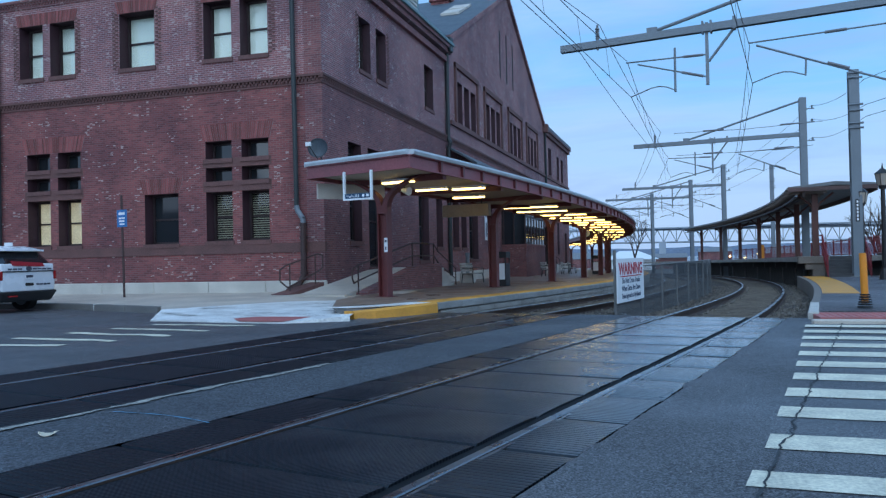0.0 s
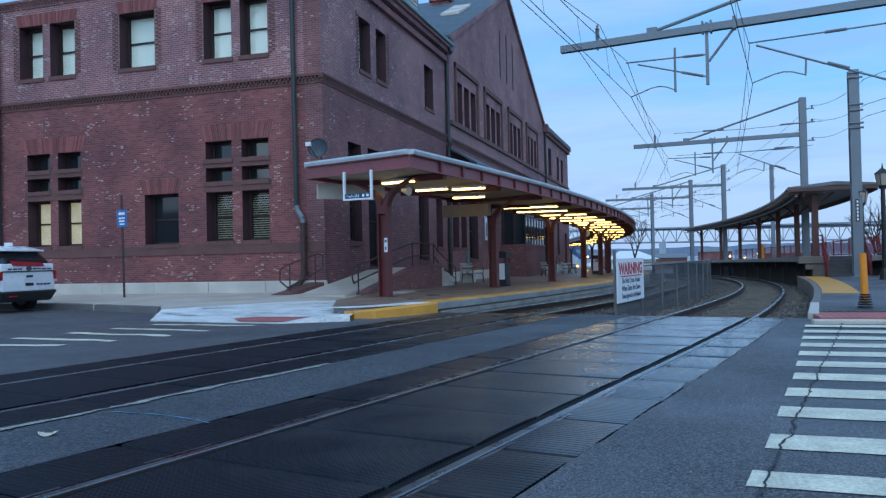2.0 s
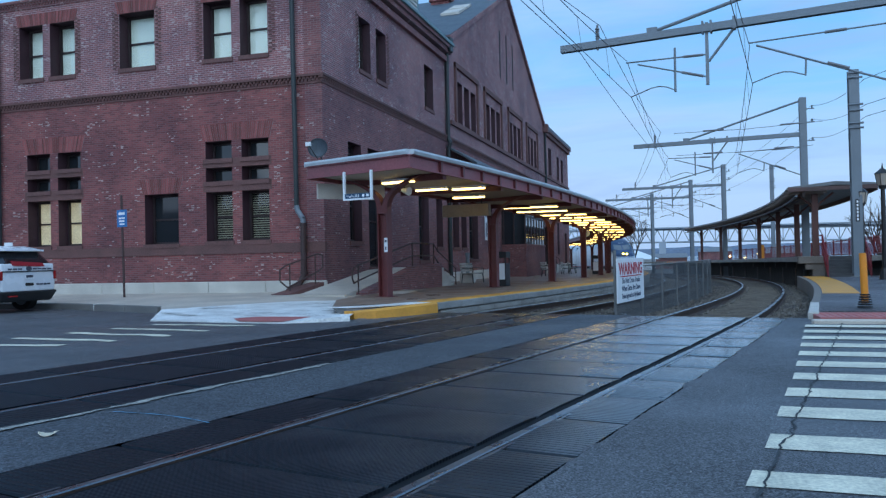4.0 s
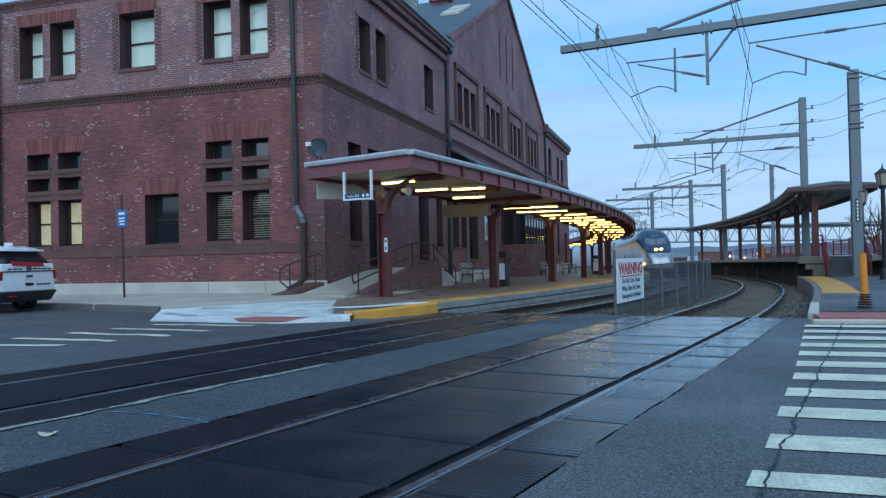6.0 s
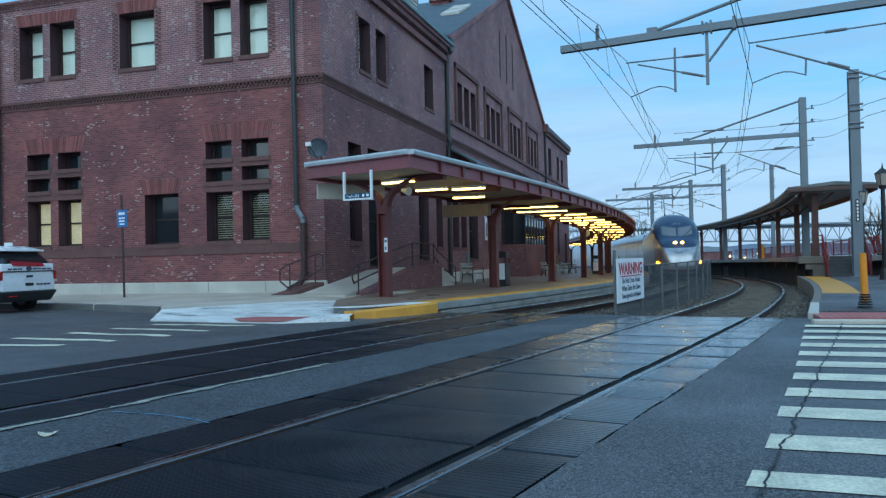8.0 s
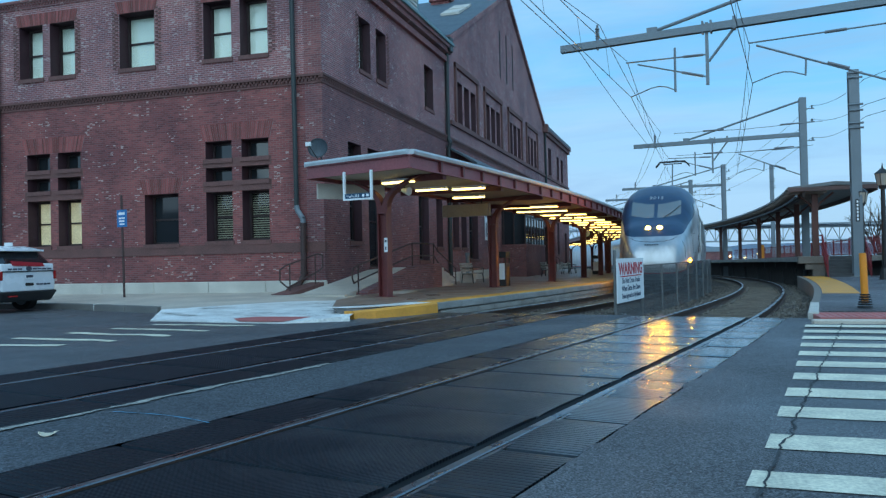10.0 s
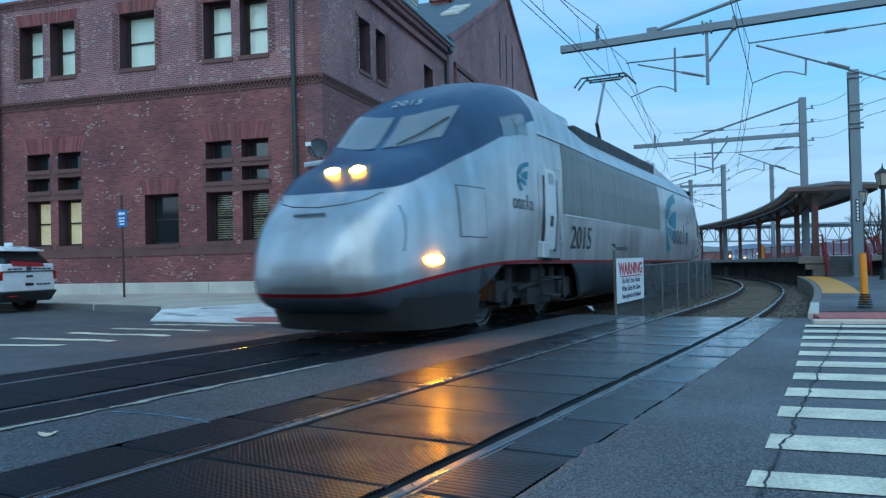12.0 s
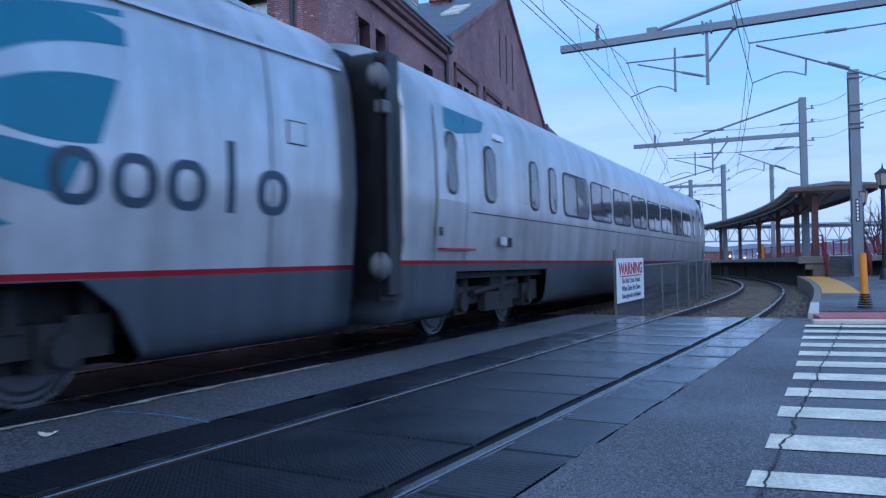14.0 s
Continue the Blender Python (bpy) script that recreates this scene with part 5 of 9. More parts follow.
# ---------------- overhead line ----------------
def catenary():
    wires = empty("overhead_wires", label="overhead contact and messenger wires with droppers", category="overhead wires")
    # chainage, offset, reach over the far track, shift of the hung gear sideways and down, drop of the beam
    masts = [(17.5, 8.5, 2.14, 0.0, 0.0, 0.0), (40.75, 7.4, 2.4, -0.47, -0.28, -0.17), (70.5, 7.4, 2.4, -0.3, -0.2, 0.0), (83.25, 7.4, 2.4, -0.3, -0.2, 0.0), (98.75, 7.4, 2.4, -0.3, -0.2, 0.0), (118, 7.4, 2.4, -0.3, -0.2, 0.0)]
    for s, o, reach, gx, gz, bz in masts:
        m = empty("catenary_mast", at_track(s, o), "grey steel catenary mast with cantilever beam over both tracks", "catenary mast", group="catenary masts")
        bm = bmesh.new()
        box(bm, -0.19, 0.19, -0.20, -0.17, -0.6, 10.8)
        box(bm, -0.19, 0.19, 0.17, 0.20, -0.6, 10.8)
        box(bm, -0.015, 0.015, -0.17, 0.17, -0.6, 10.8)
        part("post", bm, M["steel"], m)
        L = o + reach
        rise = lambda x: bz + 0.0165 * (x + L)
        bm = bmesh.new()
        box(bm, -L, 0.0, -0.12, -0.09, 8.52, 8.76)
        box(bm, -L, 0.0, 0.09, 0.12, 8.52, 8.76)
        box(bm, -L, 0.0, -0.09, 0.09, 8.62, 8.66)
        box(bm, -L - 0.01, -L, -0.12, 0.12, 8.52, 8.76)
        for v in bm.verts:
            v.co.z += rise(v.co.x)
        part("beam", bm, M["steel"], m)
        x0 = -L + 3.2
        part("brace", rods([(-0.05, 0, 10.65), (x0, 0, 8.80 + rise(x0))], 0.06), M["steel"], m)
        part("brace_shoe", boxes((x0 - 0.22, x0 + 0.12, -0.1, 0.1, 8.76 + rise(x0), 8.92 + rise(x0))), M["steel"], m)
        # far track: drop post with a strut, two insulated tubes, a spacer and a registration arm
        x, z = -o + gx, gz
        top = 8.52 + rise(x + 2.75)
        part("drop_post", boxes((x + 2.70, x + 2.80, -0.05, 0.05, 6.86 + z, top + 0.3)), M["steel"], m)
        part("clamp", boxes((x + 2.60, x + 2.66, -0.15, 0.15, top - 0.05, top + 0.34), (x + 2.86, x + 2.92, -0.15, 0.15, top - 0.05, top + 0.34)), M["steel"], m)
        part("strut", rods([(x + 2.80, 0, 7.62 + z), (x + 3.61, 0, top + 0.02)], 0.045), M["steel"], m)
        part("strut_clamp", boxes((x + 3.56, x + 3.66, -0.15, 0.15, top - 0.04, top + 0.36)), M["steel"], m)
        part("upper_tube", rods([(x + 0.12, 0, 7.90 + z), (x + 2.72, 0, 7.86 + z)], 0.026), M["steel"], m)
        part("lower_tube", rods([(x + 0.50, 0, 7.80 + z), (x + 2.72, 0, 7.13 + z)], 0.026), M["steel"], m)
        part("insulator", rods([(x + 2.62, 0, 7.86 + z), (x + 2.0, 0, 7.87 + z)], 0.045), M["insul"], m)
        part("insulator", rods([(x + 2.62, 0, 7.16 + z), (x + 1.95, 0, 7.36 + z)], 0.045), M["insul"], m)
        part("spacer", rods([(x + 1.73, 0, 8.21 + z), (x + 1.72, 0, 6.74 + z)], 0.038), M["steel"], m)
        part("registration_arm", rods([(x + 1.72, 0, 6.79 + z), (x + 1.45, 0, 6.93 + z), (x + 1.2, 0, 6.98 + z), (x + 0.95, 0, 6.95 + z), (x + 0.26, 0, 6.72 + z)], 0.02), M["steel"], m)
        # near track: cantilever straight from the mast
        w = SPACING - o + gx
        mx_ = -0.2
        k = (mx_ - w - 0.0) / 3.8
        part("upper_tube", rods([(w - 0.04, 0, 8.05 + z), (mx_, 0, 8.05 + z + 0.08 * k)], 0.026), M["steel"], m)
        part("lower_tube", rods([(w + 0.18, 0, 7.95 + z), (mx_, 0, 7.95 + z - 1.53 * k)], 0.032), M["steel"], m)
        part("insulator", rods([(w + 2.15, 0, 8.095 + z), (w + 2.75, 0, 8.11 + z)], 0.05), M["insul"], m)
        part("insulator", rods([(w + 2.2, 0, 7.14 + z), (w + 2.8, 0, 6.90 + z)], 0.05), M["insul"], m)
        part("spacer", rods([(w + 1.61, 0, 7.36 + z), (w + 1.58, 0, 6.82 + z)], 0.03), M["steel"], m)
        part("registration_arm", rods([(w + 1.58, 0, 6.84 + z), (w + 1.2, 0, 6.98 + z), (w + 0.95, 0, 7.01 + z), (w + 0.7, 0, 6.97 + z), (w + 0.04, 0, 6.76 + z)], 0.02), M["steel"], m)
        bm = bmesh.new()
        px_ = -L + 1.29
        rod(bm, (px_, 0, 8.45 + rise(px_)), (px_, 0, 9.34 + bz), 0.04)
        for k in range(5):
            rod(bm, (px_, 0, 8.86 + bz + 0.08 * k), (px_, 0, 8.90 + bz + 0.08 * k), 0.075)
        part("insulator", bm, M["insul"], m)
        for z in (10.1, 9.3, 8.2):
            bm = bmesh.new()
            rod(bm, (-0.25, -0.1, z), (0.62, -0.1, z + 0.02), 0.03)
            rod(bm, (0.5, -0.1, z), (0.5, -0.1, z + 0.2), 0.05)
            part("bracket", bm, M["steel"], m)
    ss = [-34, -9] + [q[0] for q in masts] + [140]
    gear = [(3.6, 0.0), (1.85, 0.0)] + [(q[3], q[4]) for q in masts] + [(-0.3, -0.2)]
    for c in (0.0, SPACING):
        cont, mess = bmesh.new(), bmesh.new()
        oc, om = (0.26, 0.15) if c == 0.0 else (0.04, -0.02)
        for (a, (ax, az)), (b, (bx, bz)) in zip(zip(ss[:-1], gear[:-1]), zip(ss[1:], gear[1:])):
            n = 8
            pa, pb_ = track(a, c + oc + ax, 6.71 + az)[0], track(b, c + oc + bx, 6.71 + bz)[0]
            ma, mb = track(a, c + om + ax, 7.95 + az)[0], track(b, c + om + bx, 7.95 + bz)[0]
            P, Q = [], []
            for k in range(n + 1):
                u = k / n
                P.append(pa.lerp(pb_, u))
                q = ma.lerp(mb, u)
                q.z -= 4 * u * (1 - u) * 0.45
                Q.append(q)
            rods(P, 0.011, 5, cont)
            rods(Q, 0.011, 5, mess)
            for k in range(1, n):
                rod(cont, P[k], Q[k], 0.005, n=4)
        part("contact_wire", cont, M["wire"], wires)
        part("messenger_wire", mess, M["wire"], wires)
    # tensioning span wires between the first two masts, with their small weights
    for z, s0_ in ((7.2, 36.5), (7.9, 33.0)):
        a, b = track(s0_, 0.2, z)[0], track(s0_ + 1.5, 7.5, z + 0.35)[0]
        part("span_wire", rods([a, a.lerp(b, 0.5) - Vector((0, 0, 0.08)), b], 0.013, 5), M["wire"], wires)
        for u in (0.2, 0.72):
            part("strain_insulator", rods([a.lerp(b, u), a.lerp(b, u + 0.14)], 0.04), M["insul"], wires)
    for o, z, dev in ((-0.75, 9.3, 0.0), (-1.45, 8.42, 1.85)):
        bm = bmesh.new()
        pts = []
        for i, (a, b) in enumerate(zip(ss[1:-1], ss[2:])):
            pa, pb_ = track(a, o + (dev if i == 0 else 0.0), z)[0], track(b, o, z)[0]
            for k in range(6):
                q = pa.lerp(pb_, k / 6)
                q.z -= 4 * (k / 6) * (1 - k / 6) * (0.35 if dev == 0.0 else 0.1)
                pts.append(q)
        rods(pts, 0.012, 5, bm)
        part("feeder_wire", bm, M["wire"], wires)
    # feeders from the plain mast beside the footway to the line's own masts
    for z0, z1 in ((8.45, 10.3), (7.35, 9.5), (6.85, 8.4)):
        stops = [Vector((17.0, 14.0, z0 + 1.2)), Vector((7.55, 36.8, z0))] + [track(q[0], 7.9, z1)[0] for q in masts[1:]]
        pts = []
        for pa, pb_ in zip(stops[:-1], stops[1:]):
            for k in range(6):
                q = pa.lerp(pb_, k / 6)
                q.z -= 4 * (k / 6) * (1 - k / 6) * 0.3
                pts.append(q)
        part("feeder_wire", rods(pts, 0.012, 5), M["wire"], wires)


def plain_mast(x, y, z0, z1, w, label, tag=False):
    m = empty("catenary_mast", pose(x, y, z0), label, "catenary mast", group="catenary masts")
    h = z1 - z0
    bm = bmesh.new()
    box(bm, -w / 2, w / 2, -w / 2, -w / 2 + 0.025, 0, h)
    box(bm, -w / 2, w / 2, w / 2 - 0.025, w / 2, 0, h)
    box(bm, -0.012, 0.012, -w / 2 + 0.025, w / 2 - 0.025, 0, h)
    part("post", bm, M["steel"], m)
    for z in (h - 0.15, h - 0.35, h - 1.5, h - 1.75, h - 2.3, h - 2.5):
        bm = bmesh.new()
        rod(bm, (-w / 2 - 0.05, -w / 2 - 0.02, z), (w / 2 + 0.12, -w / 2 - 0.02, z), 0.045)
        part("clamp", bm, M["steel"], m)
    bm = boxes((-w * 0.8, w * 0.8, -w * 0.8, w * 0.8, 0, 0.12))
    part("footing", bevelled(bm, 0.02, 1), M["conc_dark"], m)
    if tag:
        part("number_plate", boxes((-0.075, 0.075, -w / 2 - 0.012, -w / 2 - 0.004, 2.45, 3.40)), M["black"], m)
        bm = bmesh.new()
        for k in range(6):
            box(bm, -0.035, 0.035, -w / 2 - 0.016, -w / 2 - 0.0125, 2.50 + k * 0.15, 2.60 + k * 0.15)
        part("number_bars", bm, M["ink_white"], m)
    return m


# ---------------- fence and warning sign between the tracks ----------------
def mesh_mat():
    m = mat("chain link mesh", (0.15, 0.16, 0.17), 0.5, 0.6, bump=0)
    n, l = m.node_tree.nodes, m.node_tree.links
    g = n.new("ShaderNodeNewGeometry")
    s = n.new("ShaderNodeSeparateXYZ")
    l.new(g.outputs["Position"], s.inputs[0])
    outs = []
    for sign in (1, -1):
        a = n.new("ShaderNodeMath")
        a.operation = "MULTIPLY_ADD"
        a.inputs[1].default_value = sign
        l.new(s.outputs["Z"], a.inputs[0])
        l.new(s.outputs["Y"], a.inputs[2])
        b = n.new("ShaderNodeMath")
        b.operation = "MULTIPLY"
        b.inputs[1].default_value = 1 / 0.07
        l.new(a.outputs[0], b.inputs[0])
        c = n.new("ShaderNodeMath")
        c.operation = "FRACT"
        l.new(b.outputs[0], c.inputs[0])
        d = n.new("ShaderNodeMath")
        d.operation = "LESS_THAN"
        d.inputs[1].default_value = 0.36
        l.new(c.outputs[0], d.inputs[0])
        outs.append(d)
    mx_ = n.new("ShaderNodeMath")
    mx_.operation = "MAXIMUM"
    l.new(outs[0].outputs[0], mx_.inputs[0])
    l.new(outs[1].outputs[0], mx_.inputs[1])
    l.new(mx_.outputs[0], n["Principled BSDF"].inputs["Alpha"])
    return m


def fence():
    M["mesh"] = mesh_mat()
    M["fence_post"] = mat("dull grey fence post", (0.17, 0.17, 0.17), 0.6, 0.3, bump=0)
    f = empty("track_fence", label="grey chain link fence on steel posts between the tracks", category="fence")
    s0, s1, o = 7.64, 26.9, 2.0
    n = 8
    for k in range(n + 1):
        s = s0 + (s1 - s0) * k / n
        p, _ = track(s, o, -0.35)
        bm = bmesh.new()
        rod(bm, (0, 0, 0), (0, 0, (1.29 if k == 0 else 0.93) - p.z), 0.034 if k == 0 else 0.028, n=10)
        ob = part("post", bm, M["fence_post"], f)
        ob.matrix_basis = Matrix.Translation(p)
        if k < n:
            a, b = p, track(s0 + (s1 - s0) * (k + 1) / n, o, -0.35)[0]
            bm = bmesh.new()
            vs = [bm.verts.new(q) for q in (a + Vector((0, 0, 0.12)), b + Vector((0, 0, 0.12)), Vector((b.x, b.y, 0.90)), Vector((a.x, a.y, 0.90)))]
            bm.faces.new(vs)
            part("mesh_panel", bm, M["mesh"], f)
            part("rail", rods([Vector((a.x, a.y, 0.91)), Vector((b.x, b.y, 0.91))], 0.02), M["fence_post"], f)


def warning_sign():
    M["ink_slate"] = mat("slate blue sign ink", (0.07, 0.095, 0.15), 0.5, var=0.05, bump=0)
    a, b = track(7.55, 2.06)[0], track(9.95, 2.06)[0]
    W, Hh = 2.40, 0.97
    ang = math.atan2(b.y - a.y, b.x - a.x)
    sg = empty("warning_sign", Matrix.Translation(((a.x + b.x) / 2, (a.y + b.y) / 2, 0.135)) @ Matrix.Rotation(ang, 4, "Z"), "wide white warning sign with red heading, fixed to the track fence", "sign")
    part("board", bevelled(boxes((-W / 2, W / 2, -0.012, 0.012, 0.0, Hh)), 0.004, 1), M["sign_white"], sg)
    m = lambda x, z: Matrix.Translation((x, -0.0145, z)) @ Matrix.Rotation(radians(90), 4, "X")
    letters("WARNING", 0.36, "heading", M["ink_red"], sg, m(0, Hh - 0.35), sx=1.22, bold=0.012)
    part("rule", boxes((-W / 2 + 0.25, W / 2 - 0.25, -0.0155, -0.0122, Hh - 0.41, Hh - 0.385)), M["ink_red"], sg)
    for t, z, k, wd in (("Do Not Cross Tracks", Hh - 0.55, 0.17, 1.05), ("When Gates Are Down", Hh - 0.72, 0.17, 1.0), ("Trains Approach at High Speeds", Hh - 0.88, 0.15, 0.88)):
        letters(t, k, "line_of_text", M["ink_slate"], sg, m(0, z), bold=0.003, sx=wd)


# ---------------- the train ----------------
PROF = [(0.0, 0.30), (1.26, 0.30), (1.43, 0.42), (1.475, 0.75), (1.51, 1.12), (1.59, 1.95), (1.575, 2.7), (1.52, 3.25), (1.43, 3.55), (1.22, 3.82), (0.92, 4.02), (0.5, 4.12), (0.0, 4.15)]


def smooth_step(a, b, x):
    t = min(max((x - a) / (b - a), 0), 1)
    return t * t * (3 - 2 * t)


NOSE = -10.95
# distance behind the tip: height of the centre line's top, half width, lowest edge
TOP = [(0.0, 1.15), (0.08, 1.45), (0.3, 1.76), (0.7, 2.12), (1.15, 2.50), (1.6, 2.70), (2.05, 2.90), (2.4, 3.20), (2.65, 3.46), (3.1, 3.86), (3.6, 4.10), (4.3, 4.38), (5.1, 4.52), (5.9, 4.58), (6.7, 4.57), (7.5, 4.45),
       (8.3, 4.22), (9.5, 4.15), (30, 4.15)]
HALF = [(0.0, 0.50), (0.08, 0.82), (0.25, 1.0), (0.6, 1.16), (1.1, 1.30), (1.8, 1.45), (2.8, 1.53), (4.0, 1.59), (30, 1.59)]
LOW = [(0.0, 0.80), (0.1, 0.62), (0.3, 0.46), (0.7, 0.36), (1.3, 0.30), (30, 0.30)]


def fine_prof(n):
    """The body's half section resampled to n points by length."""
    seg = [math.dist(a, b) for a, b in zip(PROF[:-1], PROF[1:])]
    tot, out = sum(seg), []
    for k in range(n):
        d = tot * k / (n - 1)
        for (a, b), L in zip(zip(PROF[:-1], PROF[1:]), seg):
            if d <= L + 1e-9:
                out.append((a[0] + (b[0] - a[0]) * d / L, a[1] + (b[1] - a[1]) * d / L))
                break
            d -= L
    return out


NPROF = 49
FP = fine_prof(NPROF)


def skin(y, v, out=0.0):
    """A point of the power car's skin: y along the car, v from 0 (keel) to 1 (ridge); out metres proud of it."""
    d = y - NOSE
    t, w, lo = interp(d, TOP), interp(d, HALF) / 1.59, interp(d, LOW)
    k = v * (NPROF - 1)
    i = min(int(k), NPROF - 2)
    x = FP[i][0] + (FP[i + 1][0] - FP[i][0]) * (k - i)
    z = FP[i][1] + (FP[i + 1][1] - FP[i][1]) * (k - i)
    # rounder in the nose
    rd = 1 - smooth_step(0.3, 5.5, d)
    a = math.pi * (v - 0.5)
    ex, ez = 1.59 * max(0.0, math.cos(a)) ** 0.40, 0.5 * (1 + math.copysign(abs(math.sin(a)) ** 0.50, a))
    f = (z - 0.30) / 3.85
    f = f + (ez - f) * rd * 0.9
    x = x + (ex - x) * rd * 0.9
    # the cab leans in above the belt
    lean = rd * 0.12 * max(0.0, f - 0.35)
    x = x * (1 - lean)
    return Vector((x * w + (out if v < 0.9 else 0), y, lo + (t - lo) * f + (out * 0.7 if v > 0.55 else 0)))


def skin_top(y, x, out=0.0):
    """The point of the power car's upper skin at y and half breadth x, out metres above it."""
    lo, hi = 0.55, 1.0
    for _ in range(40):
        v = (lo + hi) / 2
        if skin(y, v).x > abs(x):
            lo = v
        else:
            hi = v
    p = skin(y, lo)
    return Vector((x, y, p.z + out))


def livery(cab=True):
    """Silver paint with a dark blue cab mask, a thin red line and a grey skirt; road grime low down."""
    m = mat("silver train paint", (0.565, 0.57, 0.585), 0.33, 0.74, var=0.14, scale=0.5, fine=3, bump=0.0, rough_var=0.06)
    n, l = m.node_tree.nodes, m.node_tree.links
    b = n["Principled BSDF"]
    base = b.inputs["Base Color"].links[0].from_socket
    t = n.new("ShaderNodeTexCoord")
    s = n.new("ShaderNodeSeparateXYZ")
    l.new(t.outputs["Object"], s.inputs[0])

    def math_(op, a, bb, c=None):
        q = n.new("ShaderNodeMath")
        q.operation = op
        for i, x in enumerate((a, bb, c)):
            if x is None:
                continue
            if isinstance(x, (int, float)):
                q.inputs[i].default_value = x
            else:
                l.new(x, q.inputs[i])
        return q.outputs[0]

    def mixc(f, a, col):
        q = n.new("ShaderNodeMix")
        q.data_type = "RGBA"
        l.new(f, q.inputs["Factor"])
        l.new(a, q.inputs["A"])
        q.inputs["B"].default_value = (*col, 1)
        return q.outputs["Result"]
    Y, Z = s.outputs["Y"], s.outputs["Z"]
    # mask boundary: a sagging line from the headlamps up to the cab's shoulder
    edge = n.new("ShaderNodeFloatCurve")
    cv = edge.mapping.curves[0]
    for i, (u, w) in enumerate(((0.0, 0.505), (0.09, 0.508), (0.16, 0.535), (0.24, 0.575), (0.31, 0.612), (0.47, 0.70), (0.66, 0.80), (0.87, 0.90), (1.0, 0.955))):
        if 0 < i < 8:
            cv.points.new(u, w)
    cv.points[0].location, cv.points[1].location = (0.0, 0.505), (1.0, 0.955)
    edge.mapping.update()
    yn = math_("DIVIDE", math_("ADD", Y, 10.95), 5.45)
    l.new(yn, edge.inputs["Value"])
    zb = math_("MULTIPLY", edge.outputs["Value"], 4.0)
    blue = math_("MULTIPLY", math_("GREATER_THAN", Z, zb), math_("LESS_THAN", Y, -5.92))
    dip = math_("MULTIPLY", math_("MAXIMUM", math_("MULTIPLY_ADD", Y, -1 / 4.1, -6.5 / 4.1), 0.0), 1.0 if cab else 0.0)
    zr = math_("ADD", Z, math_("MULTIPLY", math_("MULTIPLY", dip, dip), 0.38))
    red = math_("LESS_THAN", math_("ABSOLUTE", math_("SUBTRACT", zr, 1.10), 0), 0.028)
    low = math_("LESS_THAN", zr, 1.075)
    c = mixc(blue, base, (0.025, 0.053, 0.115)) if cab else base
    c = mixc(low, c, (0.062, 0.074, 0.092))
    c = mixc(red, c, (0.46, 0.022, 0.035))
    # faint upright rain streaks in the grime
    mp_ = n.new("ShaderNodeMapping")
    mp_.inputs["Scale"].default_value = (1.5, 2.2, 0.16)
    l.new(t.outputs["Object"], mp_.inputs["Vector"])
    st = n.new("ShaderNodeTexNoise")
    st.inputs["Scale"].default_value, st.inputs["Detail"].default_value = 1.0, 7
    l.new(mp_.outputs["Vector"], st.inputs["Vector"])
    rs = n.new("ShaderNodeValToRGB")
    rs.color_ramp.elements[0].position, rs.color_ramp.elements[0].color = 0.34, (0.70, 0.69, 0.68, 1)
    rs.color_ramp.elements[1].position, rs.color_ramp.elements[1].color = 0.60, (1.05, 1.05, 1.05, 1)
    l.new(st.outputs["Fac"], rs.inputs["Fac"])
    gm = n.new("ShaderNodeMix")
    gm.data_type, gm.blend_type = "RGBA", "MULTIPLY"
    gm.inputs["Factor"].default_value = 0.8
    l.new(c, gm.inputs["A"])
    l.new(rs.outputs["Color"], gm.inputs["B"])
    l.new(gm.outputs["Result"], b.inputs["Base Color"])
    painted = math_("MAXIMUM", blue, low) if cab else low
    l.new(math_("MULTIPLY_ADD", painted, -0.74, 0.74), b.inputs["Metallic"])
    return m


def loft(bm, ys, pt_fn, vs):
    """Both sides of a lofted body."""
    rings = []
    for y in ys:
        right = [pt_fn(y, v) for v in vs]
        left = [Vector((-p.x, p.y, p.z)) for p in right[::-1][1:-1]]
        rings.append([bm.verts.new(p) for p in right + left])
    k = len(rings[0])
    for a, b in zip(rings[:-1], rings[1:]):
        for i in range(k):
            bm.faces.new((a[i], a[(i + 1) % k], b[(i + 1) % k], b[i]))
    bm.faces.new(rings[0][::-1])
    bm.faces.new(rings[-1])


def side_panel(z0, z1, y0, y1, thick=0.012, skinfn=None, rows=6, cols=6):
    """A thin panel that follows the right-hand side of the body."""
    bm = bmesh.new()
    fn = skinfn or side_x
    g = [[(bm.verts.new((fn(y, z) + thick, y, z))) for z in [z0 + (z1 - z0) * i / rows for i in range(rows + 1)]] for y in [y0 + (y1 - y0) * j / cols for j in range(cols + 1)]]
    for j in range(cols):
        for i in range(rows):
            bm.faces.new((g[j][i], g[j + 1][i], g[j + 1][i + 1], g[j][i + 1]))
    # rim back to the skin
    rim = [g[j][0] for j in range(cols + 1)] + [g[cols][i] for i in range(1, rows + 1)] + [g[j][rows] for j in range(cols - 1, -1, -1)] + [g[0][i] for i in range(rows - 1, 0, -1)]
    back = [bm.verts.new((v.co.x - thick - 0.01, v.co.y, v.co.z)) for v in rim]
    for i in range(len(rim)):
        j = (i + 1) % len(rim)
        bm.faces.new((rim[i], rim[j], back[j], back[i]))
    return bm


def side_x(y, z):
    pts = PROF[2:10]
    for (x0, z0), (x1, z1) in zip(pts[:-1], pts[1:]):
        if z0 <= z <= z1:
            return x0 + (x1 - x0) * (z - z0) / (z1 - z0)
    return 1.59


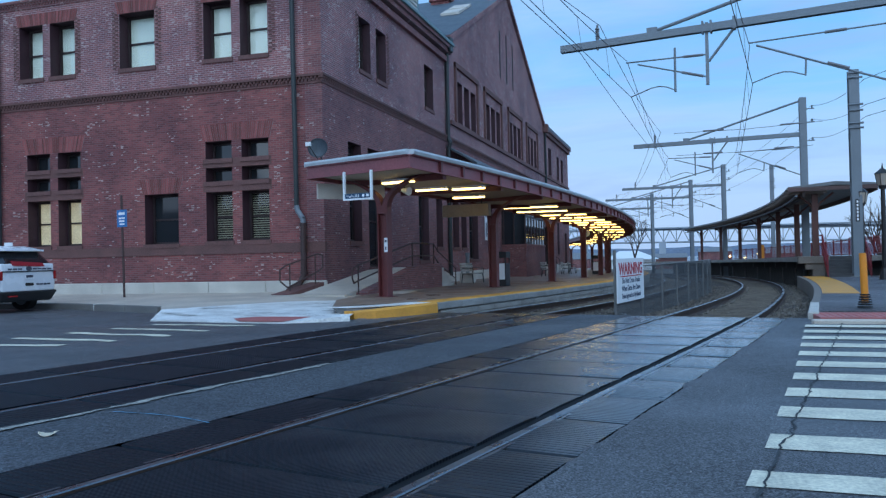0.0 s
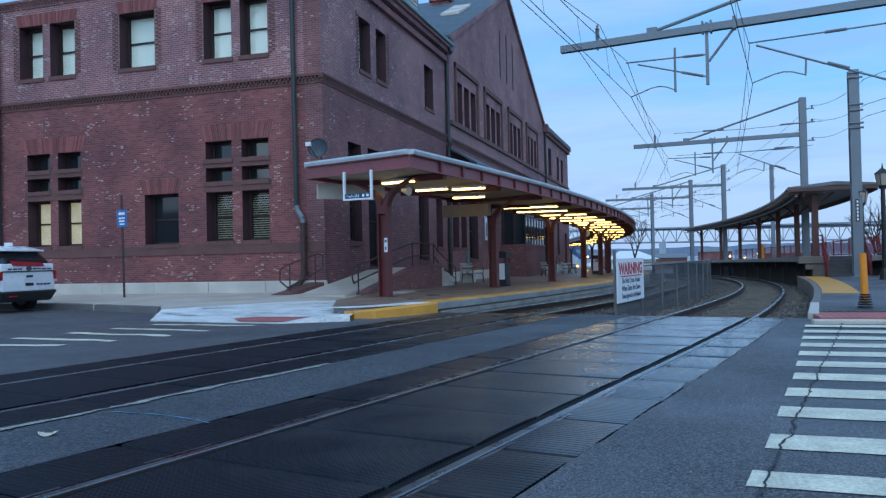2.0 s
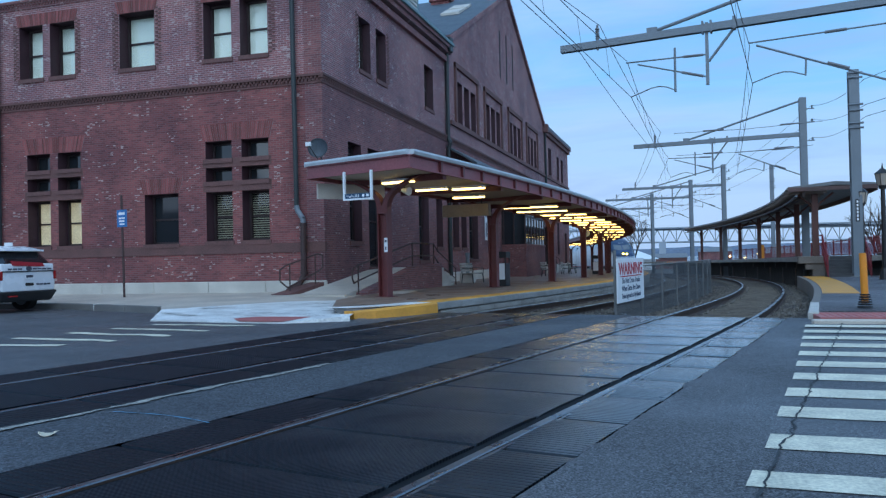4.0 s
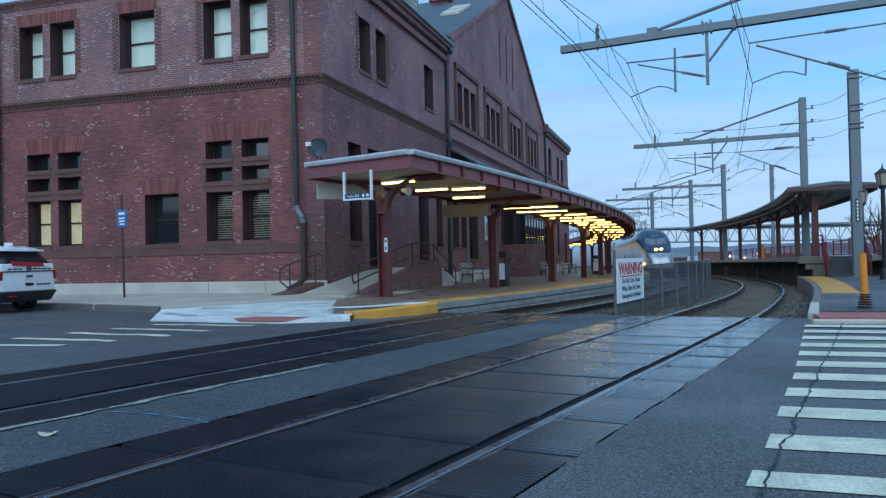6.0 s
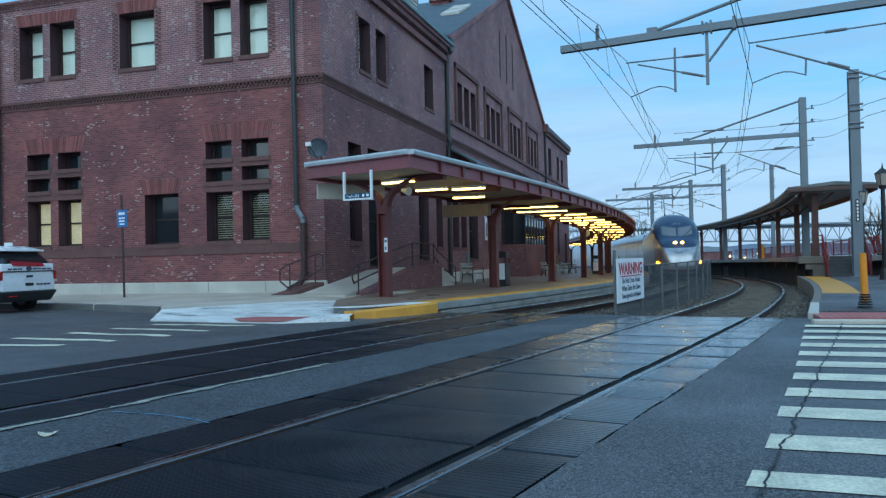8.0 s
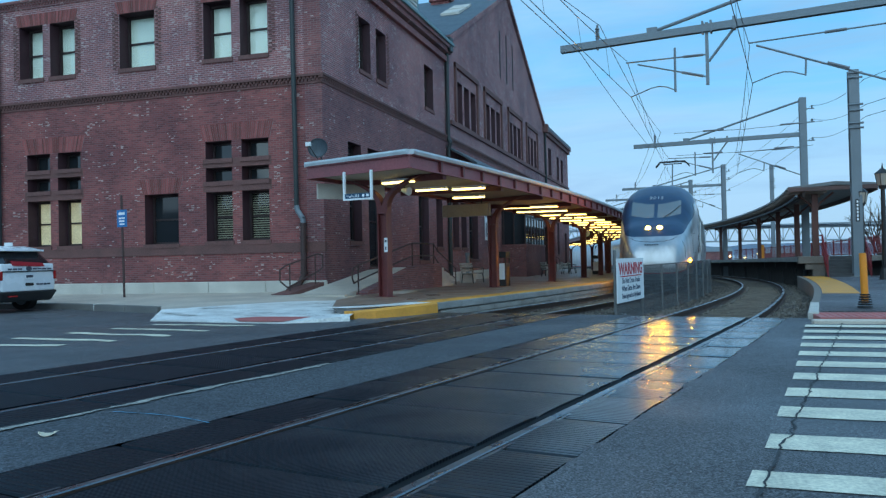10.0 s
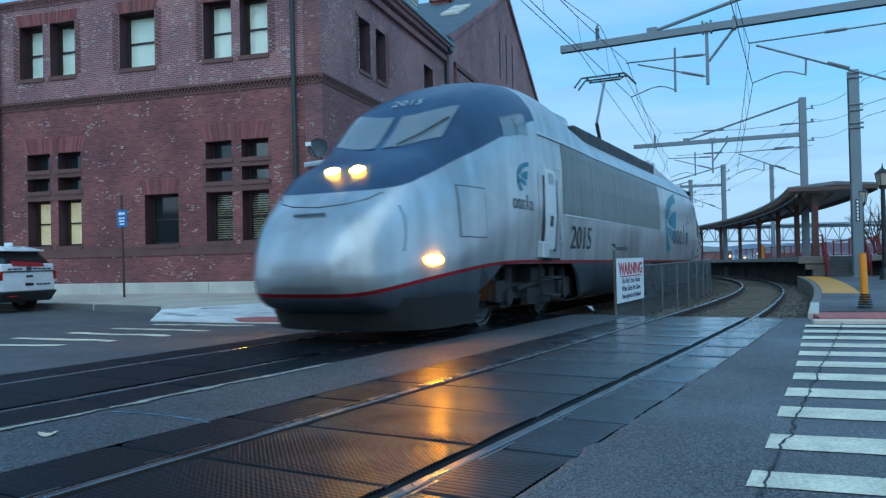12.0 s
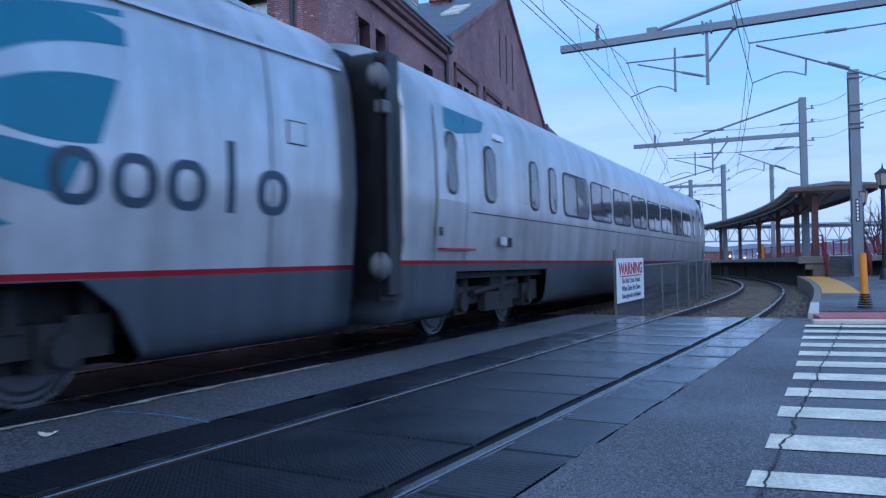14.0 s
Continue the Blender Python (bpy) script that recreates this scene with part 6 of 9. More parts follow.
def nose_x(y, z):
    """Half width of the power car's skin at y and z."""
    pts = [skin(y, 0.05 + 0.9 * k / 60) for k in range(61)]
    for p, q in zip(pts[:-1], pts[1:]):
        if p.z <= z <= q.z and q.z > p.z:
            return p.x + (q.x - p.x) * (z - p.z) / (q.z - p.z)
    return min(pts, key=lambda p: abs(p.z - z)).x


def rounded(u0, u1, v0, v1, r, n=4):
    pts = []
    for cu, cv_, a0 in ((u1 - r, v1 - r, 0), (u0 + r, v1 - r, 90), (u0 + r, v0 + r, 180), (u1 - r, v0 + r, 270)):
        for k in range(n + 1):
            a = radians(a0 + 90 * k / n)
            pts.append((cu + r * math.cos(a), cv_ + r * math.sin(a)))
    return pts


def side_shape(outline, thick=0.01, fn=None):
    """A flat plate of (y, z) outline laid on the body's right side."""
    bm = bmesh.new()
    fn = fn or side_x
    top = [bm.verts.new((fn(y, z) + thick, y, z)) for y, z in outline]
    bot = [bm.verts.new((fn(y, z) - 0.02, y, z)) for y, z in outline]
    bm.faces.new(top)
    for i in range(len(top)):
        j = (i + 1) % len(top)
        bm.faces.new((top[i], top[j], bot[j], bot[i]))
    return bm


def bogie(car, y, wheelbase=2.8, dia=1.0):
    b = part("bogie", boxes((-1.2, -1.0, y - 2.0, y + 2.0, 0.45, 0.72), (1.0, 1.2, y - 2.0, y + 2.0, 0.45, 0.72), (-1.0, 1.0, y - 0.35, y + 0.35, 0.4, 0.7),
                            (1.2, 1.33, y - 0.6, y + 0.6, 0.32, 0.62), (1.2, 1.30, y - 1.95, y - 1.55, 0.42, 0.78), (1.2, 1.30, y + 1.55, y + 1.95, 0.42, 0.78)), M["bogie"], car)
    for dy in (-wheelbase / 2, wheelbase / 2):
        bm = bmesh.new()
        prof = [(0.0, 0.12), (0.0, 0.36), (0.03, 0.40), (0.03, 0.44), (0.0, 0.46), (0.0, 0.50), (0.10, 0.505), (0.105, 0.53), (0.13, 0.53), (0.13, 0.12)]
        n = 28
        for sx_ in (-1, 1):
            rings = []
            for k in range(n):
                a = math.tau * k / n
                rings.append([bm.verts.new((sx_ * (0.82 - px_), r * dia * math.cos(a), r * dia * math.sin(a))) for px_, r in prof])
            for k in range(n):
                q = (k + 1) % n
                for i in range(len(prof) - 1):
                    bm.faces.new((rings[k][i], rings[k][i + 1], rings[q][i + 1], rings[q][i])).material_index = 1 if i in (3, 4, 5, 6) else 0
            for k in range(8):
                a = math.tau * k / 8
                rod(bm, (sx_ * 0.81, 0.27 * dia * math.cos(a), 0.27 * dia * math.sin(a)), (sx_ * 0.835, 0.27 * dia * math.cos(a), 0.27 * dia * math.sin(a)), 0.028, n=6)
        rod(bm, (-0.84, 0, 0), (0.84, 0, 0), 0.12, n=12)
        w = part("wheelset", bm, [M["wheel"], M["rail"]], b)
        w.matrix_basis = Matrix.Translation((0, y + dy, 0.5 * dia))
        WHEELS.append((w, y + dy, 0.5 * dia))
        bm = bmesh.new()
        box(bm, 0.98, 1.28, y + dy - 0.2, y + dy + 0.2, 0.32, 0.72)
        rod(bm, (1.28, y + dy, 0.5), (1.36, y + dy, 0.5), 0.14, n=14)
        part("axle_box", bm, M["bogie"], b)
        for q in (-0.36, 0.36):
            bm = bmesh.new()
            rod(bm, (1.14, y + dy + q, 0.66), (1.14, y + dy + q, 1.0), 0.10, n=10)
            part("spring", bm, M["bogie"], b)
    bm = bmesh.new()
    rod(bm, (1.28, y - 1.0, 0.62), (1.28, y + 0.9, 0.78), 0.05)
    rod(bm, (1.30, y + 0.1, 0.45), (1.30, y + 0.1, 1.1), 0.07)
    box(bm, 1.0, 1.30, y - 0.30, y + 0.42, 0.70, 0.98)
    part("damper", bm, M["bogie"], b)
    return b


WHEELS = []


def swoosh(parent, y0, y1, z0, z1, k, material, fn=None):
    """The leaf-like emblem: three curved blades, laid on the side."""
    def P(u, v):
        return (y0 + (y1 - y0) * u, z0 + (z1 - z0) * v)

    def blade(out, inn):
        bm = bmesh.new()
        f = fn or side_x
        a = [bm.verts.new((f(*P(u, v)) + 0.008, *P(u, v))) for u, v in out]
        b = [bm.verts.new((f(*P(u, v)) + 0.008, *P(u, v))) for u, v in inn]
        for i in range(len(a) - 1):
            bm.faces.new((a[i], a[i + 1], b[i + 1], b[i]))
        part("emblem_blade", bm, material, parent)
    def curve(p0, p1, p2, n=10):
        return [((1 - t) ** 2 * p0[0] + 2 * t * (1 - t) * p1[0] + t * t * p2[0], (1 - t) ** 2 * p0[1] + 2 * t * (1 - t) * p1[1] + t * t * p2[1]) for t in [i / n for i in range(n + 1)]]
    blade(curve((0.0, 0.52), (0.15, 0.92), (1.0, 1.0)), curve((0.25, 0.54), (0.45, 0.80), (1.0, 0.84)))
    blade(curve((0.25, 0.50), (0.55, 0.70), (0.95, 0.68)), curve((0.25, 0.50), (0.50, 0.36), (0.85, 0.40)))
    blade(curve((0.12, 0.40), (0.22, 0.24), (0.70, 0.18)), curve((0.12, 0.40), (0.40, 0.40), (0.78, 0.34)))
    blade(curve((0.0, 0.50), (-0.02, 0.2), (0.22, 0.0)), curve((0.10, 0.50), (0.10, 0.2), (0.48, 0.06)))


def word_bars(parent, y0, y1, z0, z1, material, n=5, fn=None):
    """A word drawn as plain bars."""
    w = (y1 - y0) / n
    for k in range(n):
        h = z1 if k == n - 2 else z0 + (z1 - z0) * 0.66
        a, b = y0 + w * k + w * 0.10, y0 + w * (k + 1) - w * 0.08
        if k == n - 2:
            part("letter_bar", side_panel(z0, z1, y0 + w * (k + 0.38), y0 + w * (k + 0.56), 0.009, skinfn=fn, rows=10, cols=1), material, parent)
            continue
        t = w * 0.19
        out, inn = rounded(a, b, z0, h, w * 0.34, 8), rounded(a + t, b - t, z0 + t * 0.8, h - t * 0.8, w * 0.2, 8)
        bm = bmesh.new()
        f = fn or side_x
        vo, vi = [bm.verts.new((f(y, z) + 0.008, y, z)) for y, z in out], [bm.verts.new((f(y, z) + 0.008, y, z)) for y, z in inn]
        for i in range(len(vo)):
            j = (i + 1) % len(vo)
            bm.faces.new((vo[i], vo[j], vi[j], vi[i]))
        part("letter_bar", bm, material, parent)


def streaks(m):
    """Draw a material's broad tone out into upright streaks."""
    n, l = m.node_tree.nodes, m.node_tree.links
    mp_ = n.new("ShaderNodeMapping")
    mp_.inputs["Scale"].default_value = (1.0, 1.6, 0.10)
    l.new([x for x in n if x.bl_idname == "ShaderNodeTexCoord"][0].outputs["Object"], mp_.inputs["Vector"])
    for x in n:
        if x.bl_idname == "ShaderNodeTexNoise":
            l.new(mp_.outputs["Vector"], x.inputs["Vector"])


ARCH_FRONT, ARCH_REAR = (-8.3, -7.5, -3.85, -3.1), (2.77, 3.65, 6.9, 7.54)     # low and top corners of the wheel arches


def power_car():
    M["livery"] = livery()
    M["bogie"] = mat("grimy bogie steel", (0.028, 0.027, 0.028), 0.75, 0.2, var=0.4, scale=3, fine=25, bump=0.2)
    M["wheel"] = mat("dull wheel steel", (0.16, 0.16, 0.17), 0.5, 0.7, var=0.3, bump=0.05)
    M["grille"] = mat("dusty grey ribbed side panel", (0.215, 0.22, 0.215), 0.45, 0.4, var=0.4, scale=0.7, fine=6, bump=0.0)
    streaks(M["grille"])
    M["silver_door"] = mat("pale silver door", (0.55, 0.57, 0.59), 0.36, 0.4, var=0.1, bump=0.02)
    M["door_white"] = mat("white cab door paint", (0.62, 0.64, 0.66), 0.35, 0.0, var=0.12, scale=1.5, bump=0.02)
    M["teal"] = mat("teal vinyl emblem", (0.012, 0.175, 0.27), 0.4, var=0.12, bump=0)
    M["navy_vinyl"] = mat("slate blue vinyl lettering", (0.03, 0.055, 0.09), 0.4, var=0.1, bump=0)
    M["grey_vinyl"] = mat("dark grey vinyl lettering", (0.03, 0.033, 0.04), 0.4, var=0.1, bump=0)
    M["windscreen"] = glass_mat("blue black windscreen", (0.15, 0.175, 0.195), 0.05, 1.0)
    M["head"] = lamp_mat("amber white headlamp", (1.0, 0.39, 0.015), 480.0)
    M["ditch"] = lamp_mat("amber ditch lamp", (1.0, 0.31, 0.004), 230.0)
    M["number_grey"] = mat("pale grey vinyl number", (0.42, 0.45, 0.49), 0.5, var=0.1, bump=0)
    M["seam"] = mat("dark panel seam", (0.03, 0.03, 0.035), 0.6, bump=0)
    M["roof_kit"] = mat("dark roof equipment", (0.03, 0.032, 0.036), 0.6, var=0.3, bump=0.05)
    car = empty("power_car", label="silver streamlined high speed train power car with dark blue cab", category="train", group="train cars")
    vs = sorted([k / 64 for k in range(65)] + [0.0007, 0.003, 0.008, 0.9993, 0.997, 0.992])
    ys = [NOSE + d for d in (0.0, 0.02, 0.05, 0.1, 0.17, 0.26, 0.38, 0.52, 0.7, 0.9, 1.15, 1.4, 1.7, 2.0, 2.35, 2.7, 3.05, 3.4, 3.75, 4.1, 4.5, 4.9, 5.35, 5.8, 6.4, 7.0)] + [-3.0 + 1.3 * k for k in range(11)] + [10.45]
    bm = bmesh.new()
    loft(bm, ys, lambda y, v: skin(y, v), vs)
    for y in (ARCH_FRONT[0], ARCH_FRONT[3], ARCH_REAR[0], ARCH_REAR[3]):
        bmesh.ops.bisect_plane(bm, geom=bm.verts[:] + bm.edges[:] + bm.faces[:], plane_co=(0, y, 0), plane_no=(0, 1, 0))
    bmesh.ops.bisect_plane(bm, geom=bm.verts[:] + bm.edges[:] + bm.faces[:], plane_co=(0, 0, 1.06), plane_no=(0, 0, 1))
    mids = [(f, f.calc_center_median()) for f in bm.faces]
    bmesh.ops.delete(bm, geom=[f for f, c in mids if c.z < 1.06 and abs(c.x) > 0.9 and any(a[0] < c.y < a[3] for a in (ARCH_FRONT, ARCH_REAR))], context="FACES")
    body = part("body", bm, M["livery"], car, smooth=True)
    # wheel-arch backing
    for b_ in ((-1.0, 1.0, -9.0, 10.2, 0.55, 1.05), (-1.2, 1.2, -3.0, 2.4, 0.35, 0.9), (-1.40, 1.40, -8.4, -3.0, 1.07, 1.11), (-1.40, 1.40, 2.5, 7.9, 1.07, 1.11)):
        part("underframe", boxes(b_), M["bogie"], car)
    # sloping skirt ends that close the wheel arches
    for low0, top0, top1, low1 in (ARCH_FRONT, ARCH_REAR):
        for lo_, hi_ in ((low0, top0), (low1, top1)):
            bm = bmesh.new()
            outl = ((lo_, 0.36), (lo_, 1.06), (hi_, 1.06), (lo_ + (hi_ - lo_) * 0.45, 0.80))
            fr = [bm.verts.new((nose_x(y, z) if y < -6 else side_x(y, max(z, 0.43)), y, z)) for y, z in outl]
            bk = [bm.verts.new((v.co.x - 0.06, v.co.y, v.co.z)) for v in fr]
            bm.faces.new(fr)
            bm.faces.new(bk[::-1])
            for i in range(4):
                j = (i + 1) % 4
                bm.faces.new((fr[i], fr[j], bk[j], bk[i]))
            part("skirt_end", bm, M["livery"], car)
    # pilot below the nose
    bm = bmesh.new()
    rows = []
    for z, sc, dy in ((0.62, 1.0, 0.0), (0.40, 0.97, 0.10), (0.16, 0.93, 0.25)):
        arc = [(1.45 * sc * math.sin(radians(a)), -9.1 - (1.45 - dy) * math.cos(radians(a)) ** 0.6) for a in range(-88, 89, 8)]
        rows.append([bm.verts.new((x, y, z)) for x, y in [(-1.45 * sc, -8.32)] + arc + [(1.45 * sc, -8.32)]])
    for a, b in zip(rows[:-1], rows[1:]):
        for i in range(len(a) - 1):
            bm.faces.new((a[i], a[i + 1], b[i + 1], b[i]))
    part("pilot", bm, M["bogie"], car, smooth=True)

    # windscreen halves, side windows
    def patch(y0, y1, v0, v1, name, mt, out=0.012, mirror=False, n=10, shear=0.0):
        bm = bmesh.new()
        g = []
        for j in range(n + 1):
            row = []
            for i in range(n + 1):
                v = v0 + (v1 - v0) * i / n
                y = y0 + (y1 - y0) * j / n + shear * (1 - i / n)
                p = skin(y, v) + Vector((0.006, -0.008, out))
                if mirror:
                    p.x = -p.x
                row.append(bm.verts.new(p))
            g.append(row)
        for j in range(n):
            for i in range(n):
                bm.faces.new((g[j][i], g[j][i + 1], g[j + 1][i + 1], g[j + 1][i]))
        return part(name, bm, mt, body, smooth=True)
    def pane(x0, x1, d0, d1, name, back=0.0, n=8):
        """A glass pane on the cab's sloping front; back: how far its outer edge sweeps back."""
        bm = bmesh.new()
        g = [[bm.verts.new(skin_top(NOSE + d0 + (d1 - d0) * j / n + back * (i / n) ** 2, x0 + (x1 - x0) * i / n, 0.02)) for i in range(n + 1)] for j in range(n + 1)]
        for j in range(n):
            for i in range(n):
                bm.faces.new((g[j][i], g[j][i + 1], g[j + 1][i + 1], g[j + 1][i]))
        return part(name, bm, M["windscreen"], body, smooth=True)
    for mir in (False, True):
        k = -1 if mir else 1
        pane(k * 0.07, k * 0.98, 2.0, 2.68, "windscreen", 0.30)
        patch(NOSE + 3.55, NOSE + 4.55, 0.66, 0.72, "cab_side_window", M["windscreen"], mirror=mir, shear=0.0)
        # upper headlamps
        bm = bmesh.new()
        bmesh.ops.create_uvsphere(bm, u_segments=16, v_segments=10, radius=0.085)
        c0 = skin_top(NOSE + 1.10, k * 0.22)
        bmesh.ops.transform(bm, matrix=Matrix.Translation(c0) @ Matrix.Rotation(radians(38), 4, "X") @ Matrix.Diagonal((1.2, 1.1, 0.36, 1)), verts=bm.verts[:])
        for f in bm.faces:
            q = f.calc_center_median() - c0
            f.material_index = 1 if q.z * 0.79 - q.y * 0.61 < -0.004 else 0
        part("headlamp", bm, [M["head"], M["seam"]], body, "lit amber headlamp", smooth=True)
        bm = bmesh.new()
        bmesh.ops.create_uvsphere(bm, u_segments=16, v_segments=10, radius=0.14)
        xx = nose_x(NOSE + 1.30, 1.12)
        bmesh.ops.transform(bm, matrix=Matrix.Translation(((-1 if mir else 1) * (xx - 0.04), NOSE + 1.30, 1.13)) @ Matrix.Rotation(radians(-14 if not mir else 14), 4, "Z") @ Matrix.Diagonal((0.55, 1.7, 0.62, 1)), verts=bm.verts[:])
        for f in bm.faces:
            f.material_index = 1 if abs(f.calc_center_median().x) < xx - 0.05 else 0
        part("ditch_lamp", bm, [M["ditch"], M["seam"]], body, "lit amber lower lamp", smooth=True)
    part("windscreen_wiper", rods([skin_top(NOSE + 2.0, 0.35, 0.05), skin_top(NOSE + 2.25, 0.62, 0.055), skin_top(NOSE + 2.65, 0.95, 0.05)], 0.014), M["black"], body)
    # nose hatch line and small bars for the operator's name
    for k in range(6):
        x = -0.27 + k * 0.09
        q = skin_top(NOSE + 0.30, x)
        bm = boxes((-0.03, 0.03, -0.008, 0.008, -0.018, 0.018))
        ob = part("name_bar", bm, M["grey_vinyl"], body)
        ob.matrix_basis = Matrix.Translation(q + Vector((0, -0.01, 0.01))) @ Matrix.Rotation(radians(-45), 4, "X")
    # rounded outline of the nose hatch
    loop = [(0.0, 0.42), (0.45, 0.46), (0.72, 0.56), (0.86, 0.72)]
    pts = [skin_top(NOSE + d, k_ * x, 0.004) for k_, seq in ((-1, loop[:0:-1]), (1, loop)) for x, d in seq]
    part("hatch_line", rods(pts, 0.009, 5), M["seam"], body)
    for k_ in (-1, 1):
        pts = [skin_top(NOSE + 0.72, k_ * 0.86, 0.004)] + [Vector((k_ * (nose_x(NOSE + d, z) + 0.002), NOSE + d, z)) for d, z in ((0.78, 1.86), (0.82, 1.70), (0.80, 1.45), (0.74, 1.25))]
        part("hatch_line", rods(pts, 0.009, 5), M["seam"], body)
    for k, ch in enumerate("2015"):
        q = skin_top(NOSE + 2.93, -0.225 + 0.15 * k, 0.03)
        letters(ch, 0.28, "fleet_digit", M["number_grey"], body, Matrix.Translation(q) @ Matrix.Rotation(radians(38), 4, "X"), sx=1.0)
    # side furniture
    part("ribbed_panel", side_panel(2.04, 3.42, -4.62, 4.50, 0.016, skinfn=nose_x, rows=12, cols=24), M["grille"], car, "dusty ribbed grey air intake panel")
    bm = bmesh.new()
    for k in range(90):
        y = -4.58 + k * 0.1
        for z0 in (2.05,):
            vsb = [bm.verts.new((nose_x(y, z) + 0.006 + o, yy, z)) for z in (2.07, 2.7, 3.24) for yy, o in ((y, 0.010), (y + 0.03, 0.0135), (y + 0.06, 0.010))]
            for i in (0, 3):
                bm.faces.new((vsb[i], vsb[i + 1], vsb[i + 4], vsb[i + 3]))
                bm.faces.new((vsb[i + 1], vsb[i + 2], vsb[i + 5], vsb[i + 4]))
    part("ribs", bm, M["grille"], car)
    part("trim_strip", side_panel(1.995, 2.03, -4.62, 4.55, 0.022, rows=1), M["silver_door"], car)
    part("gutter_rail", side_panel(3.42, 3.46, -5.9, 10.3, 0.03, skinfn=nose_x, rows=1, cols=24), M["silver_door"], car)
    door = part("cab_door", side_panel(1.33, 3.34, -5.66, -5.08, 0.016), M["door_white"], car)
    part("door_window", side_shape(rounded(-5.50, -5.20, 2.55, 2.75, 0.05), 0.022), M["windscreen"], door)
    part("door_handle", side_shape(rounded(-5.42, -5.28, 1.75, 1.95, 0.02), 0.024), M["seam"], door)
    for y in (-5.80, -4.92):
        bm = bmesh.new()
        rods([(1.60, y, 1.45), (1.645, y, 1.5), (1.635, y, 2.85), (1.57, y, 2.9)], 0.014, 8, bm)
        part("grab_rail", bm, M["silver_door"], car)
    for z in (0.45, 0.78, 1.12):
        part("step", boxes((1.45, 1.66, -5.62, -5.08, z, z + 0.04)), M["bogie"], car)
    part("step_box", bevelled(boxes((1.40, 1.63, -5.95, -5.6, 1.16, 1.46)), 0.02, 1), M["silver_door"], car)
    # panel seams
    for y in (-6.05, -4.72, -1.75, 0.9, 4.62, 9.0):
        bm = bmesh.new()
        for (x0, z0), (x1, z1) in zip(PROF[4:8], PROF[5:9]):
            v4 = [bm.verts.new(p) for p in ((x0 + 0.005, y, z0), (x0 + 0.005, y + 0.018, z0), (x1 + 0.005, y + 0.018, z1), (x1 + 0.005, y, z1))]
            bm.faces.new(v4)
        part("seam", bm, M["seam"], car)
    part("hatch_seam", side_panel(1.465, 2.245, -9.0, -8.2, 0.003, skinfn=nose_x, rows=10, cols=10), M["seam"], car)
    for y, w in ((-5.80, 0.13), (-5.07, 0.09)):
        part("door_gap", side_panel(1.30, 3.36, y, y + w, 0.008, rows=8, cols=1), M["seam"], car)
    part("hatch", side_panel(1.48, 2.23, -8.98, -8.22, 0.007, skinfn=nose_x, rows=10, cols=10), M["livery"], car)
    part("hatch_seam", side_panel(2.43, 2.69, 9.26, 9.56, 0.006, rows=2, cols=2), M["seam"], car)
    part("hatch", side_panel(2.445, 2.675, 9.28, 9.54, 0.010, rows=2, cols=2), M["livery"], car)
    # emblem, word and number
    swoosh(car, 5.35, 7.30, 1.38, 3.34, 1, M["teal"])
    word_bars(car, 6.50, 9.30, 1.66, 2.36, M["navy_vinyl"])
    swoosh(car, -7.02, -6.50, 2.30, 2.84, 1, M["teal"], nose_x)
    word_bars(car, -7.25, -6.32, 1.99, 2.25, M["grey_vinyl"], fn=nose_x)
    m_side = Matrix(((0, 0.096, 1, 1.538), (1, 0, 0, -4.10), (0, 1, 0, 1.36), (0, 0, 0, 1)))
    for k, ch in enumerate("2015"):
        letters(ch, 0.68, "fleet_digit", M["grey_vinyl"], car, m_side @ Matrix.Translation((0.37 * k, 0, 0)), align="LEFT", sx=1.10)
    m_f = Matrix(((0, 0.096, 1, 1.546), (1, 0, 0, -4.75), (0, 1, 0, 1.42), (0, 0, 0, 1)))
    letters("F", 0.30, "end_letter", M["bogie"], car, m_f, align="LEFT")
    part("operator_bar", side_shape(((-1.0, 1.52), (-0.55, 1.40), (-0.62, 1.52)), 0.008), M["navy_vinyl"], car)
    word_bars(car, -0.5, 0.62, 1.37, 1.50, M["navy_vinyl"], 6)
    # roof well and equipment
    bm = bmesh.new()
    box(bm, -1.12, 1.12, -2.3, 6.1, 3.75, 4.20)
    part("roof_well", bevelled(bm, 0.06, 2), M["roof_kit"], car)
    part("roof_cover", bevelled(boxes((-1.02, 1.02, -4.2, -2.4, 3.9, 4.34)), 0.12, 3), M["livery"], car, smooth=True)
    bm = boxes((-1.0, 1.0, 6.3, 10.3, 3.80, 4.30))
    for v in bm.verts:
        if v.co.y > 8 and v.co.z > 4:
            v.co.z = 3.98
    part("roof_cover", bevelled(bm, 0.10, 3), M["livery"], car, "sloping silver roof cover", smooth=True)
    for y in (6.2, 6.9):
        part("roof_pod", bevelled(boxes((0.5, 0.9, y, y + 0.5, 4.1, 4.42)), 0.06, 2), M["livery"], car)
    # pantograph
    pg = part("pantograph", rods([(0, 4.2, 4.25), (0, 3.5, 5.25)], 0.055), M["roof_kit"], car)
    part("upper_arm", rods([(0, 3.5, 5.25), (0, 4.5, 6.75)], 0.04), M["steel"], pg)
    bm = bmesh.new()
    for dy in (-0.2, 0.2):
        rods([(-0.92, 4.5 + dy, 6.58), (-0.68, 4.5 + dy, 6.86), (0.68, 4.5 + dy, 6.86), (0.92, 4.5 + dy, 6.58)], 0.028, 8, bm)
    for x in (-0.5, 0.5):
        rod(bm, (x, 4.3, 6.82), (x, 4.7, 6.82), 0.025)
    rod(bm, (-0.5, 4.5, 6.74), (0.5, 4.5, 6.74), 0.03)
    part("collector_head", bm, M["roof_kit"], pg)
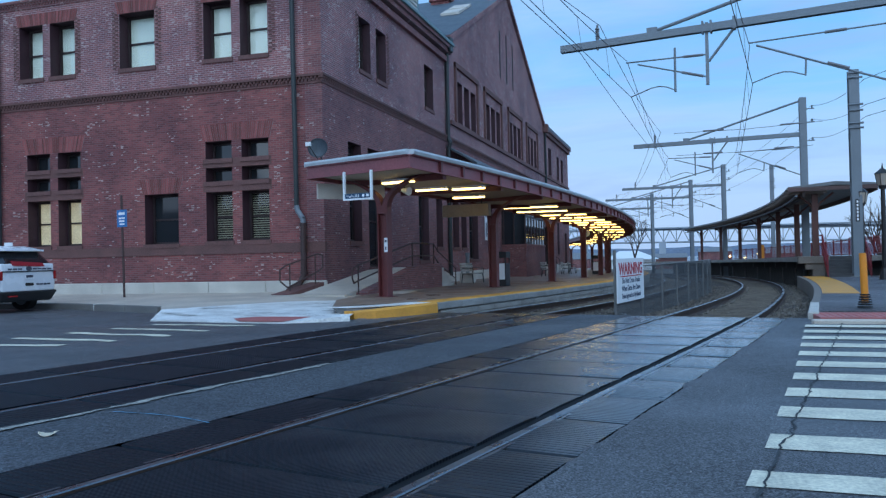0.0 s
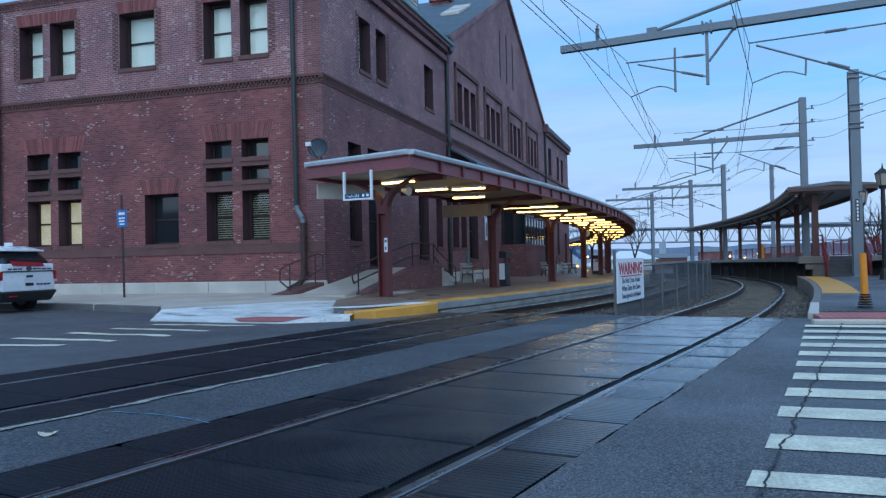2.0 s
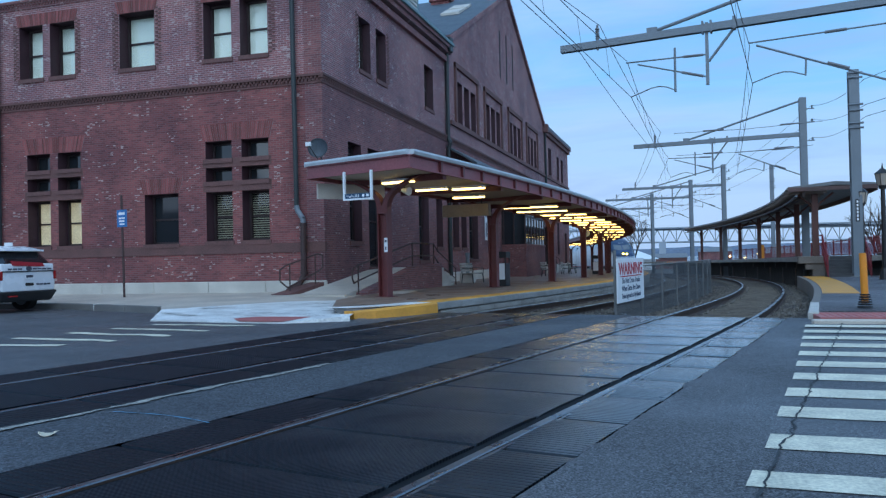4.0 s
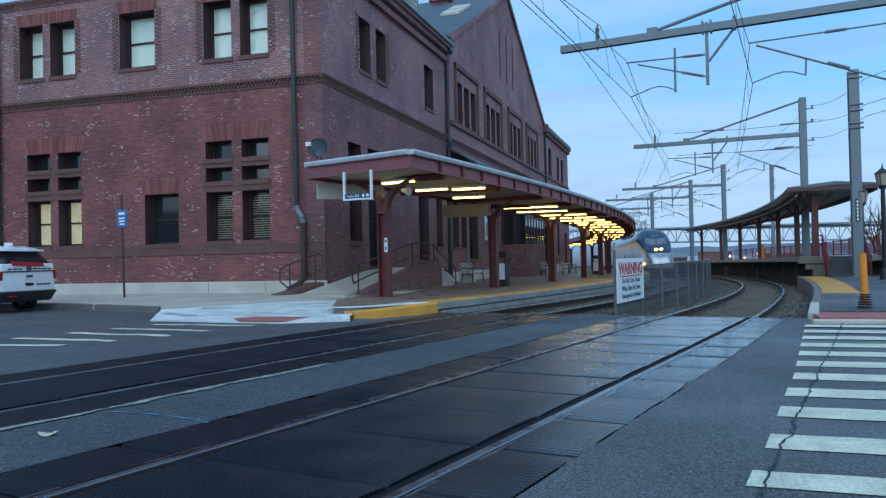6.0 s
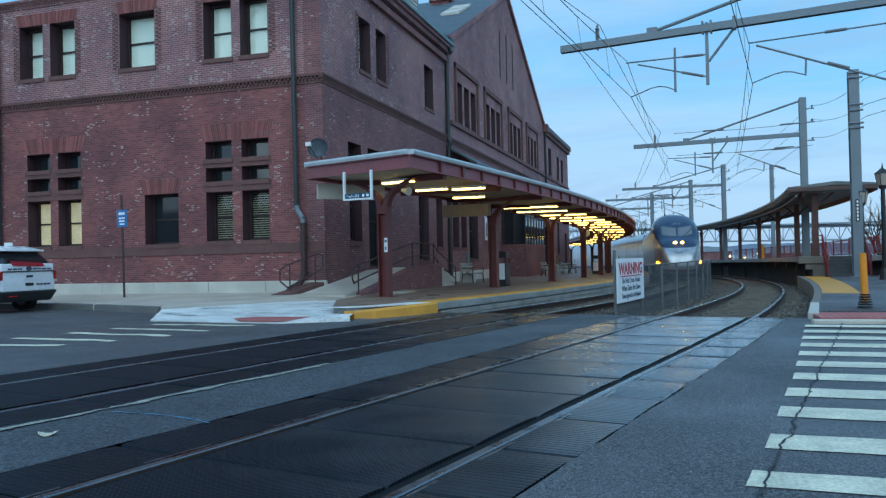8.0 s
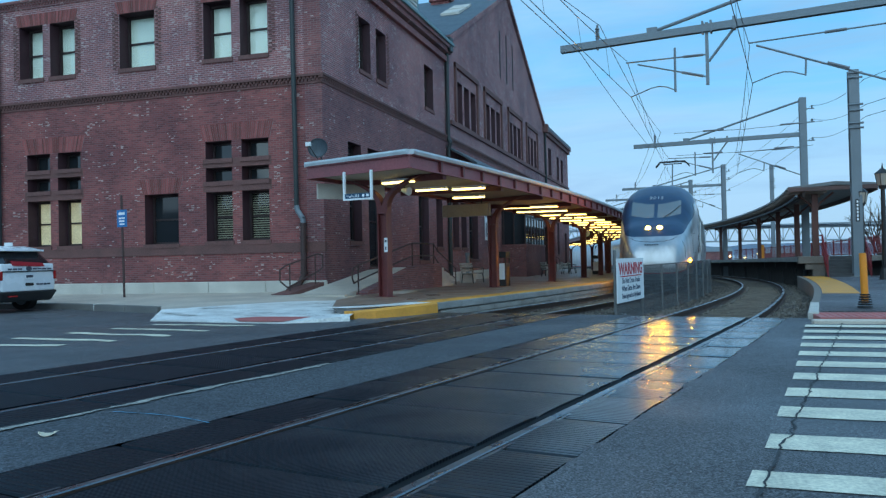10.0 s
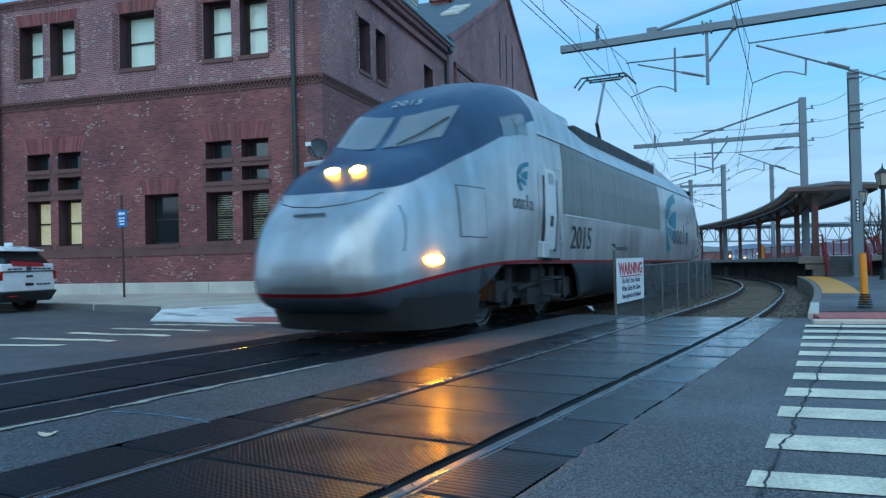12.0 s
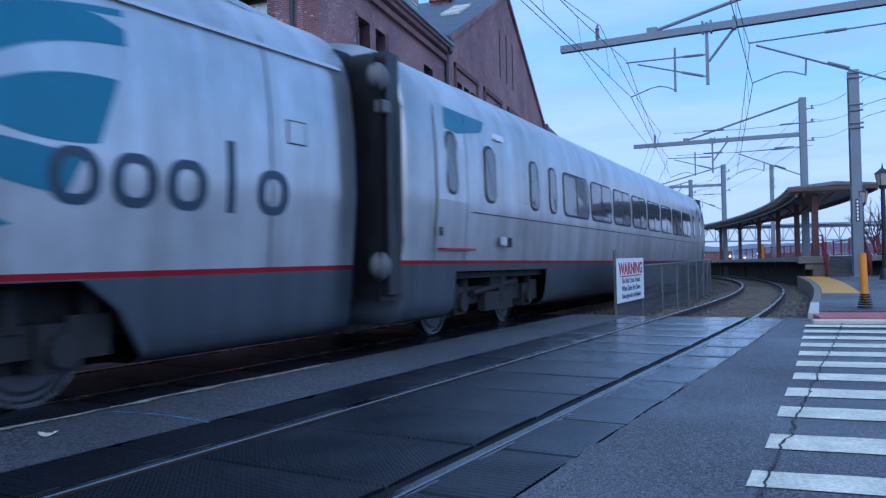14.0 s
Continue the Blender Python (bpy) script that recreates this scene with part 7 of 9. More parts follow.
    part("insulator_base", boxes((-0.5, 0.5, 3.6, 4.8, 4.1, 4.3)), M["roof_kit"], pg)
    # rear diaphragm
    part("diaphragm", boxes((-1.3, 1.3, 10.45, 10.75, 0.7, 3.75)), M["black"], car)
    bogie(car, -5.42, 3.0)
    bogie(car, 5.34, 3.0)
    return car


def coach():
    M["coach_paint"] = livery(False)
    # glass colour is lifted to stand in for the sky it reflects
    M["coach_glass"] = glass_mat("coach window, reflection in tint", (0.085, 0.09, 0.105), 0.06, 1.0)
    M["gasket"] = mat("black window gasket", (0.015, 0.015, 0.016), 0.6, bump=0)
    car = empty("coach", label="silver high speed train passenger coach with dark oval windows", category="train", group="train cars")
    L = 13.1
    bm = bmesh.new()
    cp = [(x, z if z < 3.3 else 3.3 + (z - 3.3) * 0.92) for x, z in FP]
    def pt(y, v):
        k = v * (NPROF - 1)
        i = min(int(k), NPROF - 2)
        e = 1 - 0.05 * (1 - smooth_step(0.0, 0.35, min(y + L, L - y)))
        return Vector(((cp[i][0] + (cp[i + 1][0] - cp[i][0]) * (k - i)) * e, y, cp[i][1] + (cp[i + 1][1] - cp[i][1]) * (k - i)))
    loft(bm, [-L, -L + 0.1, -L + 0.2, -L + 0.35] + [-L + 1.0 + 1.2 * k for k in range(21)] + [L - 0.35, L - 0.2, L - 0.1, L], pt, [k / 48 for k in range(49)])
    # bogie cut-outs in the skirt
    for co, no in [((0, y, 0), (0, 1, 0)) for y in (-11.62, -7.60, 7.60, 11.62)] + [((0, 0, 0.97), (0, 0, 1))]:
        bmesh.ops.bisect_plane(bm, geom=bm.verts[:] + bm.edges[:] + bm.faces[:], plane_co=co, plane_no=no)
    mids = [(f, f.calc_center_median()) for f in bm.faces]
    bmesh.ops.delete(bm, geom=[f for f, q in mids if q.z < 0.97 and abs(q.x) > 0.9 and 7.60 < abs(q.y) < 11.62], context="FACES")
    part("body", bm, M["coach_paint"], car, smooth=True)
    part("underframe", boxes((-1.35, 1.35, -L + 0.4, L - 0.4, 0.86, 0.95), (-1.1, 1.1, -6.5, 6.5, 0.35, 0.9)), M["bogie"], car)
    for sgn in (-1, 1):
        y0 = sgn * (L - 1.2) - 0.475
        d = part("door", side_panel(1.30, 3.30, y0, y0 + 0.95, 0.014), M["coach_paint"], car)
        for a, b in ((y0 - 0.02, y0), (y0 + 0.95, y0 + 0.97)):
            bm = bmesh.new()
            for (x0, z0), (x1, z1) in zip(PROF[4:7], PROF[5:8]):
                bm.faces.new([bm.verts.new(p) for p in ((x0 + 0.016, a, z0), (x0 + 0.016, b, z0), (x1 + 0.016, b, z1), (x1 + 0.016, a, z1))])
            part("door_seal", bm, M["gasket"], d)
        part("window_gasket", side_shape(rounded(y0 + 0.28, y0 + 0.66, 2.05, 2.95, 0.16), 0.018), M["gasket"], d)
        part("window", side_shape(rounded(y0 + 0.32, y0 + 0.62, 2.09, 2.91, 0.13), 0.024), M["coach_glass"], d)
        part("operator_patch", side_shape(((y0 + 0.35, 3.28), (y0 + 0.30, 2.98), (y0 + 0.7, 2.95), (y0 + 1.6, 3.1), (y0 + 1.75, 3.28)), 0.019) if sgn < 0 else side_shape(((y0, 3.2), (y0, 3.0), (y0 + 0.5, 3.0), (y0 + 0.5, 3.2)), 0.017), M["teal"], car)
    part("threshold", boxes((1.50, 1.63, -L + 0.85, -L + 1.9, 1.27, 1.30)), M["ink_red"], car)
    def win(y, w, r):
        g = part("window_gasket", side_shape(rounded(y - w / 2 - 0.04, y + w / 2 + 0.04, 2.02, 2.92, r + 0.03), 0.012), M["gasket"], car)
        part("window", side_shape(rounded(y - w / 2, y + w / 2, 2.06, 2.88, r), 0.018), M["coach_glass"], g)
    for y, w in ((-L + 2.6, 0.38), (-L + 4.65, 0.38), (-L + 5.72, 0.38)):
        win(y, w, 0.15)
    for k in range(8):
        y = -5.80 + k * 2.05
        win(y, 1.78, 0.16)
        part("mullion", side_shape(((y - 0.03, 2.06), (y + 0.03, 2.06), (y + 0.03, 2.88), (y - 0.03, 2.88)), 0.024), M["gasket"], car)
    win(L - 2.75, 0.36, 0.15)
    part("roof_vent", bevelled(boxes((-0.8, 0.8, -L + 3.0, -L + 6.5, 3.85, 4.06)), 0.08, 2), M["coach_paint"], car)
    part("roof_vent", bevelled(boxes((-0.8, 0.8, 5.0, 8.5, 3.85, 4.06)), 0.08, 2), M["coach_paint"], car)
    part("marker_box", side_shape(rounded(-L + 2.85, -L + 3.25, 3.06, 3.16, 0.03), 0.03), M["sign_white"], car)
    part("diaphragm", boxes((-1.42, 1.42, -L - 0.30, -L, 0.7, 3.75)), M["black"], car)
    part("diaphragm", boxes((-1.42, 1.42, L, L + 0.3, 0.7, 3.75)), M["black"], car)
    # flexible gangway skin, pinched at mid length, with its round damper covers
    bm = bmesh.new()
    rows = []
    for y, x in ((-L - 0.50, 1.46), (-L - 0.40, 1.36), (-L - 0.27, 1.31), (-L - 0.14, 1.36), (-L + 0.02, 1.47)):
        rows.append([bm.verts.new((x - (0.10 if z > 3.3 else 0.0) - 0.05 * (z < 1.2), y, z)) for z in (0.62, 1.0, 1.4, 2.0, 2.6, 3.1, 3.45, 3.72)])
    for a, b in zip(rows[:-1], rows[1:]):
        for i in range(7):
            bm.faces.new((a[i], a[i + 1], b[i + 1], b[i]))
    part("gangway_skin", bm, M["roof_kit"], car, "black flexible gangway skin", smooth=True)
    M["pod_grey"] = mat("dull grey cover", (0.13, 0.135, 0.14), 0.6, var=0.2, bump=0.02)
    for z in (3.42, 1.06):
        bm = bmesh.new()
        bmesh.ops.create_uvsphere(bm, u_segments=18, v_segments=12, radius=0.18)
        bmesh.ops.transform(bm, matrix=Matrix.Translation((1.32, -L - 0.34, z)) @ Matrix.Diagonal((0.7, 1.0, 1.0, 1)), verts=bm.verts[:])
        part("damper_pod", bm, M["pod_grey"], car, smooth=True)
    part("junction_box", bevelled(boxes((1.30, 1.44, -L - 0.42, -L - 0.22, 2.95, 3.12)), 0.02, 1), M["pod_grey"], car)
    bogie(car, -9.6, 2.9, 0.9)
    bogie(car, 9.6, 2.9, 0.9)
    # fold below the windows, a socket, the door's lock
    part("fold_line", side_panel(1.835, 1.85, -11.2, 11.2, 0.010, rows=1, cols=2), M["seam"], car)
    part("socket", bevelled(boxes((1.60, 1.645, -10.17, -9.97, 1.36, 1.50)), 0.01, 1), M["silver_door"], car)
    part("socket", bevelled(boxes((1.60, 1.645, -9.92, -9.76, 1.34, 1.50)), 0.01, 1), M["bogie"], car)
    part("door_lock", boxes((1.60, 1.632, -12.35, -12.31, 1.46, 1.58)), M["seam"], car)
    return car


def nose_s(t):
    """Chainage of the train's nose at t seconds."""
    u = t - 12
    return -0.3275 - 10.88 * u - 0.0274 * u * u


def car_pose(s_mid, base):
    a, _ = track(s_mid - base / 2)
    b, _ = track(s_mid + base / 2)
    d = b - a
    mid = (a + b) / 2
    return Matrix.Translation(mid) @ Matrix.Rotation(-math.atan2(d.x, d.y), 4, "Z") @ Matrix.Rotation(math.atan2(d.z, math.hypot(d.x, d.y)), 4, "X")


def motions():
    times = [0.25 * k for k in range(57)]
    walk(train_front, [(t, car_pose(nose_s(t) + 10.6, 10.8)) for t in times])
    for i, c in enumerate(coaches):
        walk(c, [(t, car_pose(nose_s(t) + 21.2 + 0.55 + 13.1 + 26.75 * i, 18.6)) for t in times])
    spin = [k / 30 for k in range(0, 421)]
    for w, y, r in WHEELS:
        walk(w, [(t, Matrix.Translation((0, y, r)) @ Matrix.Rotation((nose_s(t) - nose_s(0)) / -r * -1, 4, "X")) for t in spin])
    walk(scrap, [(t, Matrix.Translation(p) @ Euler(e).to_matrix().to_4x4()) for t, p, e in scrap_path()])


def paper_scrap():
    bm = bmesh.new()
    g = [[bm.verts.new((0.034 * i - 0.07, 0.042 * j - 0.06, 0.016 * math.sin(i * 1.3 + j))) for i in range(5)] for j in range(4)]
    for j in range(3):
        for i in range(4):
            bm.faces.new((g[j][i], g[j][i + 1], g[j + 1][i + 1], g[j + 1][i]))
    bmesh.ops.solidify(bm, geom=bm.faces[:], thickness=0.003)
    return tagged(part("paper_scrap", bm, M["sign_white"]), "crumpled white scrap of paper blown along by the train", "litter")


def scrap_path():
    """The scrap lies beside the near side rail until the train's wash sweeps it along."""
    rows = []
    for t, s, o, z, a in ((0, 9.2, 1.75, -0.2, 0), (11.8, 9.2, 1.75, -0.2, 0), (12.0, 6.2, 1.9, 0.12, 0.8), (12.3, 3.7, 1.9, 0.18, 1.9), (12.5, 2.2, 1.9, 0.24, 3.0), (12.8, 0.1, 1.9, 0.10, 4.0), (13.0, -1.35, 1.85, 0.06, 5.2),
                          (13.3, -3.1, 1.8, 0.14, 6.2), (13.5, -4.0, 1.75, 0.08, 7.3), (13.75, -5.3, 1.7, 0.08, 8.4), (14.0, -6.8, 1.7, 0.08, 9.4)):
        rows.append((t, track(s, o, z + 0.04)[0], (a * 0.7, a * 0.5, a)))
    return rows


# ---------------- station fittings ----------------
def rain_pipes():
    p = empty("drain_pipe", label="dark iron downpipe on the brick front, brown near the ground", category="drain pipe")
    x, y = -11.52, BY - 0.12
    part("upper_pipe", rods([(x - 0.05, y, 11.2), (x, y, 2.95)], 0.075, 10), M["pipe_dark"], p)
    part("elbow", rods([(x, y, 2.95), (x + 0.03, y, 2.8), (x + 0.22, y - 0.03, 2.55), (x + 0.24, y - 0.03, 2.4)], 0.085, 10), M["steel"], p)
    part("lower_pipe", rods([(x + 0.24, y - 0.03, 2.4), (x + 0.22, y - 0.03, 0.75), (x + 0.12, y - 0.2, 0.45), (x - 0.1, y - 0.5, 0.28)], 0.095, 10), M["pipe"], p)
    bm = bmesh.new()
    for z in (2.3, 1.9, 0.8):
        rod(bm, (x + 0.235, y - 0.03, z), (x + 0.235, y - 0.03, z + 0.09), 0.12, n=12)
    part("collar", bm, M["pipe"], p)
    q = empty("drain_pipe", label="dark metal downpipe on the platform side wall", category="drain pipe")
    part("pipe", rods([(BX + 0.12, 35.3, 11.6), (BX + 0.12, 35.3, 6.9), (BX + 0.22, 35.3, 6.7), (BX + 0.12, 35.3, 6.4), (BX + 0.12, 35.3, 0.4)], 0.10, 10), M["pipe_dark"], q)
    part("hopper", bevelled(boxes((BX + 0.0, BX + 0.4, 35.05, 35.55, 11.0, 11.7)), 0.04, 1), M["pipe_dark"], q)
    r = empty("drain_pipe", label="dark metal downpipe near the far end of the wall", category="drain pipe")
    part("pipe", rods([(BX + 0.12, 62.95, 11.6), (BX + 0.12, 62.95, 0.4)], 0.09, 10), M["pipe_dark"], r)
    part("hopper", bevelled(boxes((BX + 0.0, BX + 0.4, 62.7, 63.2, 11.3, 12.0)), 0.04, 1), M["brownstone"], r)
    w = empty("drain_pipe", label="dark downpipe beside the lit windows of the front", category="drain pipe")
    part("pipe", rods([(-23.35, BY - 0.12, 10.6), (-23.35, BY - 0.12, 0.3)], 0.08, 10), M["pipe_dark"], w)


def parking_sign():
    s = empty("parking_sign", pose(-16.65, 20.2, 0.19, 0, -1.0, 0), "small blue parking sign on a slim dark pole", "sign")
    part("pole", bevelled(boxes((-0.035, 0.035, -0.02, 0.02, 0, 3.2)), 0.008, 1), M["pipe"], s)
    b = part("board", bevelled(boxes((-0.16, 0.21, -0.04, -0.024, 2.2, 2.74)), 0.006, 1), M["sign_blue"], s)
    bm = boxes((-0.09, 0.14, -0.044, -0.0405, 2.58, 2.66), (-0.09, 0.14, -0.044, -0.0405, 2.45, 2.50), (-0.08, 0.12, -0.044, -0.0405, 2.36, 2.41), (-0.06, 0.12, -0.044, -0.0405, 2.27, 2.31))
    part("text_bars", bm, M["ink_white"], b)


def entrance_ramp():
    """Concrete ramp up to the side door, with brick cheek wall and pipe rails."""
    r = empty("entrance_ramp", label="concrete ramp with brick cheek wall and brown pipe rails", category="ramp")
    x0, x1 = BX + 0.05, BX + 1.55
    bm = bmesh.new()
    prof = [(20.0, 0.23), (25.3, 0.86), (28.2, 0.90), (28.2, 0.0), (20.0, 0.0)]
    a = [bm.verts.new((x0, y, z)) for y, z in prof]
    b = [bm.verts.new((x1, y, z)) for y, z in prof]
    bm.faces.new(a)
    bm.faces.new(b[::-1])
    for i in range(5):
        j = (i + 1) % 5
        bm.faces.new((a[i], a[j], b[j], b[i]))
    part("ramp_slab", bm, M["concrete"], r)
    bm = bmesh.new()
    prof = [(20.8, 0.26), (25.3, 0.96), (28.2, 1.02), (28.2, 0.0), (20.8, 0.0)]
    a = [bm.verts.new((x1, y, z)) for y, z in prof]
    b = [bm.verts.new((x1 + 0.32, y, z)) for y, z in prof]
    bm.faces.new(a)
    bm.faces.new(b[::-1])
    for i in range(5):
        j = (i + 1) % 5
        bm.faces.new((a[i], a[j], b[j], b[i]))
    part("cheek_wall", bm, M["brick_dark"], r)
    for x, ys in ((x1 + 0.16, 20.6),):
        up = lambda y: 0.25 + 0.71 * min(max((y - 20.8) / 4.5, 0.0), 1.05)
        for h in (0.80, 0.36):
            part("hand_rail", rods([(x, ys - 0.3, up(ys) + h - 0.06), (x, ys, up(ys) + h), (x, 25.3, up(25.3) + h), (x, 27.7, up(25.3) + h), (x, 28.3, up(25.3) + h - 0.3)], 0.026), M["pipe"], r)
        part("hand_rail", rods([(x, ys - 0.3, up(ys) + 0.74), (x, ys - 0.42, up(ys) + 0.6), (x, ys - 0.42, up(ys) + 0.42), (x, ys - 0.3, up(ys) + 0.30)], 0.026), M["pipe"], r)
        for y in (ys, 23.0, 25.3, 27.7):
            part("rail_post", rods([(x, y, up(y) - 0.02), (x, y, up(y) + 0.80)], 0.024), M["pipe"], r)
    for h in (0.80, 0.36):
        part("step_rail", rods([(x1 + 0.16, 28.3, 0.66 + h), (x1 + 0.16, 30.6, 0.0 + h)], 0.022), M["pipe"], r)
    part("rail_post", rods([(x1 + 0.16, 30.6, 0.05), (x1 + 0.16, 30.6, 0.8)], 0.022), M["pipe"], r)
    # steps at the far end
    for k in range(5):
        part("stone_step", boxes((x0, x1 + 0.3, 28.2 + 0.32 * k, 28.52 + 0.32 * k, 0.0, 0.86 - 0.16 * k)), M["granite"], r)
    h = empty("cellar_hatch", label="sloping brown stone kerb with bent pipe rail against the wall", category="railing")
    bm = bmesh.new()
    v = [bm.verts.new(p) for p in ((-11.75, 20.6, 0.23), (-11.2, 20.6, 0.23), (-10.62, 21.86, 0.55), (-11.1, 21.86, 0.55), (-11.75, 20.6, 0.15), (-11.2, 20.6, 0.15), (-10.62, 21.86, 0.15), (-11.1, 21.86, 0.15))]
    for f in ((0, 1, 2, 3), (4, 7, 6, 5), (0, 4, 5, 1), (1, 5, 6, 2), (2, 6, 7, 3), (3, 7, 4, 0)):
        bm.faces.new([v[i] for i in f])
    part("sloped_kerb", bm, M["brownstone"], h)
    pts = [(-11.35, 20.9, 0.42), (-11.55, 20.8, 0.62), (-11.55, 20.8, 0.95), (-11.42, 20.9, 1.08), (-10.75, 21.7, 1.42), (-10.62, 21.8, 1.38), (-10.62, 21.8, 1.0), (-10.75, 21.7, 0.88), (-11.35, 20.9, 0.42)]
    part("bent_rail", rods(pts, 0.024), M["pipe"], h)
    for a, b in (((-11.3, 20.95, 0.25), (-11.3, 20.95, 1.12)), ((-10.8, 21.65, 0.42), (-10.8, 21.65, 1.38))):
        part("rail_post", rods([a, b], 0.022), M["pipe"], h)


def canopy_signs():
    s = empty("track_sign", at_plat(6.75, -4.02, 0.0), "navy track number sign hung in a white frame", "sign")
    bm = boxes((-0.42, -0.37, -0.03, 0.03, 2.50, 3.16), (0.37, 0.42, -0.03, 0.03, 2.50, 3.16), (-0.42, 0.42, -0.03, 0.03, 2.46, 2.50))
    part("hanger_frame", bm, M["sign_white"], s)
    b = part("board", boxes((-0.37, 0.37, -0.02, 0.02, 2.50, 2.62)), M["sign_navy"], s)
    letters("Tracks 2&4", 0.095, "sign_text", M["ink_white"], b, Matrix.Translation((-0.33, -0.0225, 2.53)) @ Matrix.Rotation(radians(90), 4, "X"), align="LEFT", sx=0.85)
    bm = bmesh.new()
    rod(bm, (0.17, -0.021, 2.56), (0.17, -0.024, 2.56), 0.035, n=12)
    box(bm, 0.25, 0.33, -0.024, -0.0205, 2.53, 2.595)
    part("pictogram", bm, M["ink_white"], b)
    w = empty("hanging_board", at_plat(9.0, -5.9, 0.0) @ Matrix.Rotation(radians(58), 4, "Z"), "plain cream board hung below the canopy eave", "sign")
    part("board", bevelled(boxes((-0.85, 1.2, -0.03, 0.03, 2.72, 3.14)), 0.01, 1), M["granite"], w)
    bo = empty("departure_board", at_plat(16.2, -5.4, 0.0), "long cream departure board hung under the canopy", "sign")
    part("board", bevelled(boxes((-0.9, 0.9, -0.1, 0.1, 2.55, 2.98)), 0.01, 1), M["soffit"], bo)
    part("hanger", rods([(-0.6, 0, 2.98), (-0.6, 0, 3.3)], 0.02), M["black"], bo)
    part("hanger", rods([(0.6, 0, 2.98), (0.6, 0, 3.3)], 0.02), M["black"], bo)
    n = empty("column_notice", at_plat(8.9, COL_OFF - 0.02, 0.0), "small white notice fixed to the canopy column", "notice")
    part("plate", boxes((0.10, 0.20, -0.162, -0.15, 1.22, 1.60)), M["sign_white"], n)
    part("text_bars", boxes((0.12, 0.18, -0.166, -0.1625, 1.48, 1.54), (0.13, 0.17, -0.166, -0.1625, 1.28, 1.36)), M["ink_dark"], n)
    l = empty("loudspeaker", at_plat(9.6, -4.55, 0.0), "small white loudspeaker horn below the canopy", "loudspeaker")
    bm = bmesh.new()
    rod(bm, (0.12, 0, 2.93), (0.38, -0.05, 2.88), 0.04, 0.12, n=14)
    part("horn", bm, M["sign_white"], l)
    part("stem", rods([(0.2, 0, 2.95), (0.2, 0, 3.3)], 0.015), M["black"], l)
    d = empty("satellite_dish", pose(-9.19, 18.7, 3.84, 0, 0, 0), "small grey satellite dish on the canopy roof", "satellite dish")
    bm = bmesh.new()
    n_ = 20
    rings = []
    for j in range(5):
        rr = 0.29 * j / 4
        rings.append([bm.verts.new((rr * math.cos(k * math.tau / n_), -0.10 * (1 - (rr / 0.29) ** 2) * -1, 0.36 + rr * 0.9 * math.sin(k * math.tau / n_))) for k in range(n_)] if j else [bm.verts.new((0, 0.10, 0.36))])
    for k in range(n_):
        bm.faces.new((rings[0][0], rings[1][k], rings[1][(k + 1) % n_]))
    for a, b in zip(rings[1:-1], rings[2:]):
        for k in range(n_):
            bm.faces.new((a[k], a[(k + 1) % n_], b[(k + 1) % n_], b[k]))
    bmesh.ops.solidify(bm, geom=bm.faces[:], thickness=0.012)
    part("reflector", bm, M["steel"], d, smooth=True)
    part("mount", rods([(0, 0.12, 0.28), (0.05, 0.15, 0.0)], 0.02), M["black"], d)
    part("feed_arm", rods([(0, 0, 0.05), (-0.12, -0.28, 0.40)], 0.012), M["black"], d)
    part("feed_horn", boxes((-0.20, -0.06, -0.32, -0.24, 0.38, 0.48)), M["sign_white"], d)


def bench():
    b = empty("platform_bench", label="slatted wooden bench on black iron legs", category="bench", group="platform benches")
    for k in range(5):
        part("seat_slat", bevelled(boxes((-0.75, 0.75, -0.24 + 0.1 * k, -0.16 + 0.1 * k, 0.42, 0.45)), 0.006, 1), M["slat"], b)
    for k in range(4):
        part("back_slat", bevelled(boxes((-0.75, 0.75, 0.27 + 0.02 * k, 0.30 + 0.02 * k, 0.50 + 0.10 * k, 0.58 + 0.10 * k)), 0.006, 1), M["slat"], b)
    for x in (-0.65, 0.65):
        bm = rods([(x, -0.24, 0), (x, -0.2, 0.42), (x, 0.24, 0.42), (x, 0.30, 0)], 0.025)
        rods([(x, 0.26, 0.42), (x, 0.36, 0.88)], 0.02, 8, bm)
        rods([(x, -0.22, 0.42), (x, -0.24, 0.64), (x, 0.28, 0.66)], 0.018, 8, bm)
        part("leg", bm, M["black"], b)
    return b


def litter_bin():
    b = empty("litter_bin", label="black litter bin with white front and raised dark top", category="litter bin", group="platform bins")
    part("body", bevelled(boxes((-0.24, 0.24, -0.24, 0.24, 0.0, 0.85)), 0.03, 2), M["black"], b)
    part("front", boxes((-0.18, 0.20, -0.256, -0.243, 0.25, 0.84)), M["sign_white"], b)
    part("lid", bevelled(boxes((-0.26, 0.26, -0.26, 0.26, 1.05, 1.28)), 0.03, 2), M["black"], b)
    bm = bmesh.new()
    for x in (-0.22, 0.22):
        for y in (-0.22, 0.22):
            box(bm, x - 0.02, x + 0.02, y - 0.02, y + 0.02, 0.85, 1.05)
    part("lid_post", bm, M["black"], b)
    return b


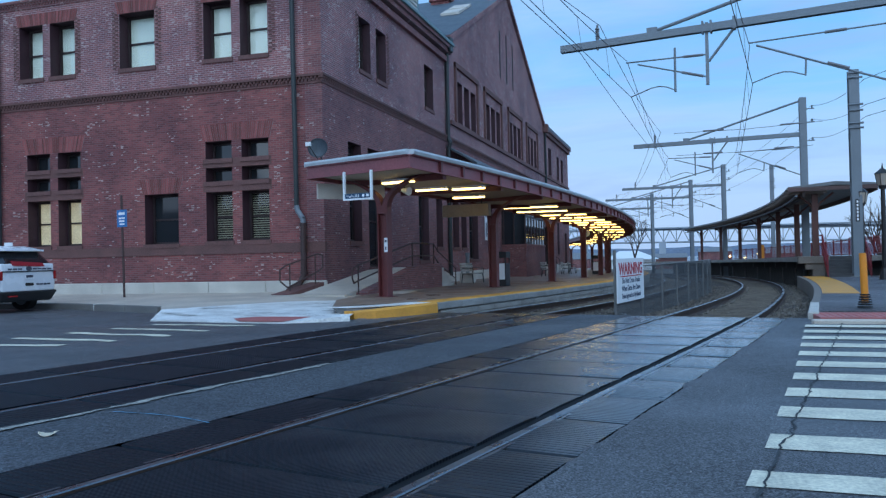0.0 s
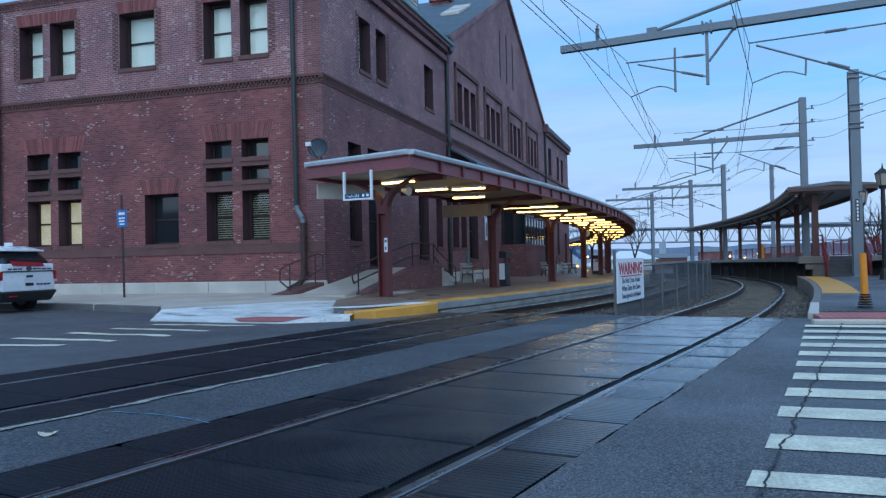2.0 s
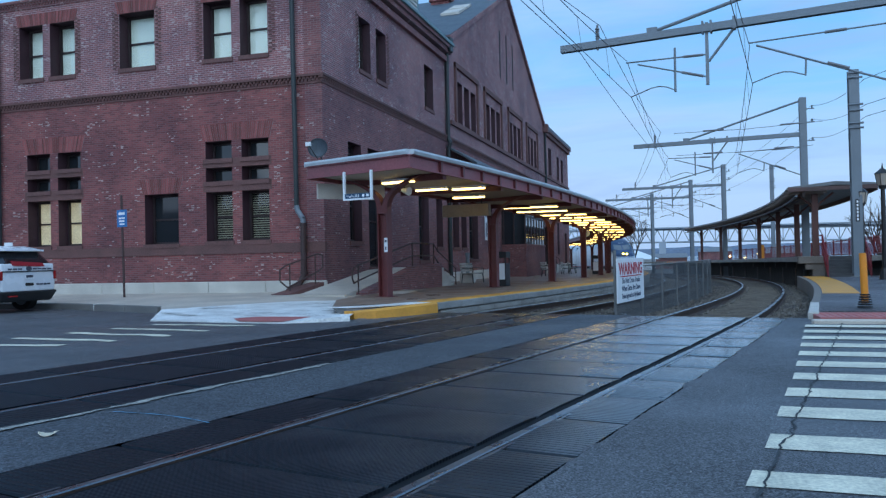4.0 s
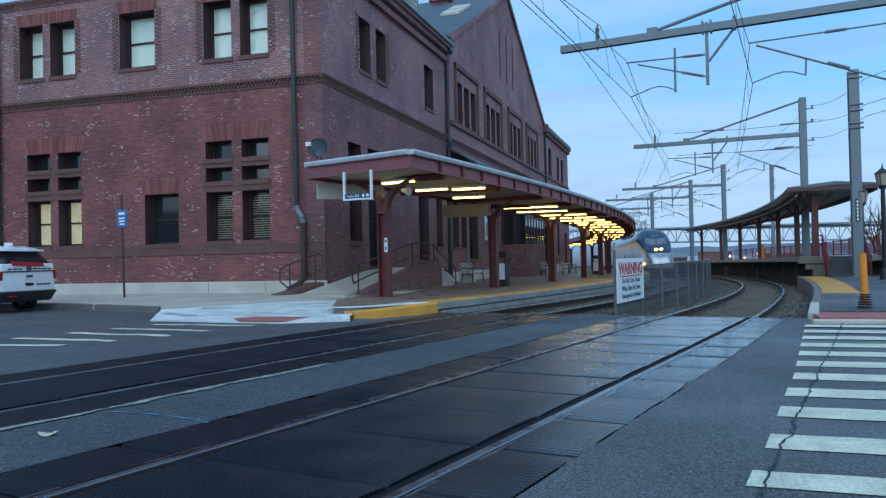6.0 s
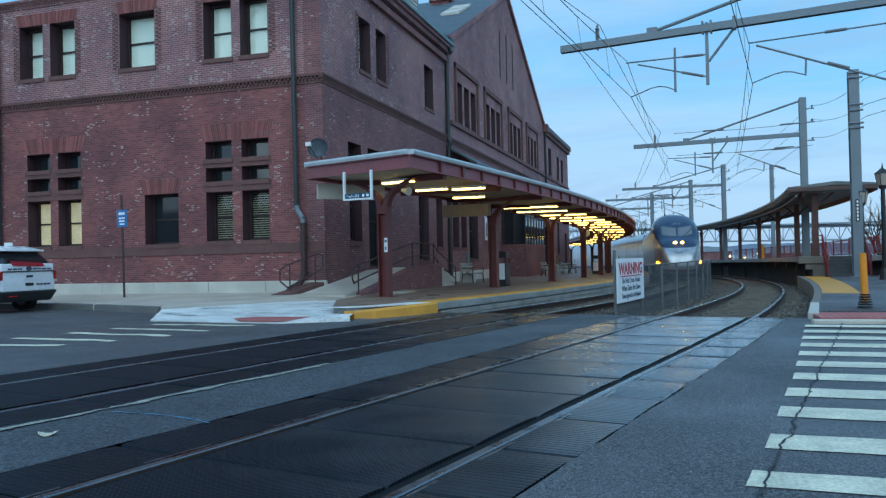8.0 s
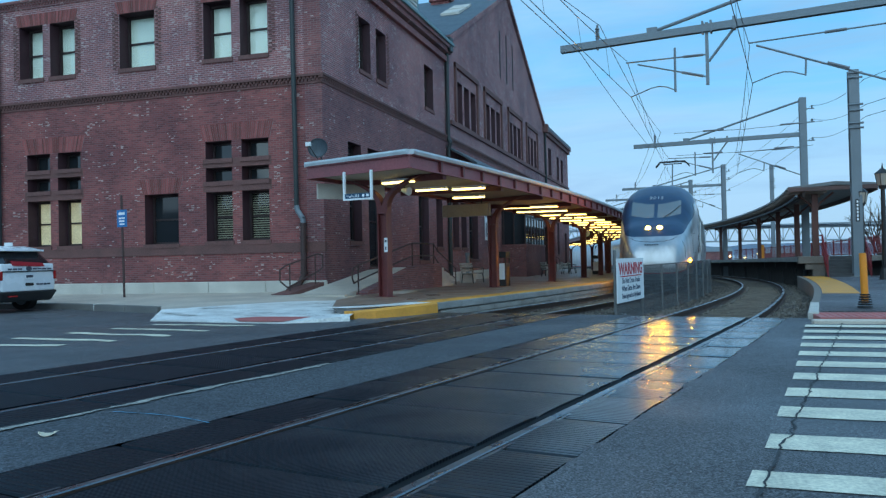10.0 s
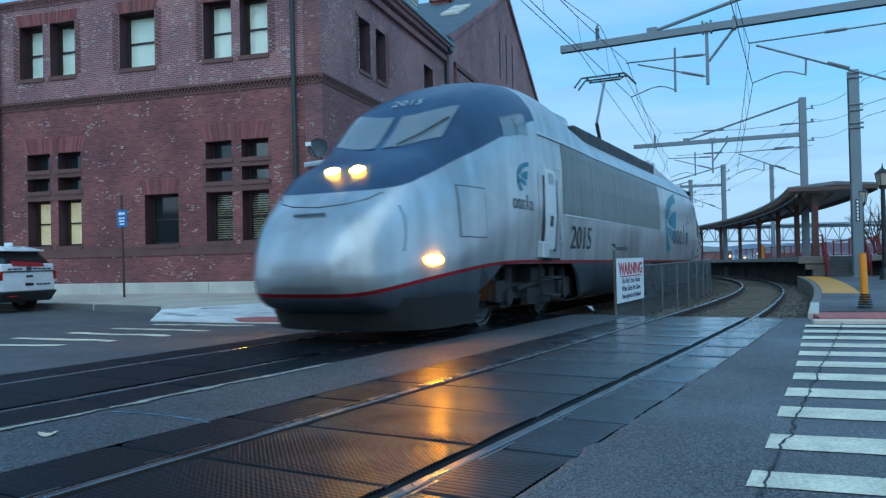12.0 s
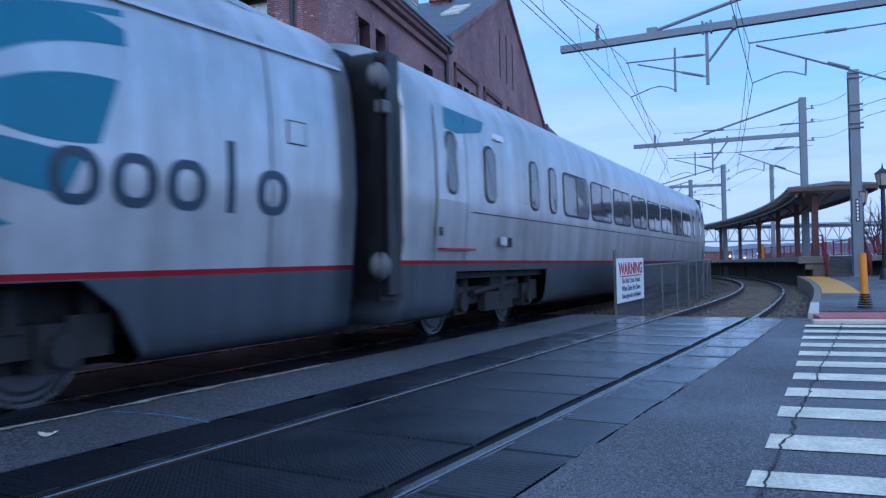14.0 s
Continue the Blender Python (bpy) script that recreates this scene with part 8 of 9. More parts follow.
def platform_furniture():
    M["slat"] = mat("pale weathered bench slat", (0.34, 0.33, 0.30), 0.7, var=0.3, scale=4, fine=30)
    b = bench()
    b.matrix_basis = at_plat(22.5, -7.6, 0.03) @ Matrix.Rotation(radians(90), 4, "Z")
    for s, o, a in ((37.0, -7.4, 90), (40.0, -7.9, 90), (46.0, -7.4, 90), (51.5, -7.4, 90)):
        copy_thing(b, at_plat(s, o, 0.03) @ Matrix.Rotation(radians(a), 4, "Z"))
    c = litter_bin()
    c.matrix_basis = at_plat(18.0, -4.75, 0.02)
    copy_thing(c, at_plat(44.0, -5.2, 0.02))
    # platform steps with rails in front of the hall doors, and a low service post
    for y, lab in ((55.2, "granite steps with dark rails beside the bay"),):
        st = empty("door_steps", label=lab, category="steps")
        for k in range(5):
            part("step", bevelled(boxes((BX + 0.02, BX + 1.9 - 0.3 * k, y, y + 1.8, 0.02 + 0.2 * k, 0.22 + 0.2 * k)), 0.01, 1), M["granite"], st)
        for yy in (y + 0.08, y + 1.72):
            part("hand_rail", rods([(BX + 2.0, yy, 0.1), (BX + 2.0, yy, 0.98), (BX + 0.6, yy, 1.95), (BX + 0.1, yy, 1.95)], 0.022), M["black"], st)
            part("lower_rail", rods([(BX + 2.0, yy, 0.55), (BX + 0.6, yy, 1.5), (BX + 0.1, yy, 1.5)], 0.018), M["black"], st)
    g = empty("service_post", pose(BX + 1.4, 33.6, 0.1), "grey steel service post on a concrete block", "post")
    part("block", bevelled(boxes((-0.3, 0.3, -0.3, 0.3, 0, 0.45)), 0.02, 1), M["granite"], g)
    bm = bmesh.new()
    rod(bm, (0, 0, 0.45), (0, 0, 1.25), 0.09, n=12)
    rod(bm, (0, 0, 1.25), (0, 0, 1.34), 0.12, n=12)
    part("tube", bm, M["steel"], g)
    ps = empty("wall_poster", label="white vertical notice on the brick wall", category="notice")
    part("sheet", boxes((BX + 0.01, BX + 0.04, 42.45, 42.95, 2.2, 4.1)), M["sign_white"], ps)
    part("text_bars", boxes((BX + 0.041, BX + 0.045, 42.55, 42.85, 3.5, 3.9), (BX + 0.041, BX + 0.045, 42.6, 42.8, 2.4, 3.2)), M["ink_dark"], ps)
    dr = empty("platform_clock", at_plat(42.0, -5.6, 0.0), "round platform clock hung under the canopy", "clock")
    bm = bmesh.new()
    rod(bm, (0, -0.06, 2.75), (0, 0.06, 2.75), 0.28, n=24)
    part("case", bm, M["black"], dr)
    bm = bmesh.new()
    rod(bm, (0, -0.066, 2.75), (0, -0.061, 2.75), 0.22, n=24)
    part("dial", bm, M["sign_white"], dr)
    part("hanger", rods([(0, 0, 3.0), (0, 0, 3.25)], 0.02), M["black"], dr)


# ---------------- the right-hand side: pavement, high platform, lamps ----------------
def right_side():
    pts = [(5.95, 6.2), (5.85, 9.0), (5.82, 13.1), (5.80, 18), (5.78, 23.3), (5.75, 29.2)]
    outl = []
    for o, s in pts:
        p = track(s, o)[0]
        outl.append((p.x, p.y))
    outl = [(60, 15.6), (6.0, 15.32), (2.25, 15.32)] + outl + [(12, 39.0), (60, 44)]
    slab("pavement", [(x, y) for x, y in outl], 0.10, -0.9, M["footway"], "dark asphalt footway beside the outer track", "pavement", lambda x, y: -0.0025 * max(0, y - 17))
    # yellow tactile strip, as separate mats
    ys = empty("tactile_strip", label="yellow tactile warning strip along the footway edge", category="tactile paving", kind="structure")
    s = 13.1
    while s < 28.6:
        a, b = track(s, 6.0)[0], track(s + 0.6, 6.0)[0]
        w = 0.85 + 0.0 * s
        z = lambda p: 0.10 - 0.0025 * max(0, p.y - 17) + 0.012
        bm = bmesh.new()
        o0 = interp(s, [(13, 5.90), (18, 5.88), (24, 5.86), (30, 5.84)])
        o1 = interp(s + 0.6, [(13, 5.90), (18, 5.88), (24, 5.86), (30, 5.84)])
        q = [track(s + 0.01, o0)[0], track(s + 0.01, o0 + w)[0], track(s + 0.59, o1 + w)[0], track(s + 0.59, o1)[0]]
        up = [bm.verts.new((p.x, p.y, z(p))) for p in q]
        dn = [bm.verts.new((p.x, p.y, z(p) - 0.03)) for p in q]
        bm.faces.new(up)
        for i in range(4):
            j = (i + 1) % 4
            bm.faces.new((up[i], up[j], dn[j], dn[i]))
        part("tactile_mat", bm, M["yellow"], ys)
        s += 0.6
    # kerb along the tracks
    kb = empty("kerb", label="pale granite kerb between footway and ballast", category="kerb", kind="structure")
    for (oa, sa), (ob_, sb) in zip(pts[:-1], pts[1:]):
        n = max(1, round((sb - sa) / 1.6))
        for k in range(n):
            u, v = k / n, (k + 1) / n
            a, b = track(sa + (sb - sa) * u, oa + (ob_ - oa) * u)[0], track(sa + (sb - sa) * v, oa + (ob_ - oa) * v)[0]
            d = b - a
            bm = boxes((-0.12, 0.06, 0.008, d.length - 0.008, -0.55, 0.012))
            bevelled(bm, 0.02, 1)
            o = part("kerb_stone", bm, M["granite" if sa < 8 else "conc_brown"], kb)
            z0 = 0.10 - 0.0025 * max(0, a.y - 17)
            o.matrix_basis = Matrix.Translation((a.x, a.y, z0)) @ Matrix.Rotation(-math.atan2(d.x, d.y), 4, "Z")
    # red dome mat where the crosswalk meets the footway
    rd = empty("dropped_kerb", label="dropped kerb with red tactile mat at the crosswalk", category="kerb ramp", kind="structure")
    part("kerb_face", bevelled(boxes((2.0, 6.0, 13.9, 14.14, -0.2, 0.05)), 0.02, 1), M["concrete"], rd)
    bm = boxes((2.15, 6.0, 14.15, 15.3, -0.2, 0.075))
    part("mat", bm, M["red_dome"], rd)
    bm = bmesh.new()
    for i in range(30):
        for j in range(9):
            x, y = 2.28 + i * 0.12, 14.25 + j * 0.12
            rod(bm, (x, y, 0.074), (x, y, 0.084), 0.025, 0.016, n=6)
    part("domes", bm, M["red_dome"], rd)
    # flexible orange post
    b = empty("delineator_post", pose(3.18, 15.95, 0.10), "orange flexible delineator post on a black sprung base", "bollard")
    bm = bmesh.new()
    rod(bm, (0, 0, 0.10), (-0.02, 0, 1.02), 0.066, 0.062, n=16)
    part("tube", bm, M["orange"], b)
    bm = bmesh.new()
    for k in range(6):
        rod(bm, (0, 0, 0.02 + 0.045 * k), (0, 0, 0.045 + 0.045 * k), 0.13 - 0.008 * k, n=16)
    part("spring_base", bm, M["black"], b)


def high_platform():
    """The raised platform of the outer track, with its steps, red rails and canopy."""
    p = empty("high_platform", label="raised concrete platform on piers beside the outer track", category="platform", kind="structure")
    dz = lambda s: 0.95 - 0.0105 * (s - 29)
    def dk(s, o, h=0.0):
        q = track(s, o)[0]
        return Vector((q.x, q.y, dz(s) + h))
    bm = bmesh.new()
    S = [29.6 + 2.4 * k for k in range(30)]
    prof = [(5.72, 0.0), (10.6, 0.0), (10.6, -0.24), (5.72, -0.24)]
    rings = [[bm.verts.new(dk(s, o, h)) for o, h in prof] for s in S]
    for a, b in zip(rings[:-1], rings[1:]):
        for i in range(4):
            j = (i + 1) % 4
            bm.faces.new((a[i], a[j], b[j], b[i]))
    bm.faces.new(rings[0])
    bm.faces.new(rings[-1][::-1])
    part("deck", bm, M["deck_concrete"], p)
    for k in range(14):
        s = 31.0 + 4.6 * k
        m = at_track(s, 7.4)
        z = dz(s)
        bm = boxes((0.0, 2.6, -0.25, 0.25, -2.2, z - 0.24), (-1.2, 0.0, -0.12, 0.12, z - 0.62, z - 0.24))
        # piers take the dark step colour in place of shade under the deck
        o = part("pier", bm, M["step_dark"], p)
        o.matrix_basis = Matrix.Translation((m.translation.x, m.translation.y, 0)) @ Matrix.Rotation(-track(s)[1], 4, "Z")
    m = at_track(29.4, 5.9)
    o = part("end_block", bevelled(boxes((-0.2, 1.1, -0.3, 0.3, 0.62, 0.95), (0.1, 1.0, -0.2, 0.25, 0.35, 0.62), (0.4, 1.0, -0.2, 0.25, -0.6, 0.35)), 0.02, 1), M["conc_brown"], p)
    o.matrix_basis = Matrix.Translation((m.translation.x, m.translation.y, 0)) @ Matrix.Rotation(-track(29.4)[1], 4, "Z")
    st = empty("platform_steps", Matrix.Translation(track(29.5, 7.55)[0].xy.to_3d()) @ Matrix.Rotation(-track(29.5)[1], 4, "Z"), "concrete steps with red railings up to the raised platform", "steps")
    for k in range(7):
        part("step", boxes((-0.75, 0.75, -2.1 + 0.3 * k, 0.0, -0.12 + 0.152 * k, -0.12 + 0.152 * (k + 1) - 0.004)), M["step_dark"], st)
    for x in (-0.82, 0.82):
        bm = bmesh.new()
        for h in (0.95, 0.5):
            rods([(x, -2.2, 0.0 + h), (x, 0.0, 0.95 + h), (x, 1.0, 0.95 + h)], 0.035, 8, bm)
        part("red_rail", bm, M["rail_red"], st)
        for k in range(9):
            y = -2.2 + 0.275 * k
            part("baluster", rods([(x, y, 0.0 + 0.43 * (y + 2.2)), (x, y, 0.95 + 0.43 * (y + 2.2))], 0.016), M["rail_red"], st)
    # ramp with red panels on the right
    rp = empty("access_ramp", Matrix.Translation(track(27.0, 9.6)[0].xy.to_3d()) @ Matrix.Rotation(-track(29.5)[1], 4, "Z"), "concrete access ramp with red picket railing", "ramp")
    bm = bmesh.new()
    prof = [(-11.0, -0.25), (-11.0, -0.05), (3.0, 0.95), (3.0, 0.6)]
    a = [bm.verts.new((-0.1, y, z)) for y, z in prof]
    b = [bm.verts.new((1.6, y, z)) for y, z in prof]
    bm.faces.new(a)
    bm.faces.new(b[::-1])
    for i in range(4):
        j = (i + 1) % 4
        bm.faces.new((a[i], a[j], b[j], b[i]))
    part("slab", bm, M["conc_dark"], rp)
    for x in (-0.05, 1.55):
        bm = bmesh.new()
        for h in (1.05, 0.12):
            rods([(x, -11, -0.05 + h), (x, 3.0, 0.95 + h)], 0.03, 8, bm)
        part("red_rail", bm, M["rail_red"], rp)
        for k in range(70):
            y = -11 + 0.2 * k
            z = -0.05 + (y + 11) / 14
            part("picket", boxes((x - 0.012, x + 0.012, y - 0.02, y + 0.02, z + 0.12, z + 1.05)), M["rail_red"], rp)
    # back railing of the deck
    bk = empty("platform_railing", label="red metal picket railing along the back of the raised platform", category="railing")
    for k in range(24):
        s = 30.0 + 2.0 * k
        bm = bmesh.new()
        a, b = dk(s, 10.4), dk(s + 2.0, 10.4)
        for h in (1.05, 0.15):
            rod(bm, a + Vector((0, 0, h)), b + Vector((0, 0, h)), 0.03)
        for j in range(10):
            q = a.lerp(b, j / 10)
            rod(bm, q + Vector((0, 0, 0.15)), q + Vector((0, 0, 1.05)), 0.013, n=5)
        rod(bm, a, a + Vector((0, 0, 1.15)), 0.04)
        part("railing_bay", bm, M["rail_red"], bk)
    # canopy
    c = empty("platform_canopy", label="weathered wooden canopy on brown posts over the raised platform", category="canopy")
    def cp(s, o, z):
        q = track(s, o)[0]
        return Vector((q.x, q.y, z - 0.004 * max(0, s - 50)))
    S = [29.2 + 2.2 * k for k in range(24)]
    for nm, prof, mt in (("roof", [(5.35, 4.02), (5.35, 4.12), (7.3, 4.30), (8.95, 4.16), (8.95, 4.06), (7.3, 4.14)], "roof_felt"),
                         ("fascia", [(5.30, 4.00), (5.30, 4.06), (5.39, 4.06), (5.39, 4.00)], "roof_edge_dull"),
                         ("eaves_beam", [(5.95, 3.66), (5.95, 3.99), (6.05, 3.99), (6.05, 3.66)], "beam_dark"),
                         ("gutter", [(5.66, 3.66), (5.66, 3.73), (5.74, 3.73), (5.74, 3.66)], "steel"),
                         ("fascia", [(8.93, 3.82), (8.93, 4.06), (8.99, 4.06), (8.99, 3.82)], "canopy_wood")):
        bm = bmesh.new()
        rings = [[bm.verts.new(cp(s, o, z)) for o, z in prof] for s in S]
        k = len(prof)
        for a, b in zip(rings[:-1], rings[1:]):
            for i in range(k):
                j = (i + 1) % k
                bm.faces.new((a[i], a[j], b[j], b[i]))
        bm.faces.new(rings[0])
        bm.faces.new(rings[-1][::-1])
        part(nm, bm, M[mt], c)
    a, b = cp(29.15, 5.35, 3.90), cp(29.15, 8.95, 3.90)
    bm = bmesh.new()
    d = (b - a)
    vs = [bm.verts.new(q + Vector((0, dy, zz))) for zz in (0, 0.18) for q, dy in ((a, -0.05), (b, -0.05), (b, 0.03), (a, 0.03))]
    for f in ((0, 3, 2, 1), (4, 5, 6, 7), (0, 1, 5, 4), (1, 2, 6, 5), (2, 3, 7, 6), (3, 0, 4, 7)):
        bm.faces.new([vs[i] for i in f])
    part("end_fascia", bm, M["canopy_wood"], c)
    for k in range(39):
        s = 29.6 + 1.28 * k
        q, h = track(s, 0.0)
        bm = boxes((5.28, 7.0, -0.055, 0.055, 3.80, 3.985), m=Matrix.Translation((q.x, q.y, -0.004 * max(0, s - 50))) @ Matrix.Rotation(-h, 4, "Z"))
        part("rafter", bm, M["rafter_wood"], c)
    for k in range(7):
        s = 29.9 + 7.7 * k
        z0 = dz(s)
        q = cp(s, 6.5, 0)
        bm = bmesh.new()
        box(bm, q.x - 0.13, q.x + 0.13, q.y - 0.13, q.y + 0.13, z0, 3.9)
        part("post", bm, M["post_brown"], c)
        bm = bmesh.new()
        for sgn in (-1, 1):
            rods([(q.x, q.y, 3.0), (q.x + sgn * 0.25, q.y + sgn * 0.02, 3.4), (q.x + sgn * 0.8, q.y, 3.85)], 0.05, 6, bm)
        part("bracket", bm, M["post_brown"], c)
    y = empty("ticket_machine", Matrix.Translation(dk(56.0, 7.2)), "tall yellow machine standing on the raised platform", "machine")
    part("cabinet", bevelled(boxes((-0.2, 0.2, -0.2, 0.2, 0, 1.1)), 0.03, 2), M["orange"], y)


def lantern_post(x, y, z0, h, label):
    l = empty("street_lamp", pose(x, y, z0), label, "street lamp", group="lantern posts")
    bm = bmesh.new()
    rod(bm, (0, 0, 0), (0, 0, 0.5), 0.22, 0.13, n=12)
    rod(bm, (0, 0, 0.5), (0, 0, h - 0.85), 0.10, 0.075, n=12)
    rod(bm, (0, 0, h - 0.85), (0, 0, h - 0.72), 0.13, 0.16, n=12)
    part("post", bm, M["black"], l)
    bm = bmesh.new()
    rod(bm, (0, 0, h - 0.72), (0, 0, h - 0.28), 0.17, 0.25, n=6)
    part("lantern", bm, M["lamp_glass"], l)
    bm = bmesh.new()
    for k in range(6):
        a = k * math.tau / 6
        rod(bm, (0.175 * math.cos(a), 0.175 * math.sin(a), h - 0.72), (0.255 * math.cos(a), 0.255 * math.sin(a), h - 0.28), 0.014, n=5)
    part("lantern_frame", bm, M["black"], l)
    bm = bmesh.new()
    rod(bm, (0, 0, h - 0.28), (0, 0, h - 0.08), 0.29, 0.06, n=6)
    rod(bm, (0, 0, h - 0.08), (0, 0, h + 0.14), 0.035, 0.008, n=6)
    part("cap", bm, M["black"], l)
    return l


# ---------------- vehicles ----------------
def suv():
    """A white estate police-style car seen from behind; local y points to its rear."""
    c = empty("parked_car", Matrix.Translation((-16.91, 16.74, 0.0)) @ Matrix.Rotation(radians(272), 4, "Z"), "white sport utility car with red stripe, parked at the kerb", "car")
    M["car_white"] = mat("white car paint", (0.74, 0.76, 0.79), 0.25, var=0.03, bump=0)
    M["car_glass"] = glass_mat("dark car glass", (0.012, 0.014, 0.018), 0.05, 0.8)
    M["tyre"] = mat("black tyre", (0.02, 0.02, 0.021), 0.8, bump=0.1)
    M["plastic"] = mat("black bumper plastic", (0.014, 0.015, 0.017), 0.6, bump=0.05)
    M["tail"] = mat("red tail lamp", (0.30, 0.012, 0.015), 0.2, bump=0)
    # lower body and greenhouse, lofted over stations along y (front to rear)
    def ring(bm, y, w0, w1, z0, z1, r=0.12):
        pts = [(-w0, z0), (-w0 * 1.02, (z0 + z1) * 0.5), (-w1, z1 - r * 0.4), (-w1 + r, z1), (w1 - r, z1), (w1, z1 - r * 0.4), (w0 * 1.02, (z0 + z1) * 0.5), (w0, z0)]
        return [bm.verts.new((x, y, z)) for x, z in pts]
    def body(stations, name, mt, label=""):
        bm = bmesh.new()
        rr = [ring(bm, *s) for s in stations]
        k = len(rr[0])
        for a, b in zip(rr[:-1], rr[1:]):
            for i in range(k):
                bm.faces.new((a[i], a[(i + 1) % k], b[(i + 1) % k], b[i]))
        bm.faces.new(rr[0])
        bm.faces.new(rr[-1][::-1])
        return part(name, bm, mt, c, label, smooth=False)
    lower = body([(-4.75, 0.80, 0.76, 0.45, 0.85), (-4.5, 0.95, 0.90, 0.35, 1.0), (-3.4, 0.99, 0.95, 0.30, 1.10), (-2.9, 1.0, 0.96, 0.30, 1.14), (-0.5, 1.0, 0.96, 0.30, 1.16), (-0.12, 0.98, 0.94, 0.42, 1.17), (0.0, 0.95, 0.90, 0.58, 1.14), (0.03, 0.88, 0.84, 0.62, 1.08)], "body", M["car_white"])
    cabin = [(-3.3, 0.90, 0.70, 1.12, 1.16), (-2.35, 0.93, 0.74, 1.12, 1.70), (-1.6, 0.94, 0.76, 1.12, 1.77), (-0.75, 0.94, 0.76, 1.12, 1.74), (-0.36, 0.93, 0.74, 1.12, 1.69), (-0.03, 0.93, 0.84, 1.12, 1.33)]
    body(cabin, "cabin", M["car_glass"])
    body([(-2.2, 0.76, 0.66, 1.70, 1.77), (-1.5, 0.78, 0.68, 1.74, 1.81), (-0.6, 0.77, 0.68, 1.70, 1.78), (-0.20, 0.74, 0.64, 1.64, 1.71)], "roof", M["car_white"])
    part("spoiler", bevelled(boxes((-0.70, 0.70, -0.36, -0.10, 1.63, 1.68)), 0.02, 2), M["car_white"], c)
    bm = boxes((-0.98, 0.98, -0.45, 0.10, 0.28, 0.56))
    for v in bm.verts:
        if v.co.z < 0.4:
            v.co.x *= 0.86
            v.co.y -= 0.10 if v.co.y > 0 else 0.0
    part("bumper", bevelled(bm, 0.05, 3), M["plastic"], c)
    bm = boxes((-0.92, 0.92, -0.10, 0.05, 0.55, 1.30))
    for v in bm.verts:
        if v.co.z > 1 and v.co.y > 0:
            v.co.y -= 0.03
    gate = part("tailgate", bevelled(bm, 0.05, 3), M["car_white"], c, smooth=True)
    bm = bmesh.new()
    f = [bm.verts.new((x, y, z)) for y in (0.056, 0.018) for x, z in ((0.62, 1.37), (-0.45, 1.315), (-0.56, 1.215), (0.54, 1.245))]
    bm.faces.new(f[:4])
    bm.faces.new(f[:3:-1])
    for i in range(4):
        bm.faces.new((f[i], f[4 + i], f[4 + (i + 1) % 4], f[(i + 1) % 4]))
    part("red_stripe", bm, M["ink_red"], gate)
    for k in range(9):
        if k not in (4, 5):
            part("lettering_bar", boxes((-0.78 + 0.17 * k, -0.66 + 0.17 * k, 0.020, 0.046, 1.135, 1.175)), M["ink_dark"], gate)
    bm = bmesh.new()
    rod(bm, (0, 0.02, 1.165), (0, 0.052, 1.165), 0.06, n=18)
    for v in bm.verts:
        v.co.x *= 1.5
    part("badge", bm, M["ink_dark"], gate)
    part("trim_line", bevelled(boxes((-0.90, 0.90, 0.03, 0.062, 1.075, 1.105)), 0.006, 1), M["plastic"], gate)
    part("number_plate", boxes((-0.16, 0.16, 0.051, 0.060, 0.88, 1.03)), M["sign_white"], gate)
    part("number_bars", boxes((-0.12, 0.12, 0.0605, 0.063, 0.92, 0.99)), M["ink_dark"], gate)
    part("handle_recess", bevelled(boxes((-0.14, 0.14, 0.045, 0.058, 0.70, 0.78)), 0.01, 1), M["plastic"], gate)
    for k in range(4):
        part("lettering_bar", boxes((-0.74 + 0.13 * k, -0.64 + 0.13 * k, 0.045, 0.056, 0.71, 0.76)), M["ink_dark"], gate)
    part("reflector", boxes((0.45, 0.75, 0.07, 0.094, 0.42, 0.46)), M["tail"], c)
    for sx_ in (-1, 1):
        part("tail_lamp", bevelled(boxes((sx_ * 0.93 - 0.06, sx_ * 0.93 + 0.06, -0.30, 0.045, 0.86, 1.10)), 0.03, 2), M["tail"], c)
    for x in (-0.86, 0.86):
        for y in (-0.95, -3.85):
            bm = bmesh.new()
            rod(bm, (x - 0.12, y, 0.37), (x + 0.12, y, 0.37), 0.37, n=24)
            w = part("wheel", bm, M["tyre"], c)
            bm = bmesh.new()
            rod(bm, (x - 0.125, y, 0.37), (x + 0.125, y, 0.37), 0.23, n=16)
            part("rim", bm, M["steel"], w)
    part("antenna_fin", bevelled(boxes((-0.03, 0.03, -0.75, -0.5, 1.78, 1.88)), 0.01, 1), M["car_white"], c)


